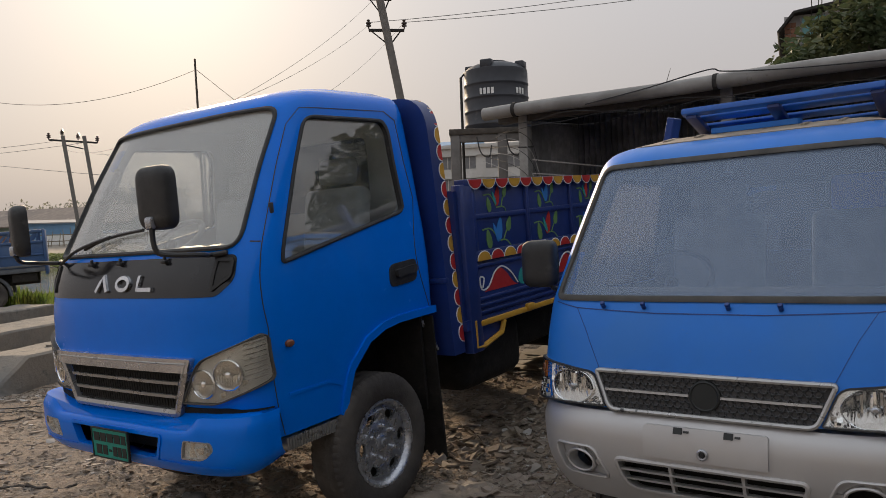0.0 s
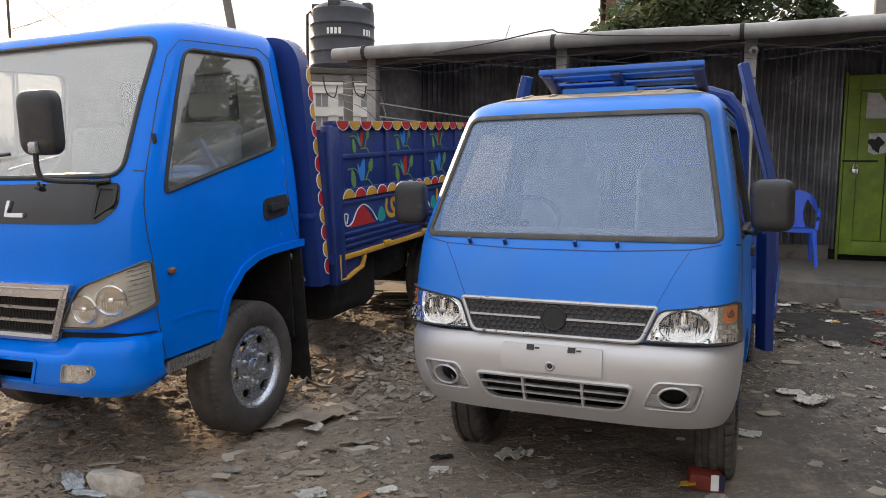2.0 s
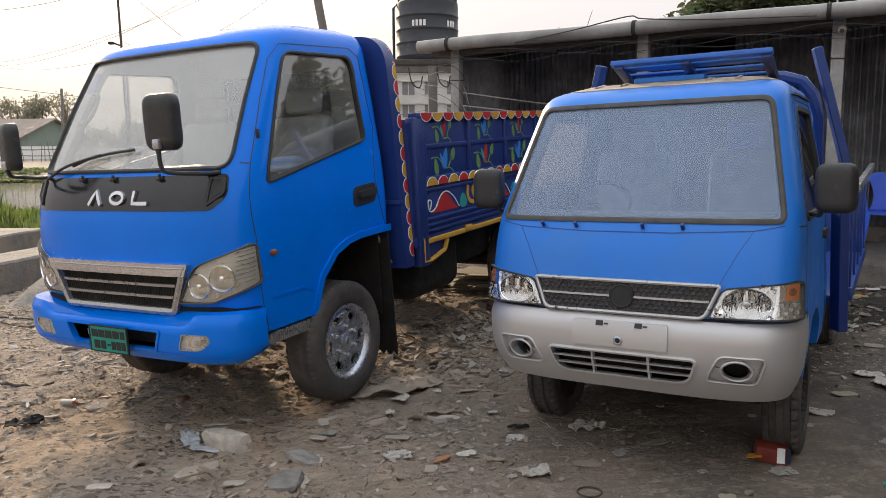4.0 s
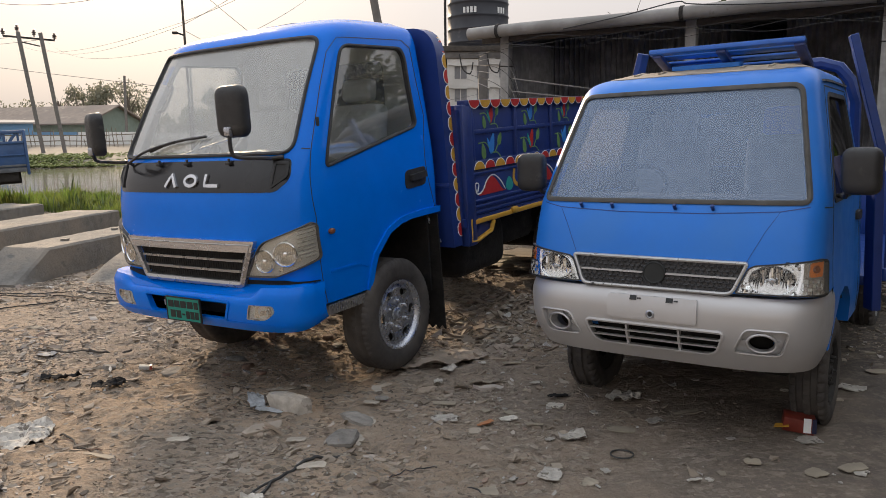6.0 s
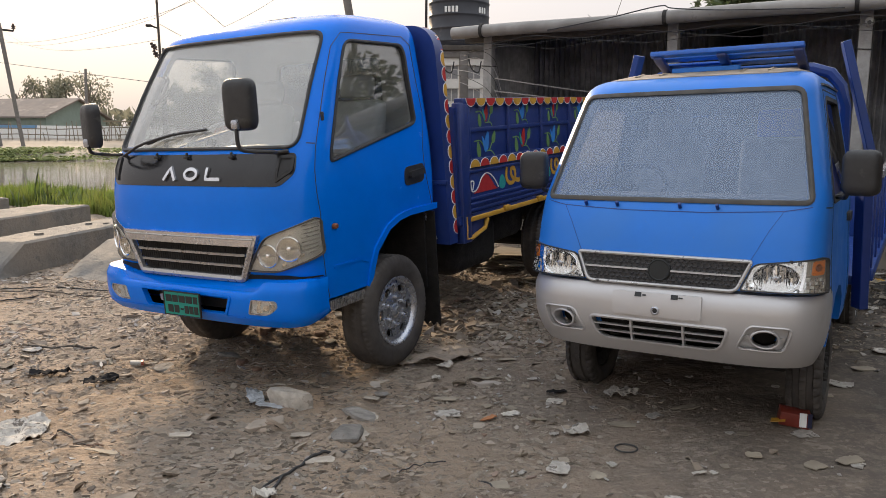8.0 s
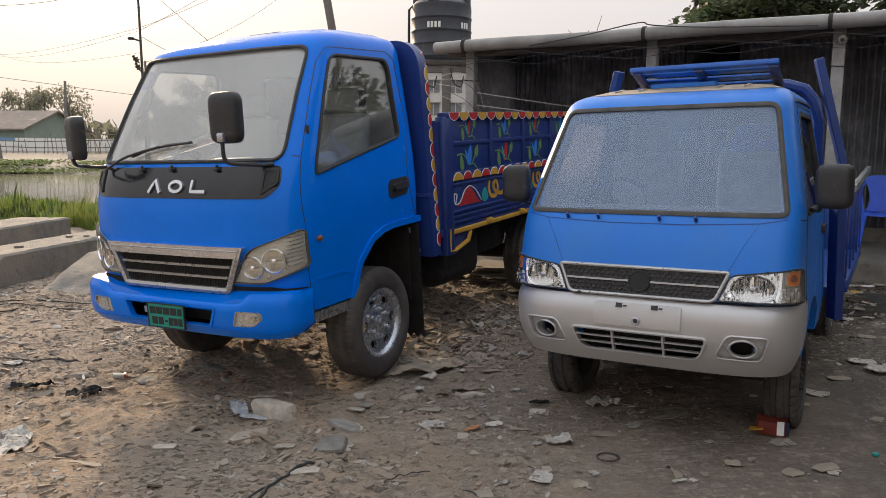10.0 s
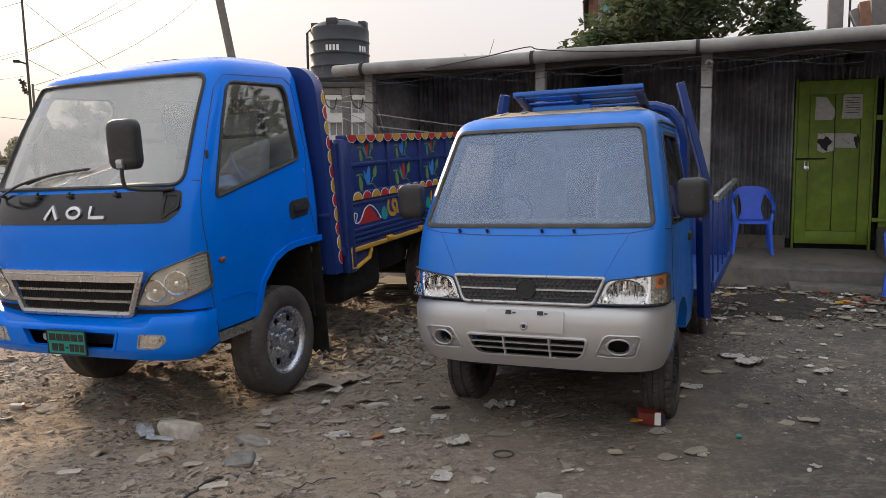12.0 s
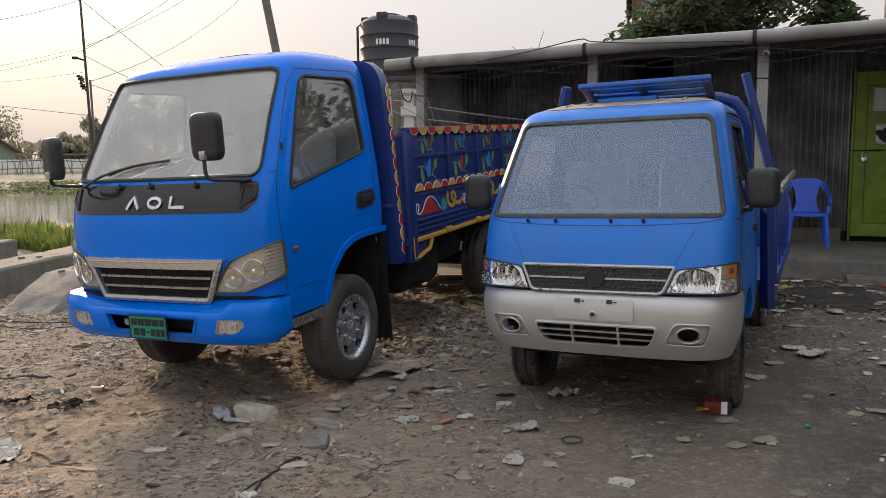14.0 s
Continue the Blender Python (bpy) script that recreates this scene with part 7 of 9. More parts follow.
ramp(-7.38, 6.0, 0.90, 6.7, 0.32, 0.0, "long low concrete wall with a flat top", turn=-8.7)
ramp(-10.15, 8.07, 0.95, 7.2, 0.24, 0.0, "short low concrete slab by the grass", turn=-8.7)

# hoses lying before the ramps
for k, pts in enumerate(([(-8.2, 6.55), (-6.4, 6.7), (-5.0, 6.75), (-3.6, 6.6), (-2.6, 6.5)], [(-8.0, 6.2), (-6.0, 6.45), (-4.6, 6.6), (-3.4, 6.35), (-2.4, 6.3)], [(-4.9, 5.6), (-4.4, 6.1), (-3.9, 6.3)])):
    h = tagged(part("hose", tube([(x, y, surface_z(x, y) + 0.008) for x, y in [p[:2] for p in spline([(*q, 0) for q in pts], 10)]], 0.006, 6), (WIRE, WOODDARK)[k % 2]), "thin dark hose lying on the dirt", "hose", "hoses")


# ---- grass on the bank, weed on the water ----
def blades(name, spots, hmin, hmax, material, label, category, lean=0.35, width=0.012):
    vs, fs = [], []
    for x, y, z in spots:
        h, a, l_ = random.uniform(hmin, hmax) * max(0.35, 1.0 + 1.3 * noise.noise(Vector((x * 1.6, y * 1.6, 9)))) * (1.5 if random.random() < 0.06 else 1.0), random.uniform(0, 6.283), random.uniform(0.05, lean)
        w = width * random.uniform(0.7, 1.5)
        dx, dy = math.cos(a), math.sin(a)
        lx, ly = math.cos(a + 1.57) * l_ * h, math.sin(a + 1.57) * l_ * h
        i = len(vs)
        vs += [(x - dx * w, y - dy * w, z), (x + dx * w, y + dy * w, z), (x + dx * w * 0.7 + lx * 0.4, y + dy * w * 0.7 + ly * 0.4, z + h * 0.6), (x - dx * w * 0.7 + lx * 0.4, y - dy * w * 0.7 + ly * 0.4, z + h * 0.6), (x + lx, y + ly, z + h)]
        fs += [(i, i + 1, i + 2, i + 3), (i + 3, i + 2, i + 4)]
    me = bpy.data.meshes.new(name)
    me.from_pydata(vs, [], fs)
    return tagged(part(name, me, material), label, category, kind="stuff")


spots = []
while len(spots) < 42000:
    x, y = random.uniform(-22, 1.0), random.uniform(11.5, 32)
    g = (x + 6.4) * 0.623 + (y - 14.0) * 0.783
    s_ = (x + 8.0) * -0.40 + (y - 15.5) * 0.917
    v = (x - 0.556) * 0.544 + (y - 8.717) * 0.839
    tuft = noise.noise(Vector((x * 0.9, y * 0.9, 0)))
    if 0.5 * tuft < g and s_ < 8.4 + 1.2 * tuft and random.random() < 1.1 - s_ / 14 + 0.5 * tuft and v < 3.5 and not (-14.5 < x < -9.6 and y < 17.6):
        spots.append((x, y, surface_z(x, y) - 0.02))
blades("grass", spots, 0.1, 0.3, GRASSM, "lush green marsh grass along the pond bank", "grass", lean=0.55)
tall = [(x + random.gauss(0, 0.12), y + random.gauss(0, 0.12), z) for x, y, z in spots if noise.noise(Vector((x * 0.55, y * 0.55, 3))) > 0.05 and random.random() < 0.16]
blades("reeds", tall, 0.16, 0.34, REEDM, "taller dark reeds and broad-leaved stalks in the bank grass", "reeds", lean=0.5, width=0.02)
weed_v, weed_f = [], []
BANK = pose(-28.0, 58.8, 0.0, 0, 0, 24.6)
for _ in range(26000):
    d, a_ = random.uniform(-26, 22), random.uniform(-5.8, 1.2)
    lush = noise.noise(Vector((d * 0.22, a_ * 0.5, 4)))
    if random.random() > (1.0 if d < 2 else 0.35) * (0.75 + 1.2 * lush) * min(1.0, (2.2 - a_) / 3):
        continue
    z = max(-0.3, 0.2 + (a_ + 2.0) * (0.2 if a_ < -2 else 0.0714)) + random.uniform(0, 0.16)
    p = BANK @ Vector((d, a_, z))
    a, r = random.uniform(0, 6.28), random.uniform(0.06, 0.2)
    i = len(weed_v)
    for k in range(4):
        weed_v.append((p.x + r * math.cos(a + k * 1.57), p.y + r * math.sin(a + k * 1.57), p.z + (0.09 if k % 2 else 0.0)))
    weed_f.append((i, i + 1, i + 2, i + 3))
me = bpy.data.meshes.new("water_weed")
me.from_pydata(weed_v, [], weed_f)
tagged(part("water_weed", me, WEED), "mats of floating green weed by the far bank", "weed", kind="stuff")


# ---- the parked truck by the pond ----
def far_truck():
    t = thing("parked_truck", pose(-11.08, 16.83, ground_z(-11.08, 16.83) - 0.02, 0, -3.0, 29.0) @ Matrix.Scale(0.86, 4), "faded blue open truck parked on the pond bank", "truck")
    # x runs to its tail, y across
    part("bed_floor", bx(-4.6, 1.42, -0.1, 1.9, 0.96, 1.08, 0.01), BEDGREY, t)
    for y in (-0.1, 1.85):
        sd_ = part("bed_side", bx(-4.6, 1.36, y, y + 0.05, 1.08, 1.74, 0.01), BEDBLUE, t, "faded blue bed side with a lattice rail")
        for z, h_, m_ in ((1.0, 0.05, BEDGREY), (1.13, 0.03, BEDGREY), (1.42, 0.022, BEDBLUE), (1.76, 0.035, BEDBLUE), (2.05, 0.04, BEDBLUE)):
            part("rail", bx(-4.6, 1.36, y - 0.035, y + 0.065, z - h_, z + h_, 0.012), m_, sd_)
        for k in range(17):
            x = -4.5 + k * 0.345
            part("lattice_bar", bar((x, y + 0.02, 1.78), (x + 0.2, y + 0.02, 2.03), 0.03, 0.07), BEDBLUE, sd_)
            part("stake", bx(x + 0.2, x + 0.25, y, y + 0.04, 1.76, 2.05, 0.008), BEDBLUE, sd_)
    part("tail_gate", bx(1.36, 1.44, -0.13, 1.95, 0.86, 2.1, 0.035), BEDBLUE, t)
    part("chassis", bx(-4.6, 1.2, 0.35, 1.4, 0.62, 0.94, 0.01), DARKSTEEL, t)
    part("tail_beam", bx(0.55, 1.15, -0.02, 1.8, 0.7, 0.94, 0.02), DARKSTEEL, t)
    for x, y in ((0.0, 0.02), (0.0, 1.75), (-3.9, 0.02), (-3.9, 1.75)):
        m = pose(x, y, 0.41, 90, 0, 0)
        w_ = part("wheel", lathe([(0.0, -0.02), (0.1, -0.02), (0.12, 0.03), (0.19, 0.04), (0.22, 0.1), (0.235, 0.12), (0.235, -0.1), (0.1, -0.1), (0.0, -0.1)], 28, m), DARKSTEEL, t)
        part("tyre", lathe([(0.23, -0.13), (0.35, -0.14), (0.41, -0.09), (0.41, 0.09), (0.35, 0.14), (0.23, 0.13)], 36, m, closed=True), RUBBER, w_)
        part("hub", lathe([(0.06, 0.0), (0.06, 0.05), (0.04, 0.07), (0.0, 0.07)], 16, m), DARKSTEEL, w_)
        part("mudguard", tube([(x + 0.49 * math.cos(a), y, 0.41 + 0.49 * math.sin(a)) for a in np.linspace(-0.1, 2.2, 14)], 0.05, 6), BEDGREY, t)


far_truck()


# ---- poles and wires ----
def wire(a, b, sag, r=0.012, n=24):
    a, b = Vector(a), Vector(b)
    pts = [a.lerp(b, k / n) - Vector((0, 0, sag * 4 * (k / n) * (1 - k / n))) for k in range(n + 1)]
    return tagged(part("overhead_wire", tube(pts, r, 4), WIRE), "thin black overhead wire against the sky", "wire", "overhead wires")


def insulator(m, s, parent):
    return part("insulator", lathe([(0.02 * s, 0), (0.02 * s, 0.06 * s), (0.07 * s, 0.07 * s), (0.07 * s, 0.1 * s), (0.035 * s, 0.12 * s), (0.075 * s, 0.14 * s), (0.075 * s, 0.17 * s), (0.03 * s, 0.2 * s), (0.05 * s, 0.24 * s), (0, 0.27 * s)], 12, m), INSUL, parent)


p1 = thing("utility_pole", pose(-1.34, 25.85, 0.1), "leaning concrete utility pole with two cross-arms", "pole", "utility poles")
top1 = Vector((-1.645, -0.16, 9.3))
part("shaft", bar((0, 0, -0.3), top1, 0.3, 0.26, 0.02), POLEC, p1)
for f, L in ((0.872, 1.2), (0.985, 0.78)):
    c = top1 * f
    a, b = c + Vector((-L * 0.5, 0.0, 0.04)), c + Vector((L * 0.5, 0, -0.02))
    arm = part("cross_arm", bar(a, b, 0.09, 0.09), DARKSTEEL, p1)
    part("brace", bar(c + Vector((L * 0.42, 0, 0)), c + Vector((0.1, 0, -0.5)), 0.04, 0.04), DARKSTEEL, p1)
    part("brace", bar(c + Vector((-L * 0.42, 0, 0)), c + Vector((-0.04, 0, -0.4)), 0.04, 0.04), DARKSTEEL, p1)
    for q in (a, b):
        insulator(Matrix.Translation(q + Vector((0.0, 0, 0.04))), 1.25, p1)
A1 = Vector((-1.34, 25.85, 0.1)) + top1 * 0.872
wire(A1 + Vector((0.6, 0, 0.25)), (38, 34, 17.5), 1.5, 0.011)
wire(A1 + Vector((-0.6, 0, 0.3)), (31, 34, 17.0), 1.3, 0.011)

p2 = thing("thin_pole", pose(-5.0, 13.9, -0.05), "thin weathered pole carrying wires by the pond", "pole", "utility poles")
part("shaft", tube([(0.03, 0, 0), (0.0, 0, 2.4), (-0.05, 0, 4.85)], 0.034, 8, taper=0.018), WOODDARK, p2)
part("second_shaft", tube([(0.07, 0.02, 0), (0.04, 0.02, 3.2)], 0.02, 8), POLEC, p2)
part("bracket", bar((-0.02, 0, 3.55), (-0.16, 0, 3.6), 0.03, 0.03), DARKSTEEL, p2)
part("lamp", box(bmesh.new(), 0.1, 0.06, 0.05, pose(-0.2, 0, 3.6), 0.01), DARKSTEEL, p2)
insulator(pose(-0.05, -0.03, 3.15, 0, -40, 0), 0.7, p2)
insulator(pose(-0.03, -0.03, 3.0, 0, -30, 0), 0.7, p2)
P2 = Vector((-5.03, 13.9, 0))
wire(P2 + Vector((0, 0, 4.6)), (-14, 17, 6.0), 0.9, 0.005)
wire(P2 + Vector((0, 0, 4.6)), (-3.2, 15.0, 3.0), 0.02, 0.005)
for z, q, sag in ((3.75, (-34.0, 60.9, 9.5), 0.75), (3.7, (-32.6, 61.4, 9.5), 0.8), (3.3, (-31.6, 61.6, 9.5), 0.7), (2.5, (-60, 60, 11.4), 0.3)):
    wire(P2 + Vector((0, 0, z)), q, sag, 0.005)
for z, q, sag in ((3.75, A1 + Vector((-0.55, 0, 0.25)), 0.25), (3.7, A1 + Vector((-0.2, 0, 1.25)), 0.3), (3.1, A1 + Vector((0.55, 0, 0.2)), 0.55), (3.6, (-2.4, 17, 2.6), 0.15), (3.1, (-2.2, 17, 2.4), 0.1), (2.3, (1.2, 25.0, 3.0), 0.3)):
    wire(P2 + Vector((0, 0, z)), q, sag, 0.005)

for (x, y, nm) in ((-32.3, 61.2, 0), (-30.9, 61.9, 1)):
    pt = thing("utility_pole", pose(x, y, 0.4), "tall leaning concrete pole of a twin pole by the water", "pole", "utility poles")
    dx, dy = -1.02, -0.5
    part("shaft", bar((0.1, 0.05, -1.0), (dx, dy, 9.65), 0.32, 0.3, 0.03), POLEC, pt)
    if nm == 0:
        arm = part("cross_arm", bar((dx - 0.95, dy - 0.4, 9.3), (dx + 2.3, dy + 1.1, 9.1), 0.14, 0.14), DARKSTEEL, pt)
        part("cross_arm", bar((dx + 0.1, dy, 8.9), (dx + 1.35, dy + 0.6, 8.6), 0.09, 0.09), DARKSTEEL, pt)
        for q in ((dx - 0.95, dy - 0.4, 9.3), (dx - 0.05, dy, 9.6), (dx + 1.0, dy + 0.5, 9.3), (dx + 2.3, dy + 1.1, 9.1)):
            insulator(Matrix.Translation(q), 2.2, pt)
wire((-34.2, 60.7, 9.6), (-70, 40, 9.0), 1.6, 0.015)
wire((-31.4, 61.6, 9.6), (-70, 42, 9.0), 1.8, 0.015)
fp = thing("far_post", pose(-32.3, 77.7, 0.5), "lone dark post beyond the water", "pole", "utility poles")
part("shaft", rod((0, 0, 0), (0.2, 0, 7.5), 0.15, 0.12), POLEC, fp)


# ---- water tank on its stand ----
tank = thing("water_tank", pose(0.40, 10.95, 2.87), "ribbed black plastic water tank with white marks", "tank")
prof = [(0.44, 0.0), (0.455, 0.03)]
for k in range(4):
    z = 0.06 + k * 0.19
    prof += [(0.455, z), (0.463, z + 0.012), (0.463, z + 0.024), (0.455, z + 0.036), (0.455, z + 0.17)]
prof += [(0.45, 0.85), (0.40, 0.9), (0.3, 0.945), (0.17, 0.965), (0.17, 0.99), (0.0, 0.995)]
part("body", lathe(prof, 56), TANKBLACK, tank)
for a in (70, 160, 250, 340):
    part("lug", box(bmesh.new(), 0.13, 0.17, 0.13, pose(0, 0, 0.9, 0, 0, a) @ pose(0.375, 0, 0), 0.02), TANKBLACK, tank)
for a0, bars in ((-119, (0, 1, 2, 3)), (-52, (0, 1, 2))):
    for k in bars:
        a = radians(a0 + k * 7.0)
        m = pose(0.458 * math.cos(a), 0.458 * math.sin(a), 0.52, 0, 0, math.degrees(a) + 90)
        part("white_mark", box(bmesh.new(), 0.036, 0.006, 0.085, m, 0.002), WHITEP, tank, "white painted bar", False)
part("filler_pipe", tube([(-0.49, -0.05, -0.9), (-0.5, -0.05, 0.4), (-0.5, -0.05, 0.78), (-0.45, -0.03, 0.84), (-0.4, 0, 0.85)], 0.02, 8), BLACKPL, tank)
stand = thing("tank_stand", pose(0.40, 10.95, 0.0), "concrete post stand holding up the water tank", "stand")
part("deck", bx(-0.68, 0.72, -0.5, 0.5, 2.79, 2.87, 0.01), WOODDARK, stand)
for x, y in ((-0.6, -0.42), (0.05, -0.42), (0.62, -0.42), (-0.6, 0.42), (0.62, 0.42)):
    part("post", bx(x - 0.065, x + 0.065, y - 0.065, y + 0.065, 0.0, 2.79, 0.01), POLEC, stand)
part("beam", bx(-0.66, 0.7, -0.47, -0.37, 2.69, 2.79, 0.006), POLEC, stand)
for k, (x0, z0) in enumerate(((-0.3, 2.75), (0.1, 2.76), (0.35, 2.72))):
    part("loose_wire", tube([(x0, -0.52, z0), (x0 + 0.05, -0.53, z0 - 0.22), (x0 + 0.16, -0.52, z0 - 0.28), (x0 + 0.2, -0.5, z0 - 0.12)], 0.01, 5, smooth=4), WIRE, stand)

# ropes, cables and rags about the porch
def hut_pt(a, b, z):
    return HUT @ Vector((a, b, z))


def line_thing(name, pts, r, material, label, category, group=""):
    return tagged(part(name, tube([hut_pt(*p) for p in pts], r, 5, smooth=6), material), label, category, group)


for z0, z1 in ((2.28, 1.98), (2.12, 1.9)):
    line_thing("clothes_line", [(0.05, 0.25, z0), (1.0, 0.7, z0 * 0.6 + z1 * 0.4 - 0.03), (2.2, 1.6, z1)], 0.008, ROPE, "pale rope strung across the porch", "rope", "ropes")
for k in range(3):
    pts = [(-0.4 + 0.25 * j, -0.12 + 0.05 * math.sin(j + k), 2.72 - 0.05 * k - 0.05 * math.sin(j * 0.7 + k * 2) ** 2) for j in range(0, 34)]
    line_thing("eave_cable", pts, 0.003, WIRE, "loose cable hanging along the eave", "cable", "cables")
line_thing("eave_cable", [(0.9, -0.1, 2.78), (1.6, -0.12, 2.86), (2.2, -0.13, 2.95), (2.35, -0.1, 2.92), (2.9, -0.12, 2.86), (4.0, -0.12, 2.80)], 0.007, WIRE, "thick black cable looped over the pipe", "cable", "cables")
for k in range(6):
    a = 0.0 + 0.02 * k
    line_thing("wire_tangle", [(-0.35 - 0.1 * k, 0.1 + 0.1 * k, 2.55 - 0.04 * k), (-0.1, 0.05, 2.62 - 0.1 * k), (0.1, 0.12, 2.5 - 0.12 * k), (0.15 + 0.03 * k, 0.2, 2.25 - 0.18 * k)], 0.0032, (WIRE, ROPE)[k % 2], "tangle of thin wires at the corner post", "wire", "wire tangle")
rag = bmesh.new()
panel(rounded([(-0.18, -0.12), (0.2, -0.1), (0.22, 0.1), (-0.16, 0.12)], 0.04), lambda a, b, d: hut_pt(2.25 + a, 1.5 + 0.04 * math.sin(a * 30 + b * 9), 1.9 + b + 0.02 * math.sin(a * 17)) + Vector((0, d, 0)), 0.003, -0.003, 0.03, rag)
tagged(part("blue_rag", rag, LBLUE), "blue cloth hung at the end of the ropes", "cloth")
for a, h in ((1.65, 0.3), (2.0, 0.32)):
    g = thing("hanging_strip", HUT @ pose(a, WALL - 0.05, 2.05), "pale strip hung on the iron wall", "strip", "hanging strips")
    part("strip", bx(-0.025, 0.025, -0.01, 0.02, 0, h, 0.004), PAPER, g)
# unfinished columns and stacked slabs beyond the roof
sp = thing("roof_column", HUT @ pose(5.77, 4.25, 2.9), "short unfinished concrete column with bare rebar above the roof", "column", "roof columns")
part("shaft", bx(-0.105, 0.105, -0.1, 0.1, 0, 1.14, 0.01), POLEC, sp)
for x in (-0.06, -0.02, 0.03, 0.07):
    part("rebar", rod((x, 0, 1.1), (x + 0.01, 0, 1.75), 0.008, seg=6), WIRE, sp)
sp = thing("roof_column", HUT @ pose(6.36, 4.35, 2.9), "grey concrete column rising behind the slabs", "column", "roof columns")
part("shaft", bx(-0.11, 0.11, -0.1, 0.1, 0, 2.2, 0.01), POLEC, sp)
br = thing("pipe_bracket", HUT @ pose(5.96, 4.2, 2.9), "thin black angled pipe standing above the roof", "bracket")
part("pipe", tube([(0, 0, 0), (0, 0, 1.1), (0.01, 0, 1.12), (0.3, 0.05, 1.14)], 0.018, 6), WIRE, br)
for k, (a, lean, m_) in enumerate(((6.2, -6, BRICK), (6.3, -22, POLEC), (6.45, -24, POLEC))):
    sl = thing("leaning_slab", HUT @ pose(a, 3.95 + 0.06 * k, 3.06, 0, lean, 0), "broken brick slab leaning on the roof" if m_ is BRICK else "rough grey slab leaning beside the column", "slab", "leaning slabs")
    part("slab", bx(-0.07, 0.07, -0.12, 0.12, 0, 0.85 - 0.03 * k, 0.015), m_, sl)
tw = thing("bare_twig", HUT @ pose(0.95, 2.2, 2.98), "bare twigs sticking up beyond the roof", "twig")
for p in ([(0, 0, 0), (0.02, 0, 0.25), (0.1, 0, 0.5)], [(0, 0, 0), (-0.2, 0, 0.15), (-0.4, 0, 0.32)], [(0.02, 0, 0.05), (-0.06, 0, 0.2), (-0.1, 0, 0.3)], [(0.02, 0, 0.1), (0.12, 0, 0.2), (0.16, 0, 0.3)]):
    part("twig", tube(p, 0.008, 5, smooth=3, taper=0.003), BARK, tw)


# ---- trees ----
def leaves(centres, count, size, spread):
    """Folded broad leaves about the centres; returns vertices and faces."""
    vs, fs = [], []
    for _ in range(count):
        c, r = random.choice(centres)
        d = Vector((random.gauss(0, 1), random.gauss(0, 1), random.gauss(0, 1)))
        d.normalize()
        p = c + d * r * (random.random() ** 0.45) * spread
        s = size * random.uniform(0.6, 1.35)
        q = Euler((random.uniform(-0.9, 0.9), random.uniform(-0.9, 0.9), random.uniform(0, 6.28))).to_matrix()
        i = len(vs)
        for a, b, z in ((0, 0, 0), (0.28, 0.35, 0.05), (0.22, 0.75, -0.02), (0, 1.05, -0.14), (-0.22, 0.75, -0.02), (-0.28, 0.35, 0.05), (0, 0.5, -0.05)):
            vs.append(p + q @ Vector((a * s, b * s, z * s)))
        fs += [(i, i + 1, i + 6), (i + 1, i + 2, i + 6), (i + 2, i + 3, i + 6), (i + 3, i + 4, i + 6), (i + 4, i + 5, i + 6), (i + 5, i, i + 6)]
    return vs, fs


def tree(x, y, z0, trunk_h, clumps, count, size, label, leaf_mat=None, name="tree"):
    t = thing(name, pose(x, y, z0), label, "tree", "trees")
    part("trunk", tube([(0, 0, -0.2), (0.1, 0.05, trunk_h * 0.5), (0.0, 0.0, trunk_h)], 0.16 * max(1, trunk_h / 4), 10, smooth=4, taper=0.1), BARK, t)
    cs = []
    for k, (c, r) in enumerate(clumps):
        c = Vector(c)
        part("limb", tube([(0, 0, trunk_h * 0.8), (c.x * 0.4, c.y * 0.4, trunk_h * 0.6 + c.z * 0.4), tuple(c)], 0.06, 6, smooth=3, taper=0.015), BARK, t)
        cs.append((c, r))
    vs, fs = leaves(cs, count, size, 1.0)
    me = bpy.data.meshes.new("crown")
    me.from_pydata(vs, [], fs)
    cr = part("crown", me, leaf_mat or LEAF, t)
    cr["kind"] = "stuff"
    return t


big = []
for k in range(30):
    a = random.uniform(0, 6.28)
    dx, r_ = random.uniform(-1.7, 2.3), random.uniform(0.4, 0.7)
    big.append(((dx, random.uniform(-1.0, 1.2), min(3.4 + random.uniform(0.2, 2.6) * (1 - 0.25 * abs(math.sin(a))), max(3.2, 3.45 + (dx + 2.16) * 1.0 - r_ * 0.6) if dx < -0.1 else 9.0)), r_))
for dx, dz in ((-2.1, 3.3), (-1.9, 3.6), (-1.5, 3.95), (-1.75, 3.4), (2.7, 4.2), (2.3, 4.6)):
    big.append(((dx, -0.3, dz), 0.32))
tree(7.3, 13.6, 0.1, 3.2, big, 13000, 0.155, "broad-leaved tree rising behind the hut roof")
for k, (x, y, h) in enumerate(((12.2, 8.6, 3.6), (16.5, 1.5, 4.6), (15.0, -4.5, 4.0))):
    cl = [((random.uniform(-2, 2), random.uniform(-2, 2), h + random.uniform(-0.4, 2.6)), random.uniform(0.7, 1.1)) for _ in range(14)]
    tree(x, y, 0.1, h, cl, 2600, 0.3, "broad-leaved tree at the edge of the yard")


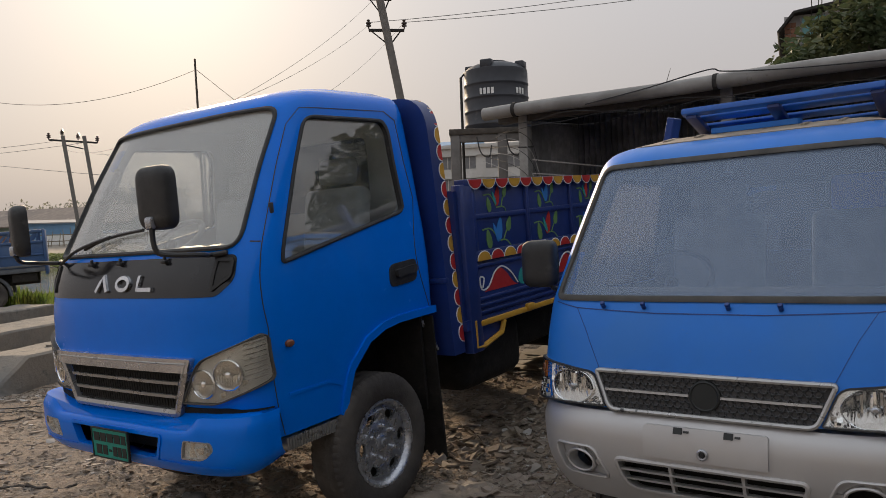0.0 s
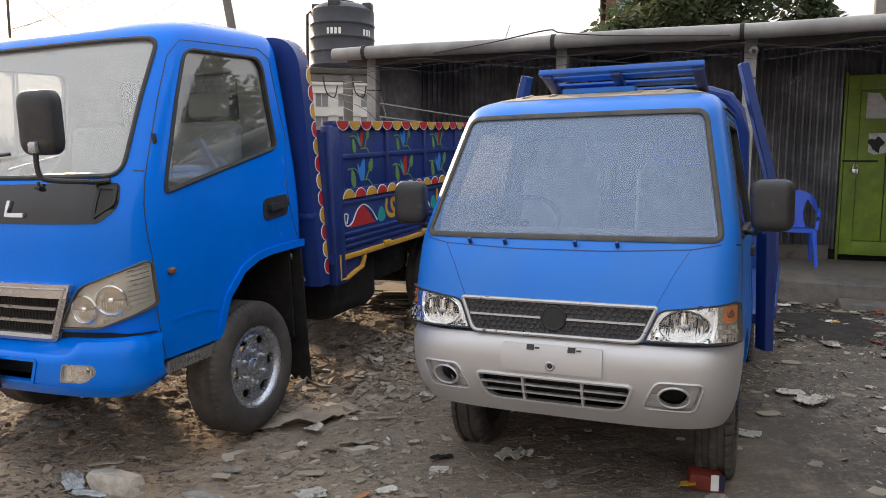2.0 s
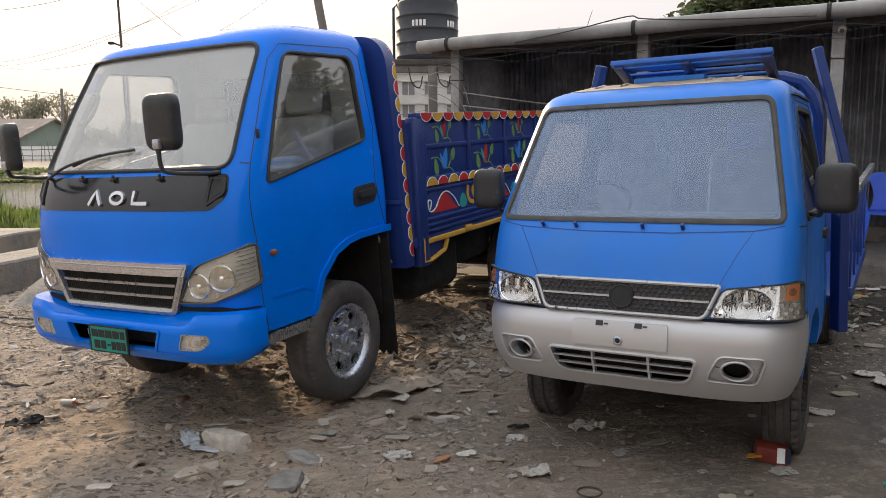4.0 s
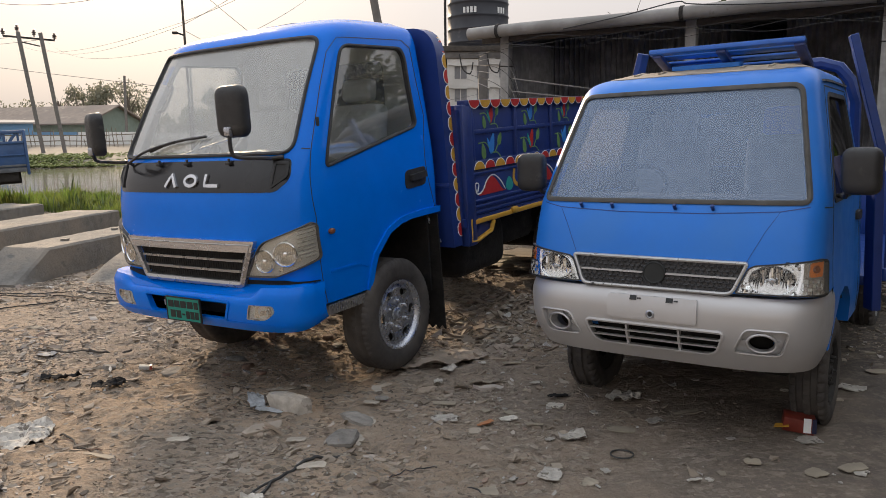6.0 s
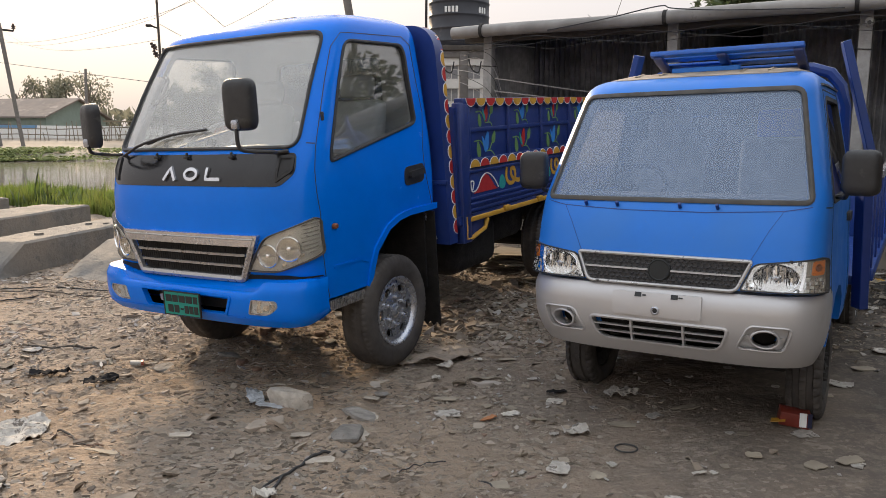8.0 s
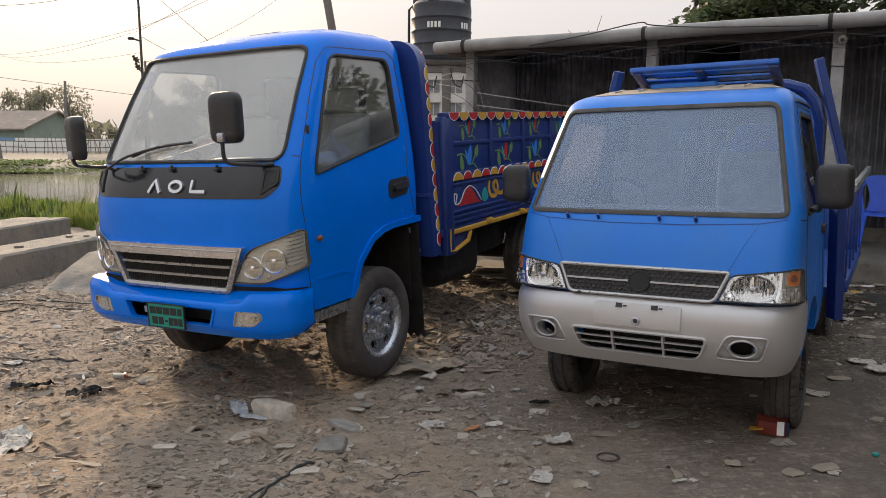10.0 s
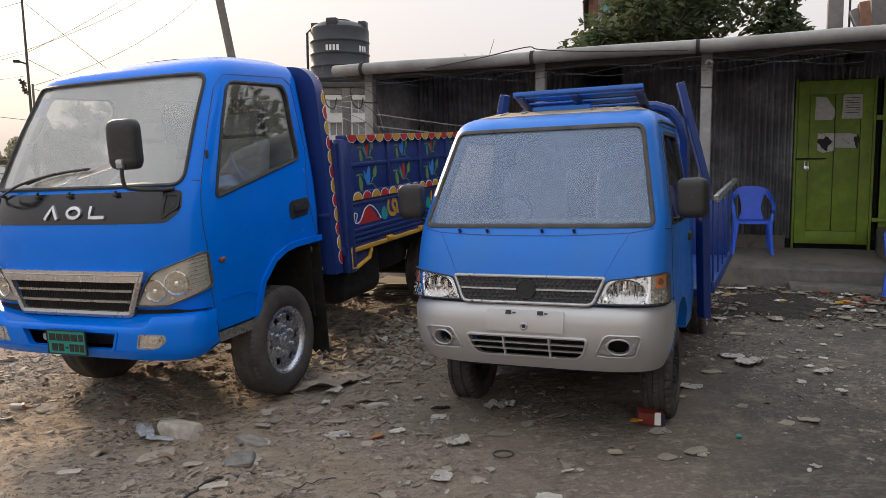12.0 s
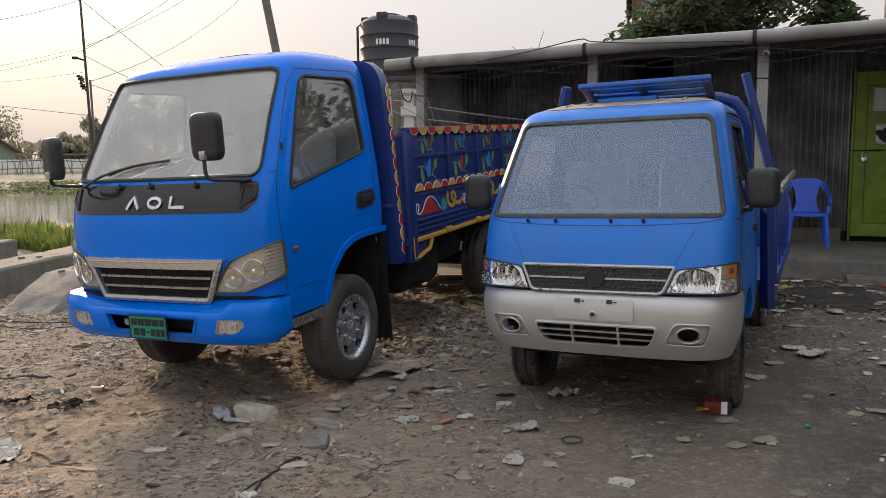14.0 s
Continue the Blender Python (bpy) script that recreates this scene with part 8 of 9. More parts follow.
def far_tree(x, y, h, w, seed, name="far_tree", bare=False):
    rnd = random.Random(seed)
    t = thing(name, pose(x, y, 0.4), "distant tree beyond the pond, haze put in its leaf colour" if not bare else "distant bare-branched leafless tree", "tree", "far trees")
    part("trunk", tube([(0, 0, 0), (0.2, 0, h * 0.5), (0, 0, h * 0.9)], 0.25, 6, taper=0.08), BARK, t)
    if bare:
        for k in range(16):
            a = rnd.uniform(-1.2, 1.2)
            z = h * rnd.uniform(0.3, 0.7)
            part("branch", tube([(0, 0, z), (math.sin(a) * w * 0.3, 0, z + h * 0.2), (math.sin(a) * w * 0.5, rnd.uniform(-1, 1), z + h * rnd.uniform(0.25, 0.45))], 0.07, 4, taper=0.02), BARK, t)
        return t
    vs, fs = [], []
    cl = [(Vector((rnd.uniform(-w / 2, w / 2), rnd.uniform(-w / 3, w / 3), h * rnd.uniform(0.4, 0.95))), rnd.uniform(0.12, 0.24) * w) for _ in range(16)]
    for _ in range(3200):
        c, r = rnd.choice(cl)
        d = Vector((rnd.gauss(0, 1), rnd.gauss(0, 1), rnd.gauss(0, 0.8)))
        d.normalize()
        p = c + d * r * rnd.random() ** 0.4
        s = rnd.uniform(0.08, 0.26)
        q = Euler((rnd.uniform(0, 3), rnd.uniform(0, 3), rnd.uniform(0, 6))).to_matrix()
        i = len(vs)
        vs += [p + q @ Vector(v) for v in ((-s, 0, 0), (0, -s * 0.6, 0.05), (s, 0, 0), (0, s * 0.6, 0.05))]
        fs.append((i, i + 1, i + 2, i + 3))
    me = bpy.data.meshes.new("crown")
    me.from_pydata(vs, [], fs)
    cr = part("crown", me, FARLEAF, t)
    cr["kind"] = "stuff"
    return t


k = 0
for x, y, h, w in ((-43.9, 100.2, 8.4, 8), (-30, 98, 5.2, 5), (-30.5, 92, 4.4, 4), (-24, 84, 6.2, 5), (-19, 84, 8.4, 7), (-15, 86, 8.0, 7), (-11, 88, 8.2, 7), (-7, 90, 7.6, 7), (-3, 92, 7.4, 7), (-62, 88, 5.4, 9), (-70, 80, 5.6, 9), (-54, 94, 5.2, 8), (4, 96, 7, 8), (12, 98, 7, 8), (-21.5, 80, 5.4, 5)):
    far_tree(x, y, h, w, k)
    k += 1
for x, y, h, w in ((-46, 92, 6.5, 5), (-43.5, 93, 6.8, 5), (-38.5, 94, 7.2, 5)):
    far_tree(x, y, h, w, k, bare=True)
    k += 1
spots = [(random.uniform(-80, 40), 0, 0) for _ in range(2600)]
sv, sf = [], []
for x, _, _ in spots:
    y = 108 + x * 0.1 + random.uniform(-4, 4)
    z, s = 0.5 + random.random() ** 1.5 * 4.2, random.uniform(0.5, 1.1)
    q = Euler((random.uniform(0, 3), random.uniform(0, 3), random.uniform(0, 6))).to_matrix()
    i = len(sv)
    sv += [Vector((x, y, z)) + q @ Vector(v) for v in ((-s, 0, 0), (0, -s * 0.7, 0.1), (s, 0, 0), (0, s * 0.7, 0.1))]
    sf.append((i, i + 1, i + 2, i + 3))
me = bpy.data.meshes.new("far_woods")
me.from_pydata(sv, [], sf)
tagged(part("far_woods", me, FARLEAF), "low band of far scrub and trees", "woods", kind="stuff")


# ---- sheds and fences over the pond ----
fb_ = part("far_bank", prism([(-6.0, -0.6), (-2.0, 0.2), (12.0, 1.2), (70.0, 1.3), (70.0, -1.0)], lambda a, b, d: Vector((d, a, b)), -70, 45), mat("pale_bank_earth", (0.25, 0.215, 0.175), 0.95, 0, 0.2, 0.8, second=(0.25, 0.22, 0.17), second_scale=0.2), None, "", False)
fb_.matrix_world = BANK
tagged(fb_, "low bare earth bank beyond the pond", "bank", kind="structure")
fs_ = thing("long_shed", pose(-35.6, 83.5, 0.4, 0, 0, -18), "long low shed with a rusty iron roof", "shed")
# x runs along its ridge from the gable end, y across from the ridge
part("wall", bx(-34, 0, -4.4, 4.4, 0, 3.0), GREENGABLE, fs_, "faded green iron wall")
rf = bmesh.new()
prism([(-5.0, 2.8), (0, 4.85), (5.0, 2.8), (5.0, 2.95), (0, 5.0), (-5.0, 2.95)], lambda a, b, d: Vector((d, a, b)), -34.5, 0.5, rf)
part("roof", rf, RUSTROOF, fs_, "rust-brown corrugated roof", False)
part("gable", prism([(-4.4, 3.0), (4.4, 3.0), (0, 4.8)], lambda a, b, d: Vector((d, a, b)), -0.3, 0.0), GREENGABLE, fs_, "", False)
for k in range(9):
    part("opening", bx(-30 + k * 3.0, -28.4 + k * 3.0, -4.45, -4.35, 0.8, 2.2), FARDARK, fs_)
bh = thing("blue_hut", pose(-39.4, 68.6, 0.8, 0, 0, 29), "small blue iron hut with a flat pale roof", "hut")
part("wall", bx(-2.6, 2.2, 0, 2.4, 0, 2.35), FARBLUE, bh)
part("roof", prism([(-0.3, 2.35), (2.7, 2.65), (2.7, 2.75), (-0.3, 2.45)], lambda a, b, d: Vector((d, a, b)), -2.9, 2.5), GREYWALL, bh, "", False)
part("brick_stack", bx(-6.0, -3.0, -1.0, 0.5, 0, 1.6), BRICK, bh)
ws = thing("white_sheeting", pose(-31.0, 71.6, 1.1, 0, 0, 24.6), "long low line of white sheeting behind the fence", "sheeting")
part("sheet", bx(-9, 9, 0, 0.3, 0, 1.25), WHITEP, ws)
part("blue_band", bx(-9, -3, -0.04, 0.0, 1.0, 1.25), FARBLUE, ws)
oc = thing("orange_cover", pose(-17.4, 74, 0.9, 0, 0, 15), "orange plastic cover beside the water", "cover")
part("sheet", bx(-1.4, 1.4, 0, 0.6, 0, 1.6, 0.1), mat("orange_tarpaulin", (0.5, 0.13, 0.05), 0.6, 0, 0.15, 3), oc)
fence = thing("bamboo_fence", pose(-30, 68.5, 0.9, 0, 0, 24.6), "rickety bamboo fence on the far bank", "fence")
for kk in range(84):
    x = -16 + kk * 0.44 + random.uniform(-0.15, 0.15)
    part("pole", rod((x, random.uniform(-0.6, 0.6), -0.9), (x + random.uniform(-0.35, 0.35), random.uniform(-0.6, 0.6), random.uniform(0.7, 1.9)), 0.045, 0.03, 5), BAMBOO, fence)
for z in (0.6, 1.2):
    part("rail", tube([(-16 + 3 * j, random.uniform(-0.2, 0.2), z + random.uniform(-0.15, 0.15)) for j in range(13)], 0.045, 5), BAMBOO, fence)
jetty = thing("bamboo_jetty", pose(-21, 72, 0.6, 0, 0, 22), "raised bamboo platform on crossed poles", "jetty")
part("deck", bx(-7, 4, -0.5, 0.5, 2.1, 2.2), BAMBOO, jetty)
for kk in range(11):
    x = -6.8 + kk * 1.05
    for s in (-1, 1):
        part("leg", rod((x - 0.5 * s, 0.3 * s, -0.8), (x + 0.45 * s, 0.0, 2.1), 0.04, 0.03, 5), BAMBOO, jetty)

# ---- buildings behind ----
bl = thing("apartment_block", pose(2.5, 60, 0.3, 0, 0, -8), "pale four-storey building far behind the huts", "building")
part("wall", bx(-7.5, 9.0, 0, 9, 0, 7.4, 0.05), FARWALL, bl)
part("parapet", bx(-7.7, 9.2, -0.2, 9.2, 7.4, 7.7, 0.03), FARWALL, bl)
part("roof_shed", prism([(-0.2, 7.7), (9.2, 7.7), (4.5, 8.5)], lambda a, b, d: Vector((d, a, b)), -7.6, -2.4), FARBLUE, bl, "blue sheet roof", False)
for fl_ in range(4):
    part("ledge", bx(-7.6, 9.1, -0.15, 0.0, 1.75 * fl_ + 1.6, 1.75 * fl_ + 1.72), FARWALL, bl)
    for k in range(9):
        x = -6.9 + k * 1.75
        z = 0.55 + 1.75 * fl_
        wn_ = part("window", bx(x, x + 0.95, -0.03, 0.06, z, z + 0.95), FARDARK, bl, "dark window opening")
        part("frame", bx(x + 0.44, x + 0.5, -0.06, -0.02, z, z + 0.95), FARWALL, wn_)
        part("sunshade", bx(x - 0.1, x + 1.05, -0.3, 0.0, z + 0.98, z + 1.04), FARWALL, wn_)

bhs = thing("brick_house", pose(10.46, 25.97, 0.2, 0, 0, -22), "unfinished brick house with a teal shutter above the trees", "house")
part("wall", bx(0.0, 4.2, 0, 5, 0, 7.9), GREYWALL, bhs, "grey rendered wall")
for r in range(20):
    for c in range(2):
        x = 0.005 + c * 0.175
        part("brick", bx(x, x + 0.165, -0.03, 0.0, 4.0 + r * 0.185, 4.16 + r * 0.185), BRICK, bhs, "", False)
part("shutter", bx(0.52, 1.22, -0.06, 0.0, 6.9, 7.8), TEALGLASS, bhs, "teal window shutter")
for x in (0.5, 0.87, 1.24):
    part("shutter_frame", bx(x - 0.03, x + 0.03, -0.09, -0.02, 6.88, 7.82), FARDARK, bhs)
part("roof", prism([(-0.18, 7.32), (0.3, 7.9), (4.4, 8.35), (4.4, 8.43), (0.28, 7.98), (-0.22, 7.38)], lambda a, b, d: Vector((a, d, b)), -0.4, 5.4), DARKSTEEL, bhs, "dark sloping sheet roof", False)
for x in (0.8, 1.0, 1.1):
    part("rebar", rod((x, -0.12, 6.9), (x + 0.03, -0.12, 8.6), 0.016), WIRE, bhs)

# an added unseen wall blocking light from +x, and a plain wall closing the yard behind the camera
sw_ = part("side_wall", bx(-0.12, 0.12, -8.6, 2.8, 0, 5.6), mat("dark_block_wall", (0.09, 0.085, 0.078), 0.95, 0, 0.3, 2))
sw_.matrix_world = pose(3.66, 0, 0)
tagged(sw_, "unseen dark wall added to block light from the yard's side", "wall", kind="structure")
w = part("yard_wall", bx(-14, 14, -12.2, -12, 0, 2.4), GREYWALL)
tagged(w, "plain grey wall closing the yard", "wall", kind="structure")


# ---- litter ----
def scrap_field(name, count, material, label, category, size, region, thick=0.004, flat=0.3, rise=0.1, corners=(4, 4, 5, 5, 6), grain=None):
    vs, fs = [], []
    for _ in range(count):
        x, y = region()
        s = size * min(2.6, math.exp(random.gauss(0, 0.55)))
        n = random.choice(corners)
        a0, el = random.uniform(0, 6.28), random.uniform(0.22, 0.95)
        if grain is not None:      # long and narrow, combed one way
            a0, el = 0.0, random.uniform(0.14, 0.5)
        tilt = Euler((random.gauss(0, flat), random.gauss(0, flat), random.uniform(0, 6.28) if grain is None else random.gauss(0.25, grain))).to_matrix()
        z = surface_z(x, y) + thick + s * rise
        i = len(vs)
        ring = []
        for k in range(n):
            a = a0 + 6.283 * k / n
            r = s * random.uniform(0.55, 1.15)
            ring.append(Vector((r * math.cos(a), r * math.sin(a) * el, random.gauss(0, 0.1) * s)))
        vs += [Vector((x, y, z)) + tilt @ p for p in ring]
        vs += [Vector((x, y, z - thick - s * 0.14)) + tilt @ (p * 0.96) for p in ring]
        fs.append(tuple(range(i, i + n)))
        fs += [(i + k, i + n + k, i + n + (k + 1) % n, i + (k + 1) % n) for k in range(n)]
    me = bpy.data.meshes.new(name)
    me.from_pydata(vs, [], fs)
    return tagged(part(name, me, material), label, category, kind="stuff")


def region_all():
    while True:
        x, y = random.uniform(-7.5, 6.5), random.uniform(0.6, 9.5)
        v = (x - 0.556) * 0.544 + (y - 8.717) * 0.839
        dens = 0.32 + 1.5 * noise.noise(Vector((x * 0.8, y * 0.8, 5)))
        if x < -0.8:
            dens += 0.2
        dens = max(0.06, dens) * min(1.0, max(0.25, (y - 1.2) / 1.6))
        if x > -0.2:      # swept earth before the pickup
            dens *= 1 - 0.7 * min(1.0, (x + 0.2) / 0.8) * min(1.0, max(0.0, (5.5 - y) / 1.5))
        if v > 0.45 or random.random() > dens:
            continue
        return x, y


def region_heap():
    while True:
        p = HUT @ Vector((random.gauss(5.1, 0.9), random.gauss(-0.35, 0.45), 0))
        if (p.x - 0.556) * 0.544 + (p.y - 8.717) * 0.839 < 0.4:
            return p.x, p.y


def region_under():
    p = TRUCK @ Vector((random.uniform(0.2, 1.5), random.uniform(1.6, 4.6), 0))
    return p.x, p.y


def region_loose():
    while True:
        x, y = random.uniform(-6.5, 1.2), random.uniform(1.3, 8.5)
        dens = 0.75 + 1.1 * noise.noise(Vector((x * 1.1, y * 1.1, 8)))
        dens *= 1 - min(1.0, max(0.0, (x + 1.0 + 0.25 * (3.5 - y)) / 1.6))
        if math.hypot(x + 1.1, y - 4.75) < 0.75:
            dens *= 0.3
        if random.random() < dens:
            return x, y


state = random.getstate()
scrap_field("dry_flakes", 5200, FLAKES, "flat flakes of dry trodden earth, leather and leaf", "litter", 0.024, region_loose, 0.002, 0.16, 0.02, (6, 7, 8), 0.45)
scrap_field("trodden_flakes", 420, FLAKES, "larger flat flakes of dry trodden scrap", "litter", 0.06, region_loose, 0.002, 0.09, 0.02, (7, 8, 9), 0.5)
random.setstate(state)
scrap_field("earth_crumbs", 38000, LITTER, "trodden crumbs of dry earth and scraps", "litter", 0.0085, region_all, 0.003)
scrap_field("ground_litter", 6000, LITTER, "scattered paper, leather and leaf scraps", "litter", 0.021, region_all, 0.003)
scrap_field("litter_heap", 3600, DARKLITTER, "thick drift of rubbish before the porch, shade put in its colour", "litter", 0.02, region_heap)
scrap_field("bed_shadow_litter", 1300, LITTER, "rubbish strewn under the truck bed", "litter", 0.032, region_under)


def stone(x, y, sx, sy, sz, seed, name="stone", label="flat pale stone half sunk in the dirt", material=None):
    rnd = random.Random(seed)
    bm = bmesh.new()
    bmesh.ops.create_icosphere(bm, subdivisions=3, radius=1.0)
    off = Vector((rnd.uniform(0, 50), rnd.uniform(0, 50), 0))
    planes = [Vector((rnd.gauss(0, 1), rnd.gauss(0, 1), rnd.gauss(0, 0.35))).normalized() for _ in range(12)]
    for v in bm.verts:
        p = v.co * (1.1 + 0.12 * noise.noise(v.co * 1.3 + off))
        for q in planes:
            over = p.dot(q) - 0.6
            if over > 0:
                p = p - q * over * 0.92
        p = p + v.co * 0.05 * noise.noise(v.co * 5 + off)
        p.z = max(-0.6, min(0.55, p.z))
        v.co = Vector((p.x * sx, p.y * sy, p.z * sz))
    o = part(name, bm, material or STONE, None, "", True, 40)
    o.matrix_world = pose(x, y, surface_z(x, y) + sz * 0.22, rnd.uniform(-6, 6), rnd.uniform(-6, 6), rnd.uniform(0, 360) if name == "stone" else -10)
    return tagged(o, label, "stone", "stones")


stone(-1.03, 3.23, 0.165, 0.1, 0.115, 8, "big_stone", "big pale flat-topped stone on the dirt", mat("big_pale_stone", (0.44, 0.4, 0.345), 0.95, 0, 0.25, 16, bump=1.0, bscale=24, spots=(0.3, 0.265, 0.225), spot_scale=14, spot_at=0.6))
for k in range(44):
    x, y = region_all()
    if y > 1.6 and x < 3:
        r = random.uniform(0.015, 0.05)
        stone(x, y, r * random.uniform(1, 1.6), r, r * random.uniform(0.5, 0.9), k + 5)
for k, (x, y, r) in enumerate(((-0.7, 2.79, 0.13), (-0.62, 3.06, 0.11), (-1.65, 4.3, 0.1), (-1.35, 4.45, 0.08), (-0.95, 4.5, 0.07), (-2.0, 4.0, 0.09), (-0.55, 3.42, 0.05))):
    stone(x, y, r * 1.2, r, r * 0.2, 90 + k)


def sheet_scrap(x, y, pts, amp, seed, name, label, category, material, lift=0.0, scale=1.0):
    """A torn flat scrap: ragged outline, creases across it."""
    rnd = random.Random(seed)
    ox = rnd.uniform(0, 90)
    torn = []
    for i, (p, q) in enumerate(zip(pts, pts[1:] + pts[:1])):
        for k in range(4):
            f = k / 4
            j = 0.0 if k == 0 else rnd.uniform(-0.07, 0.07)
            torn.append(((p[0] + (q[0] - p[0]) * f - j * (q[1] - p[1])) * scale, (p[1] + (q[1] - p[1]) * f + j * (q[0] - p[0])) * scale))
    f1, f2 = (5.0, 14.0) if scale > 0.6 else (2.2 / scale, 6.0 / scale)

    def pr(a, b, d):
        w = abs(noise.noise(Vector((a * f1 + ox, b * f2, 0)))) + 0.6 * abs(noise.noise(Vector((a * f2 * 1.3 + ox, b * f1 * 1.5, 2)))) + 0.5 * noise.noise(Vector((a * f1 * 0.6 + ox, b * f1 * 0.6, 5)))
        return Vector((a, b, d + 0.003 + lift * 0.4 * abs(a) + amp * max(0.0, w + 0.15)))
    o = part(name, panel(torn, pr, 0.001, -0.003, 0.02 if scale > 0.6 else max(0.008, 0.055 * scale)), material)
    o.matrix_world = pose(x, y, surface_z(x, y), 0, 0, rnd.uniform(0, 360))
    return tagged(o, label, category, "scraps" if category == "scrap" else "")


SQ = [(-0.5, -0.4), (0.45, -0.45), (0.55, 0.1), (0.4, 0.42), (-0.2, 0.38), (-0.55, 0.2)]
RAGBLACK = mat("black_cloth", (0.025, 0.024, 0.024), 0.95, 0, 0.3, 20, bump=0.5, bscale=60, spec=0.1)
REDSTONE = mat("reddish_brick_stone", (0.2, 0.13, 0.095), 0.95, 0, 0.3, 14, bump=0.8, bscale=36)
PALE = mat("dirty_plastic_film", (0.56, 0.52, 0.46), 0.9, 0, 0.3, 22, bump=0.8, bscale=45, spots=(0.15, 0.13, 0.11), spot_scale=16, spot_at=0.56, per=0.4)
REDWRAP = mat("faded_red_wrapper", (0.28, 0.07, 0.045), 0.5, 0, 0.3, 16, spots=(0.4, 0.3, 0.2), spot_scale=12)
CARD = mat("dusty_cardboard", (0.32, 0.275, 0.21), 0.9, 0, 0.15, 12, per=0.35)
def flat_scrap(x, y, w, d, m_, lab, seed, amp=0.006, turn=0.0, name="paper_scrap", category="scrap"):
    """A torn piece of given width and depth, lying at its own turn."""
    o = sheet_scrap(x, y, [(a * w * 1.8, b * d * 1.8) for a, b in SQ], amp, seed, name, lab, category, m_, 0.03, 0.25)
    o.matrix_world = pose(x, y, surface_z(x, y) + 0.004, 0, 0, turn)
    return o


PALESLAB = mat("pale_flat_slab", (0.45, 0.395, 0.325), 0.95, 0, 0.25, 12, bump=0.5, bscale=40, per=0.3)
DULLFILM = mat("bluish_dirty_film", (0.4, 0.42, 0.44), 0.5, 0, 0.35, 18, bump=0.7, bscale=40, spots=(0.16, 0.15, 0.14), spot_scale=14)
CLOTHS = ((-2.46, 2.94, 0.68, 0.9, 20), (-2.66, 2.89, 0.26, 0.36, -10), (-2.28, 2.2, 0.55, 0.55, 12), (0.88, 3.26, 0.42, 0.28, 5), (0.49, 2.72, 0.3, 0.22, 10), (-1.0, 2.12, 0.2, 0.2, 30), (2.95, 3.75, 0.5, 0.4, 15), (-0.14, 3.84, 0.16, 0.3, 60), (-0.2, 3.68, 0.12, 0.2, 0))
for k, (x, y, w_, d_, a_) in enumerate(CLOTHS):
    flat_scrap(x, y, w_, d_, PALE, "crumpled pale cloth or paper trodden in the dirt", 300 + k, 0.045, a_)
SLABS = ((-3.55, 4.32, 0.7, 0.5, 5), (-0.69, 2.81, 0.44, 0.4, 0), (-0.8, 2.45, 0.3, 0.18, 10), (-0.94, 2.82, 0.22, 0.14, 0), (-1.54, 2.76, 0.24, 0.16, 4), (-2.16, 2.66, 0.2, 0.15, 25), (-1.17, 3.55, 0.38, 0.1, 12), (-0.61, 3.06, 0.28, 0.26, 10), (-0.59, 3.31, 0.2, 0.14, -20))
for k, (x, y, w_, d_, a_) in enumerate(SLABS):
    flat_scrap(x, y, w_, d_, PALESLAB, "thin pale slab lying flat on the dirt", 330 + k, 0.004, a_, "flat_slab", "slab")
CARDS = ((0.03, 2.21, 0.18, 0.22, 8), (0.19, 3.0, 0.22, 0.18, 15), (0.32, 2.9, 0.2, 0.1, 0), (0.77, 2.84, 0.3, 0.2, -8), (0.97, 2.93, 0.2, 0.2, 20), (1.18, 3.04, 0.38, 0.14, 14), (-0.16, 3.25, 0.28, 0.14, -5), (-0.16, 3.03, 0.3, 0.26, 12), (0.12, 3.66, 0.5, 0.16, 5), (0.29, 3.95, 0.26, 0.14, 10), (0.41, 3.58, 0.16, 0.1, 0), (1.28, 2.39, 0.16, 0.12, -12), (1.53, 2.3, 0.2, 0.22, 30), (0.97, 2.27, 0.15, 0.06, 10), (1.72, 2.34, 0.28, 0.2, 20), (2.55, 3.6, 0.3, 0.22, 0), (3.3, 3.4, 0.3, 0.2, 14), (2.6, 2.6, 0.26, 0.2, -30))
for k, (x, y, w_, d_, a_) in enumerate(CARDS):
    flat_scrap(x, y, w_, d_, (CARD, PALE, CARD)[k % 3], "flat torn card or paper on the trodden earth", 360 + k, 0.006 + 0.006 * (k % 3), a_)
flat_scrap(-1.28, 3.36, 0.2, 0.5, DULLFILM, "crumpled bluish film by the big stone", 401, 0.04, 20, "plastic_film", "film")
flat_scrap(-1.17, 3.2, 0.36, 0.12, DULLFILM, "torn strip of bluish film by the big stone", 402, 0.015, -22, "plastic_film", "film")
flat_scrap(-3.09, 4.04, 0.3, 0.34, WOODDARK, "small brown board scrap on the dirt", 403, 0.01, 0, "board_scrap", "board")
flat_scrap(-2.68, 3.84, 0.52, 0.2, RAGBLACK, "dark curled strip of leather on the dirt", 404, 0.04, 8, "leather_scrap", "leather")
flat_scrap(-1.86, 2.56, 0.4, 0.09, CARD, "pale flat strip trodden in the dirt", 405, 0.004, -22, "flat_strip", "strip")
flat_scrap(0.06, 2.96, 0.22, 0.1, mat("orange_peel", (0.36, 0.15, 0.06), 0.7, 0, 0.2, 20), "curled orange strip on the dirt", 406, 0.02, 35, "curled_strip", "strip")
flat_scrap(0.51, 3.33, 0.26, 0.14, RAGBLACK, "small dark rag on the trodden earth", 407, 0.02, 10, "dark_rag", "rag")
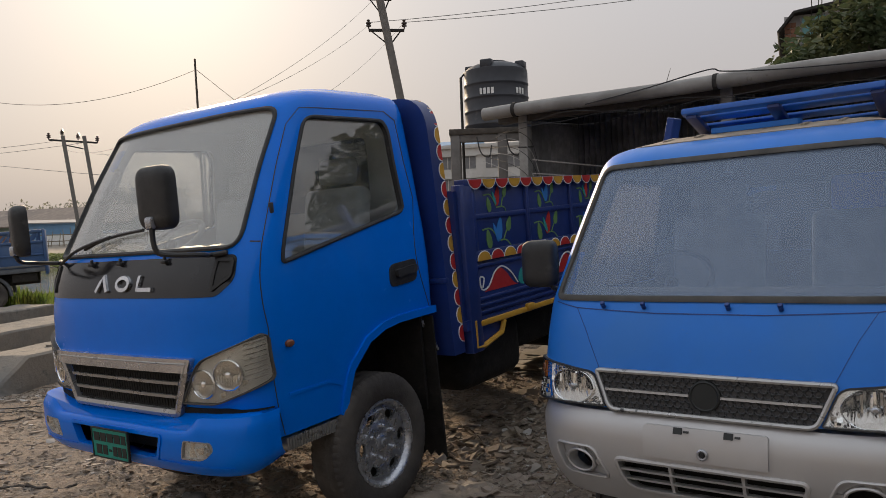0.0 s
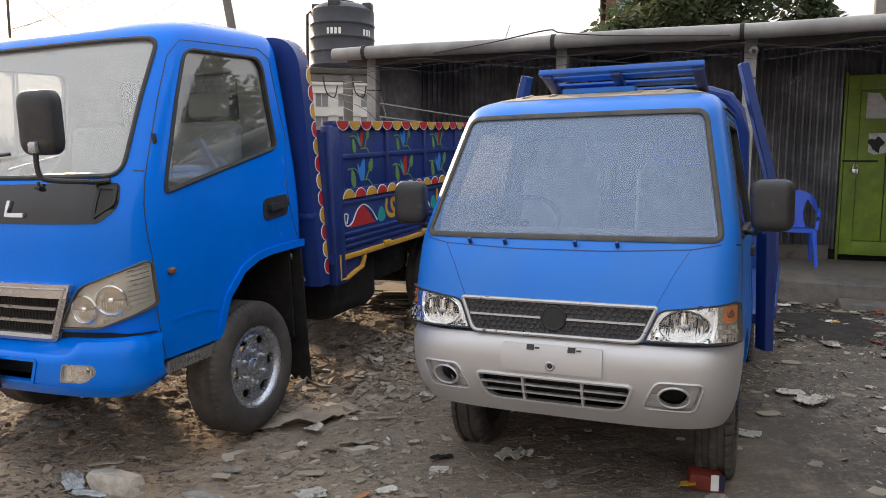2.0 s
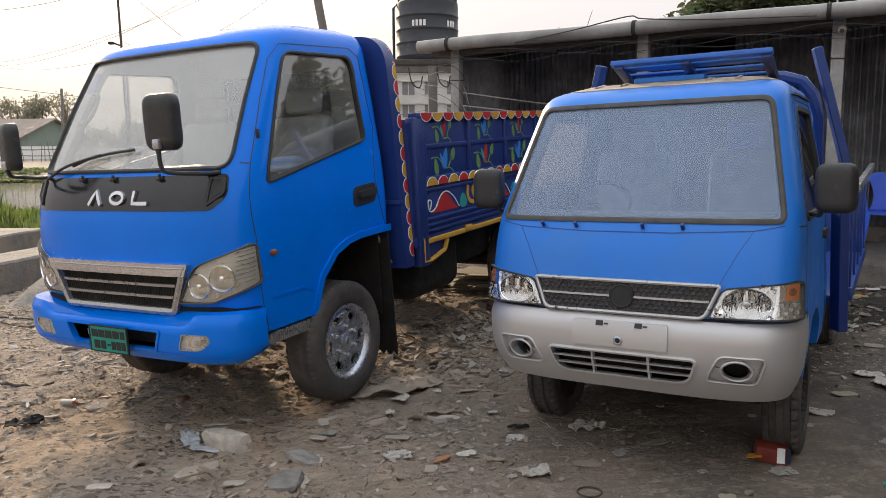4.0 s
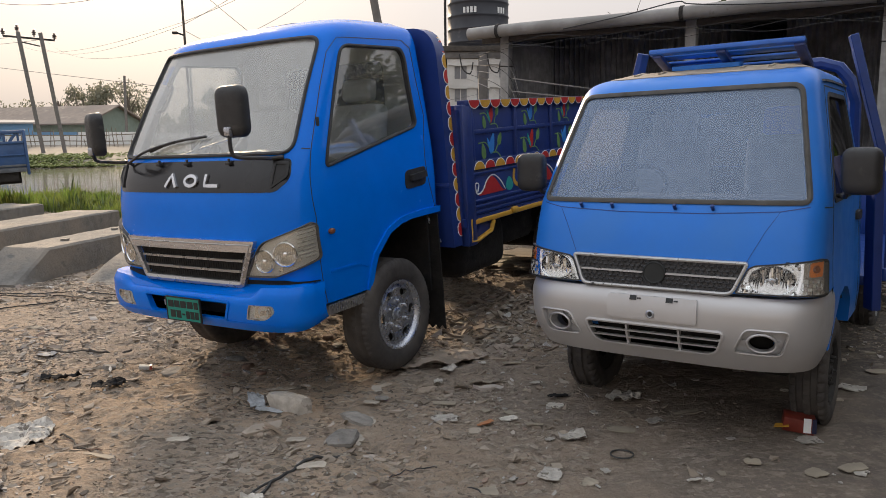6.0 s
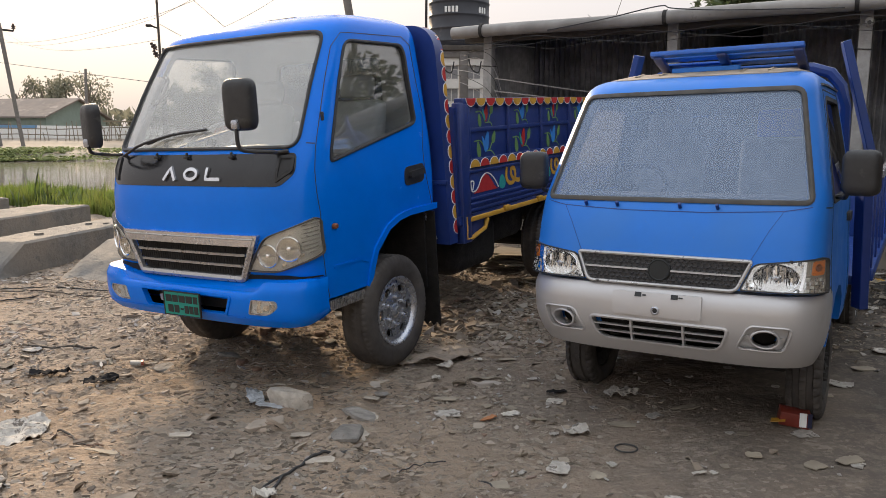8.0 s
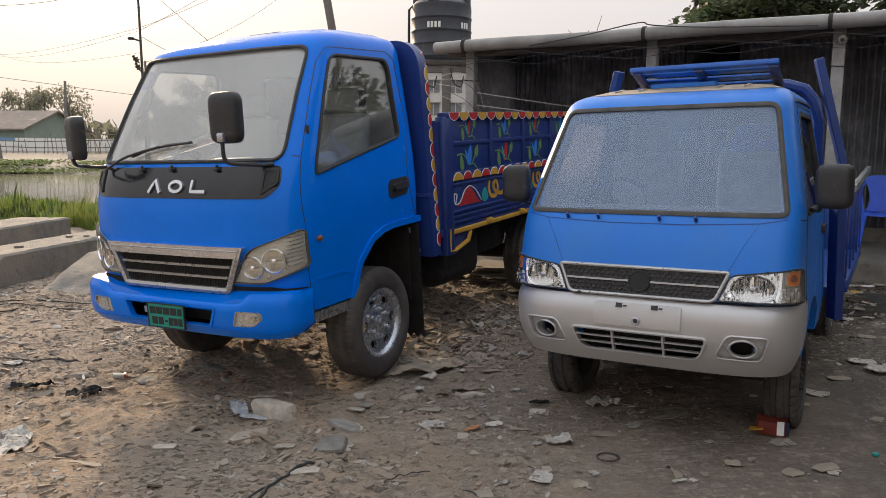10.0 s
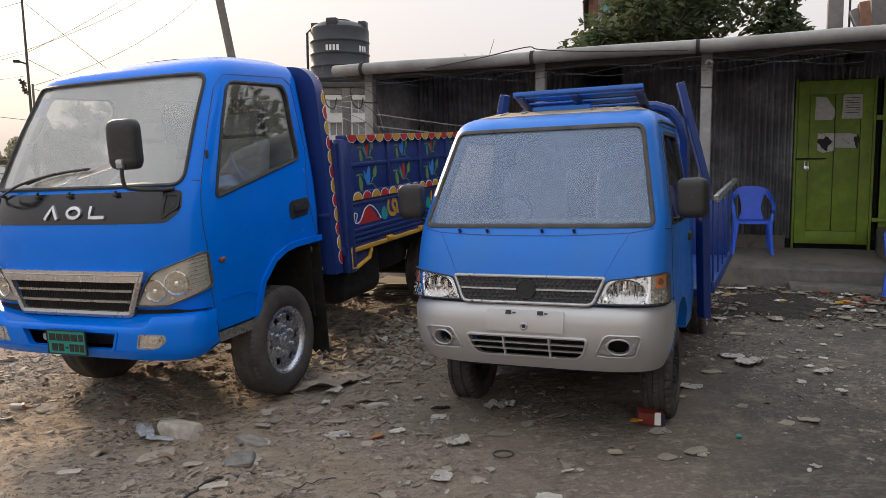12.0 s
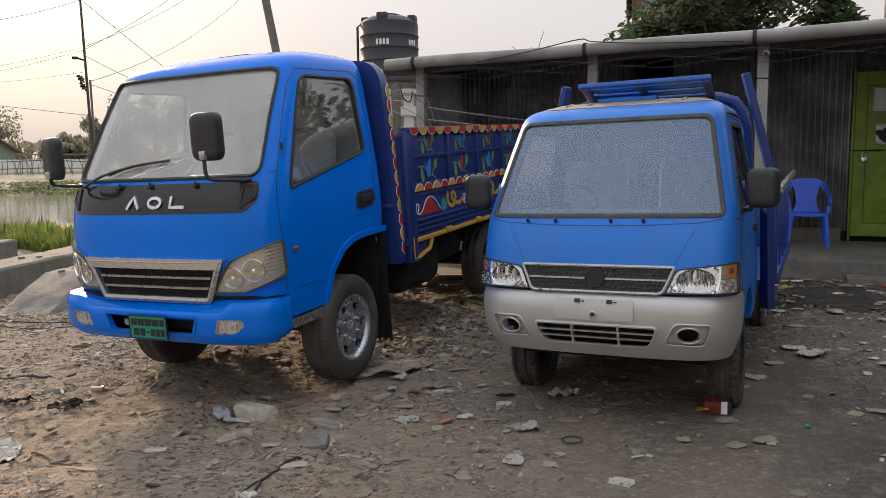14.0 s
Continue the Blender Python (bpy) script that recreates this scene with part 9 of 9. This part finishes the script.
pk = thing("white_packet", pose(-2.21, 4.06, surface_z(-2.21, 4.06), 0, 4, 18), "small crushed white and red packet on the dirt", "packet")
part("packet", box(bmesh.new(), 0.085, 0.05, 0.024, pose(0, 0, 0.016, 3, 5, 0), 0.004), PAPER, pk)
part("red_end", bx(0.026, 0.0435, -0.026, 0.026, 0.004, 0.031, 0.002), REDWRAP, pk)
for k in range(70):
    x, y = region_all()
    sheet_scrap(x, y, SQ, random.uniform(0.004, 0.02), 500 + k, "paper_scrap", "small trodden paper or card scrap", "scrap", random.choice((PALE, CARD, CARD, LITTER)), 0.05, random.uniform(0.05, 0.13))
sheet_scrap(-0.12, 4.28, [(-0.5, -0.12), (-0.2, -0.2), (0.3, -0.14), (0.55, 0.02), (0.3, 0.16), (-0.1, 0.2), (-0.5, 0.1)], 0.05, 77, "plastic_sheet", "crumpled tan plastic sheet beside the truck wheel", "sheet", GROUNDFILM, 0.0, 0.95).matrix_world = pose(-0.05, 4.15, 0.02, 0, 0, 20)
for k in range(110):
    x, y = random.uniform(-0.3, 4.2), random.uniform(1.7, 5.2)
    sheet_scrap(x, y, SQ, random.uniform(0.002, 0.012), 1200 + k, "paper_scrap", "small flat pale scrap on the trodden earth", "scrap", random.choice((PALE, PALE, CARD)), 0.04, min(0.16, 0.05 * math.exp(random.gauss(0, 0.5))))
for k in range(170):
    x, y = region_heap()
    sheet_scrap(x, y, SQ, random.uniform(0.004, 0.014), 900 + k, "paper_scrap", "crumpled wrapper in the rubbish before the porch", "scrap", random.choice((PALE, PALE, PALE, PALE, CARD, CARD, CARD, LITTER, REDWRAP, REDWRAP, WHITEP, YELLOW)), 0.05, random.uniform(0.04, 0.13)).location.z += 0.014
flat_scrap(-2.29, 3.66, 0.42, 0.3, RAGBLACK, "black rag lying on the dirt", 78, 0.05, 10, "black_rag", "rag")

box_ = thing("crushed_carton", pose(1.655, 2.745, surface_z(1.655, 2.745) + 0.005, 0, 0, -20), "crushed red and white carton by the pickup wheel", "carton")
cb = bmesh.new()
box(cb, 0.15, 0.09, 0.075, pose(0, 0, 0.045, 8, 6, 0), 0.004)
part("carton", cb, mat("dark_red_card", (0.16, 0.025, 0.015), 0.5, 0, 0.2, 14), box_)
part("white_stripe", bx(0.02, 0.055, -0.05, -0.046, 0.01, 0.085), WHITEP, box_)
part("dark_end", bx(0.06, 0.08, -0.052, -0.046, 0.01, 0.085), mat("navy_card", (0.01, 0.012, 0.04), 0.5), box_)
part("yellow_flap", prism([(-0.12, -0.06), (-0.05, -0.07), (-0.045, -0.02), (-0.11, -0.01)], lambda a, b, d: Vector((a, b, 0.05 + d + a * 0.2)), 0, 0.003), YELLOW, box_)
for k, pts in enumerate(([(-1.0, 2.02), (-0.96, 2.2), (-0.9, 2.36), (-0.83, 2.5), (-0.74, 2.56), (-0.68, 2.57)], [(-2.22, 2.9), (-2.12, 2.83), (-2.05, 2.74), (-1.93, 2.71)], [(-3.2, 4.56), (-3.0, 4.53), (-2.7, 4.5), (-2.5, 4.55)], [(-0.42, 2.33), (-0.36, 2.42), (-0.27, 2.41), (-0.2, 2.45)], [(-1.02, 2.18), (-0.97, 2.26), (-0.93, 2.27)], [(0.74, 3.0), (0.82, 3.08), (0.86, 2.99)], [(2.3, 4.6), (2.5, 4.4), (2.66, 4.35)])):
    tagged(part("dropped_cable", tube([(x, y, surface_z(x, y) + 0.006) for x, y in [p[:2] for p in spline([(*q, 0) for q in pts], 8)]], (0.008, 0.0055, 0.009, 0.0028, 0.006, 0.0028, 0.004)[k], 6), (WIRE, WOODDARK, WOODDARK, WIRE, WIRE, CARD, ROPE)[k]), "short thin cable lying on the dirt", "cable", "cables")
for x, y in ((-0.06, 2.19), (0.7, 2.53)):
    tagged(part("wire_loop", tube([(x + 0.055 * math.cos(a), y + 0.05 * math.sin(a), surface_z(x, y) + 0.009) for a in np.linspace(0, 6.2, 24)], 0.0045, 5), WIRE), "small loop of black wire on the dirt", "wire", "wire loops")
tagged(part("bottle_cap", lathe([(0.016, 0), (0.016, 0.012), (0, 0.013)], 12, pose(2.05, 2.45, surface_z(2.05, 2.45) + 0.004)), TEALP), "teal plastic bottle cap", "cap")


# sunlit stack of flat offcuts under the bed, and a pile before the porch
rnd = random.Random(41)
stack = thing("offcut_stack", pose(0.74, 7.25, surface_z(0.74, 7.25), 0, 0, -12), "stack of thin tan board offcuts under the truck", "boards")
for k in range(26):
    w_, d_ = rnd.uniform(0.14, 0.34), rnd.uniform(0.1, 0.22)
    poly = [(-w_ + rnd.uniform(-0.05, 0.05), -d_), (w_ * rnd.uniform(0.6, 1), -d_ + rnd.uniform(-0.04, 0.04)), (w_, d_ * rnd.uniform(0.4, 1)), (-w_ * rnd.uniform(0.5, 1), d_)]
    ob = part("offcut", prism(poly, lambda a, b, d: Vector((a, b, d)), 0, 0.006), CARD, stack, "", False)
    ob.matrix_local = pose(rnd.gauss(0, 0.1), rnd.gauss(0, 0.12), 0.004 + k * 0.0068, rnd.gauss(0, 3), rnd.gauss(0, 3), rnd.uniform(-40, 40))
mound_v, mound_f, N = [], [], 60
for j in range(N + 1):
    for i in range(N + 1):
        a, b = 2.6 + 4.6 * i / N, -2.6 + 3.0 * j / N
        q = HUT @ Vector((a, b, 0))
        e = max(0.0, 1 - ((a - 4.85) / 0.85) ** 2) ** 0.5 * max(0.0, 1 - ((b + 0.7) / 0.8) ** 2) ** 0.5 + 0.25 * noise.noise(q * 2.7)
        mound_v.append((q.x, q.y, surface_z(q.x, q.y) - 0.035 + max(0.0, e) * (0.06 + 0.06 * noise.noise(q * 2.2) + 0.03 * noise.noise(q * 9.0))))
for j in range(N):
    for i in range(N):
        mound_f.append((j * (N + 1) + i, j * (N + 1) + i + 1, (j + 1) * (N + 1) + i + 1, (j + 1) * (N + 1) + i))
me = bpy.data.meshes.new("rubbish_mound")
me.from_pydata(mound_v, [], mound_f)
tagged(part("rubbish_mound", me, mat("burnt_dark_earth", (0.032, 0.028, 0.024), 0.95, 0, 0.4, 14, bump=0.9, bscale=30, spots=(0.08, 0.068, 0.055), spot_scale=16)), "low mound of dark burnt rubbish before the porch", "rubbish", kind="stuff")

for k, (x, y, r) in enumerate(((-1.46, 4.75, 0.075), (-1.05, 4.69, 0.06), (-1.25, 4.9, 0.045), (-0.85, 4.8, 0.04), (-1.5, 4.02, 0.05), (-1.38, 3.9, 0.04), (-1.6, 3.85, 0.035))):
    stone(x, y, r * 1.2, r, r * 0.8, 700 + k, "stone", "reddish lump of brick on the dirt", REDSTONE)
for k, (pts, r_, m_, lab) in enumerate((([(-2.25, 2.88), (-2.1, 2.8), (-2.0, 2.72), (-1.89, 2.66)], 0.004, REDSTONE, "thin reddish strip trodden in the dirt"), ([(-2.62, 4.02), (-2.5, 4.12), (-2.4, 4.1), (-2.36, 3.98)], 0.012, CARD, "curved pale strip on the dirt"))):
    tagged(part("curved_strip", tube([(x, y, surface_z(x, y) + 0.006) for x, y in [p[:2] for p in spline([(*q, 0) for q in pts], 8)]], r_, 5), m_), lab, "strip", "strips")
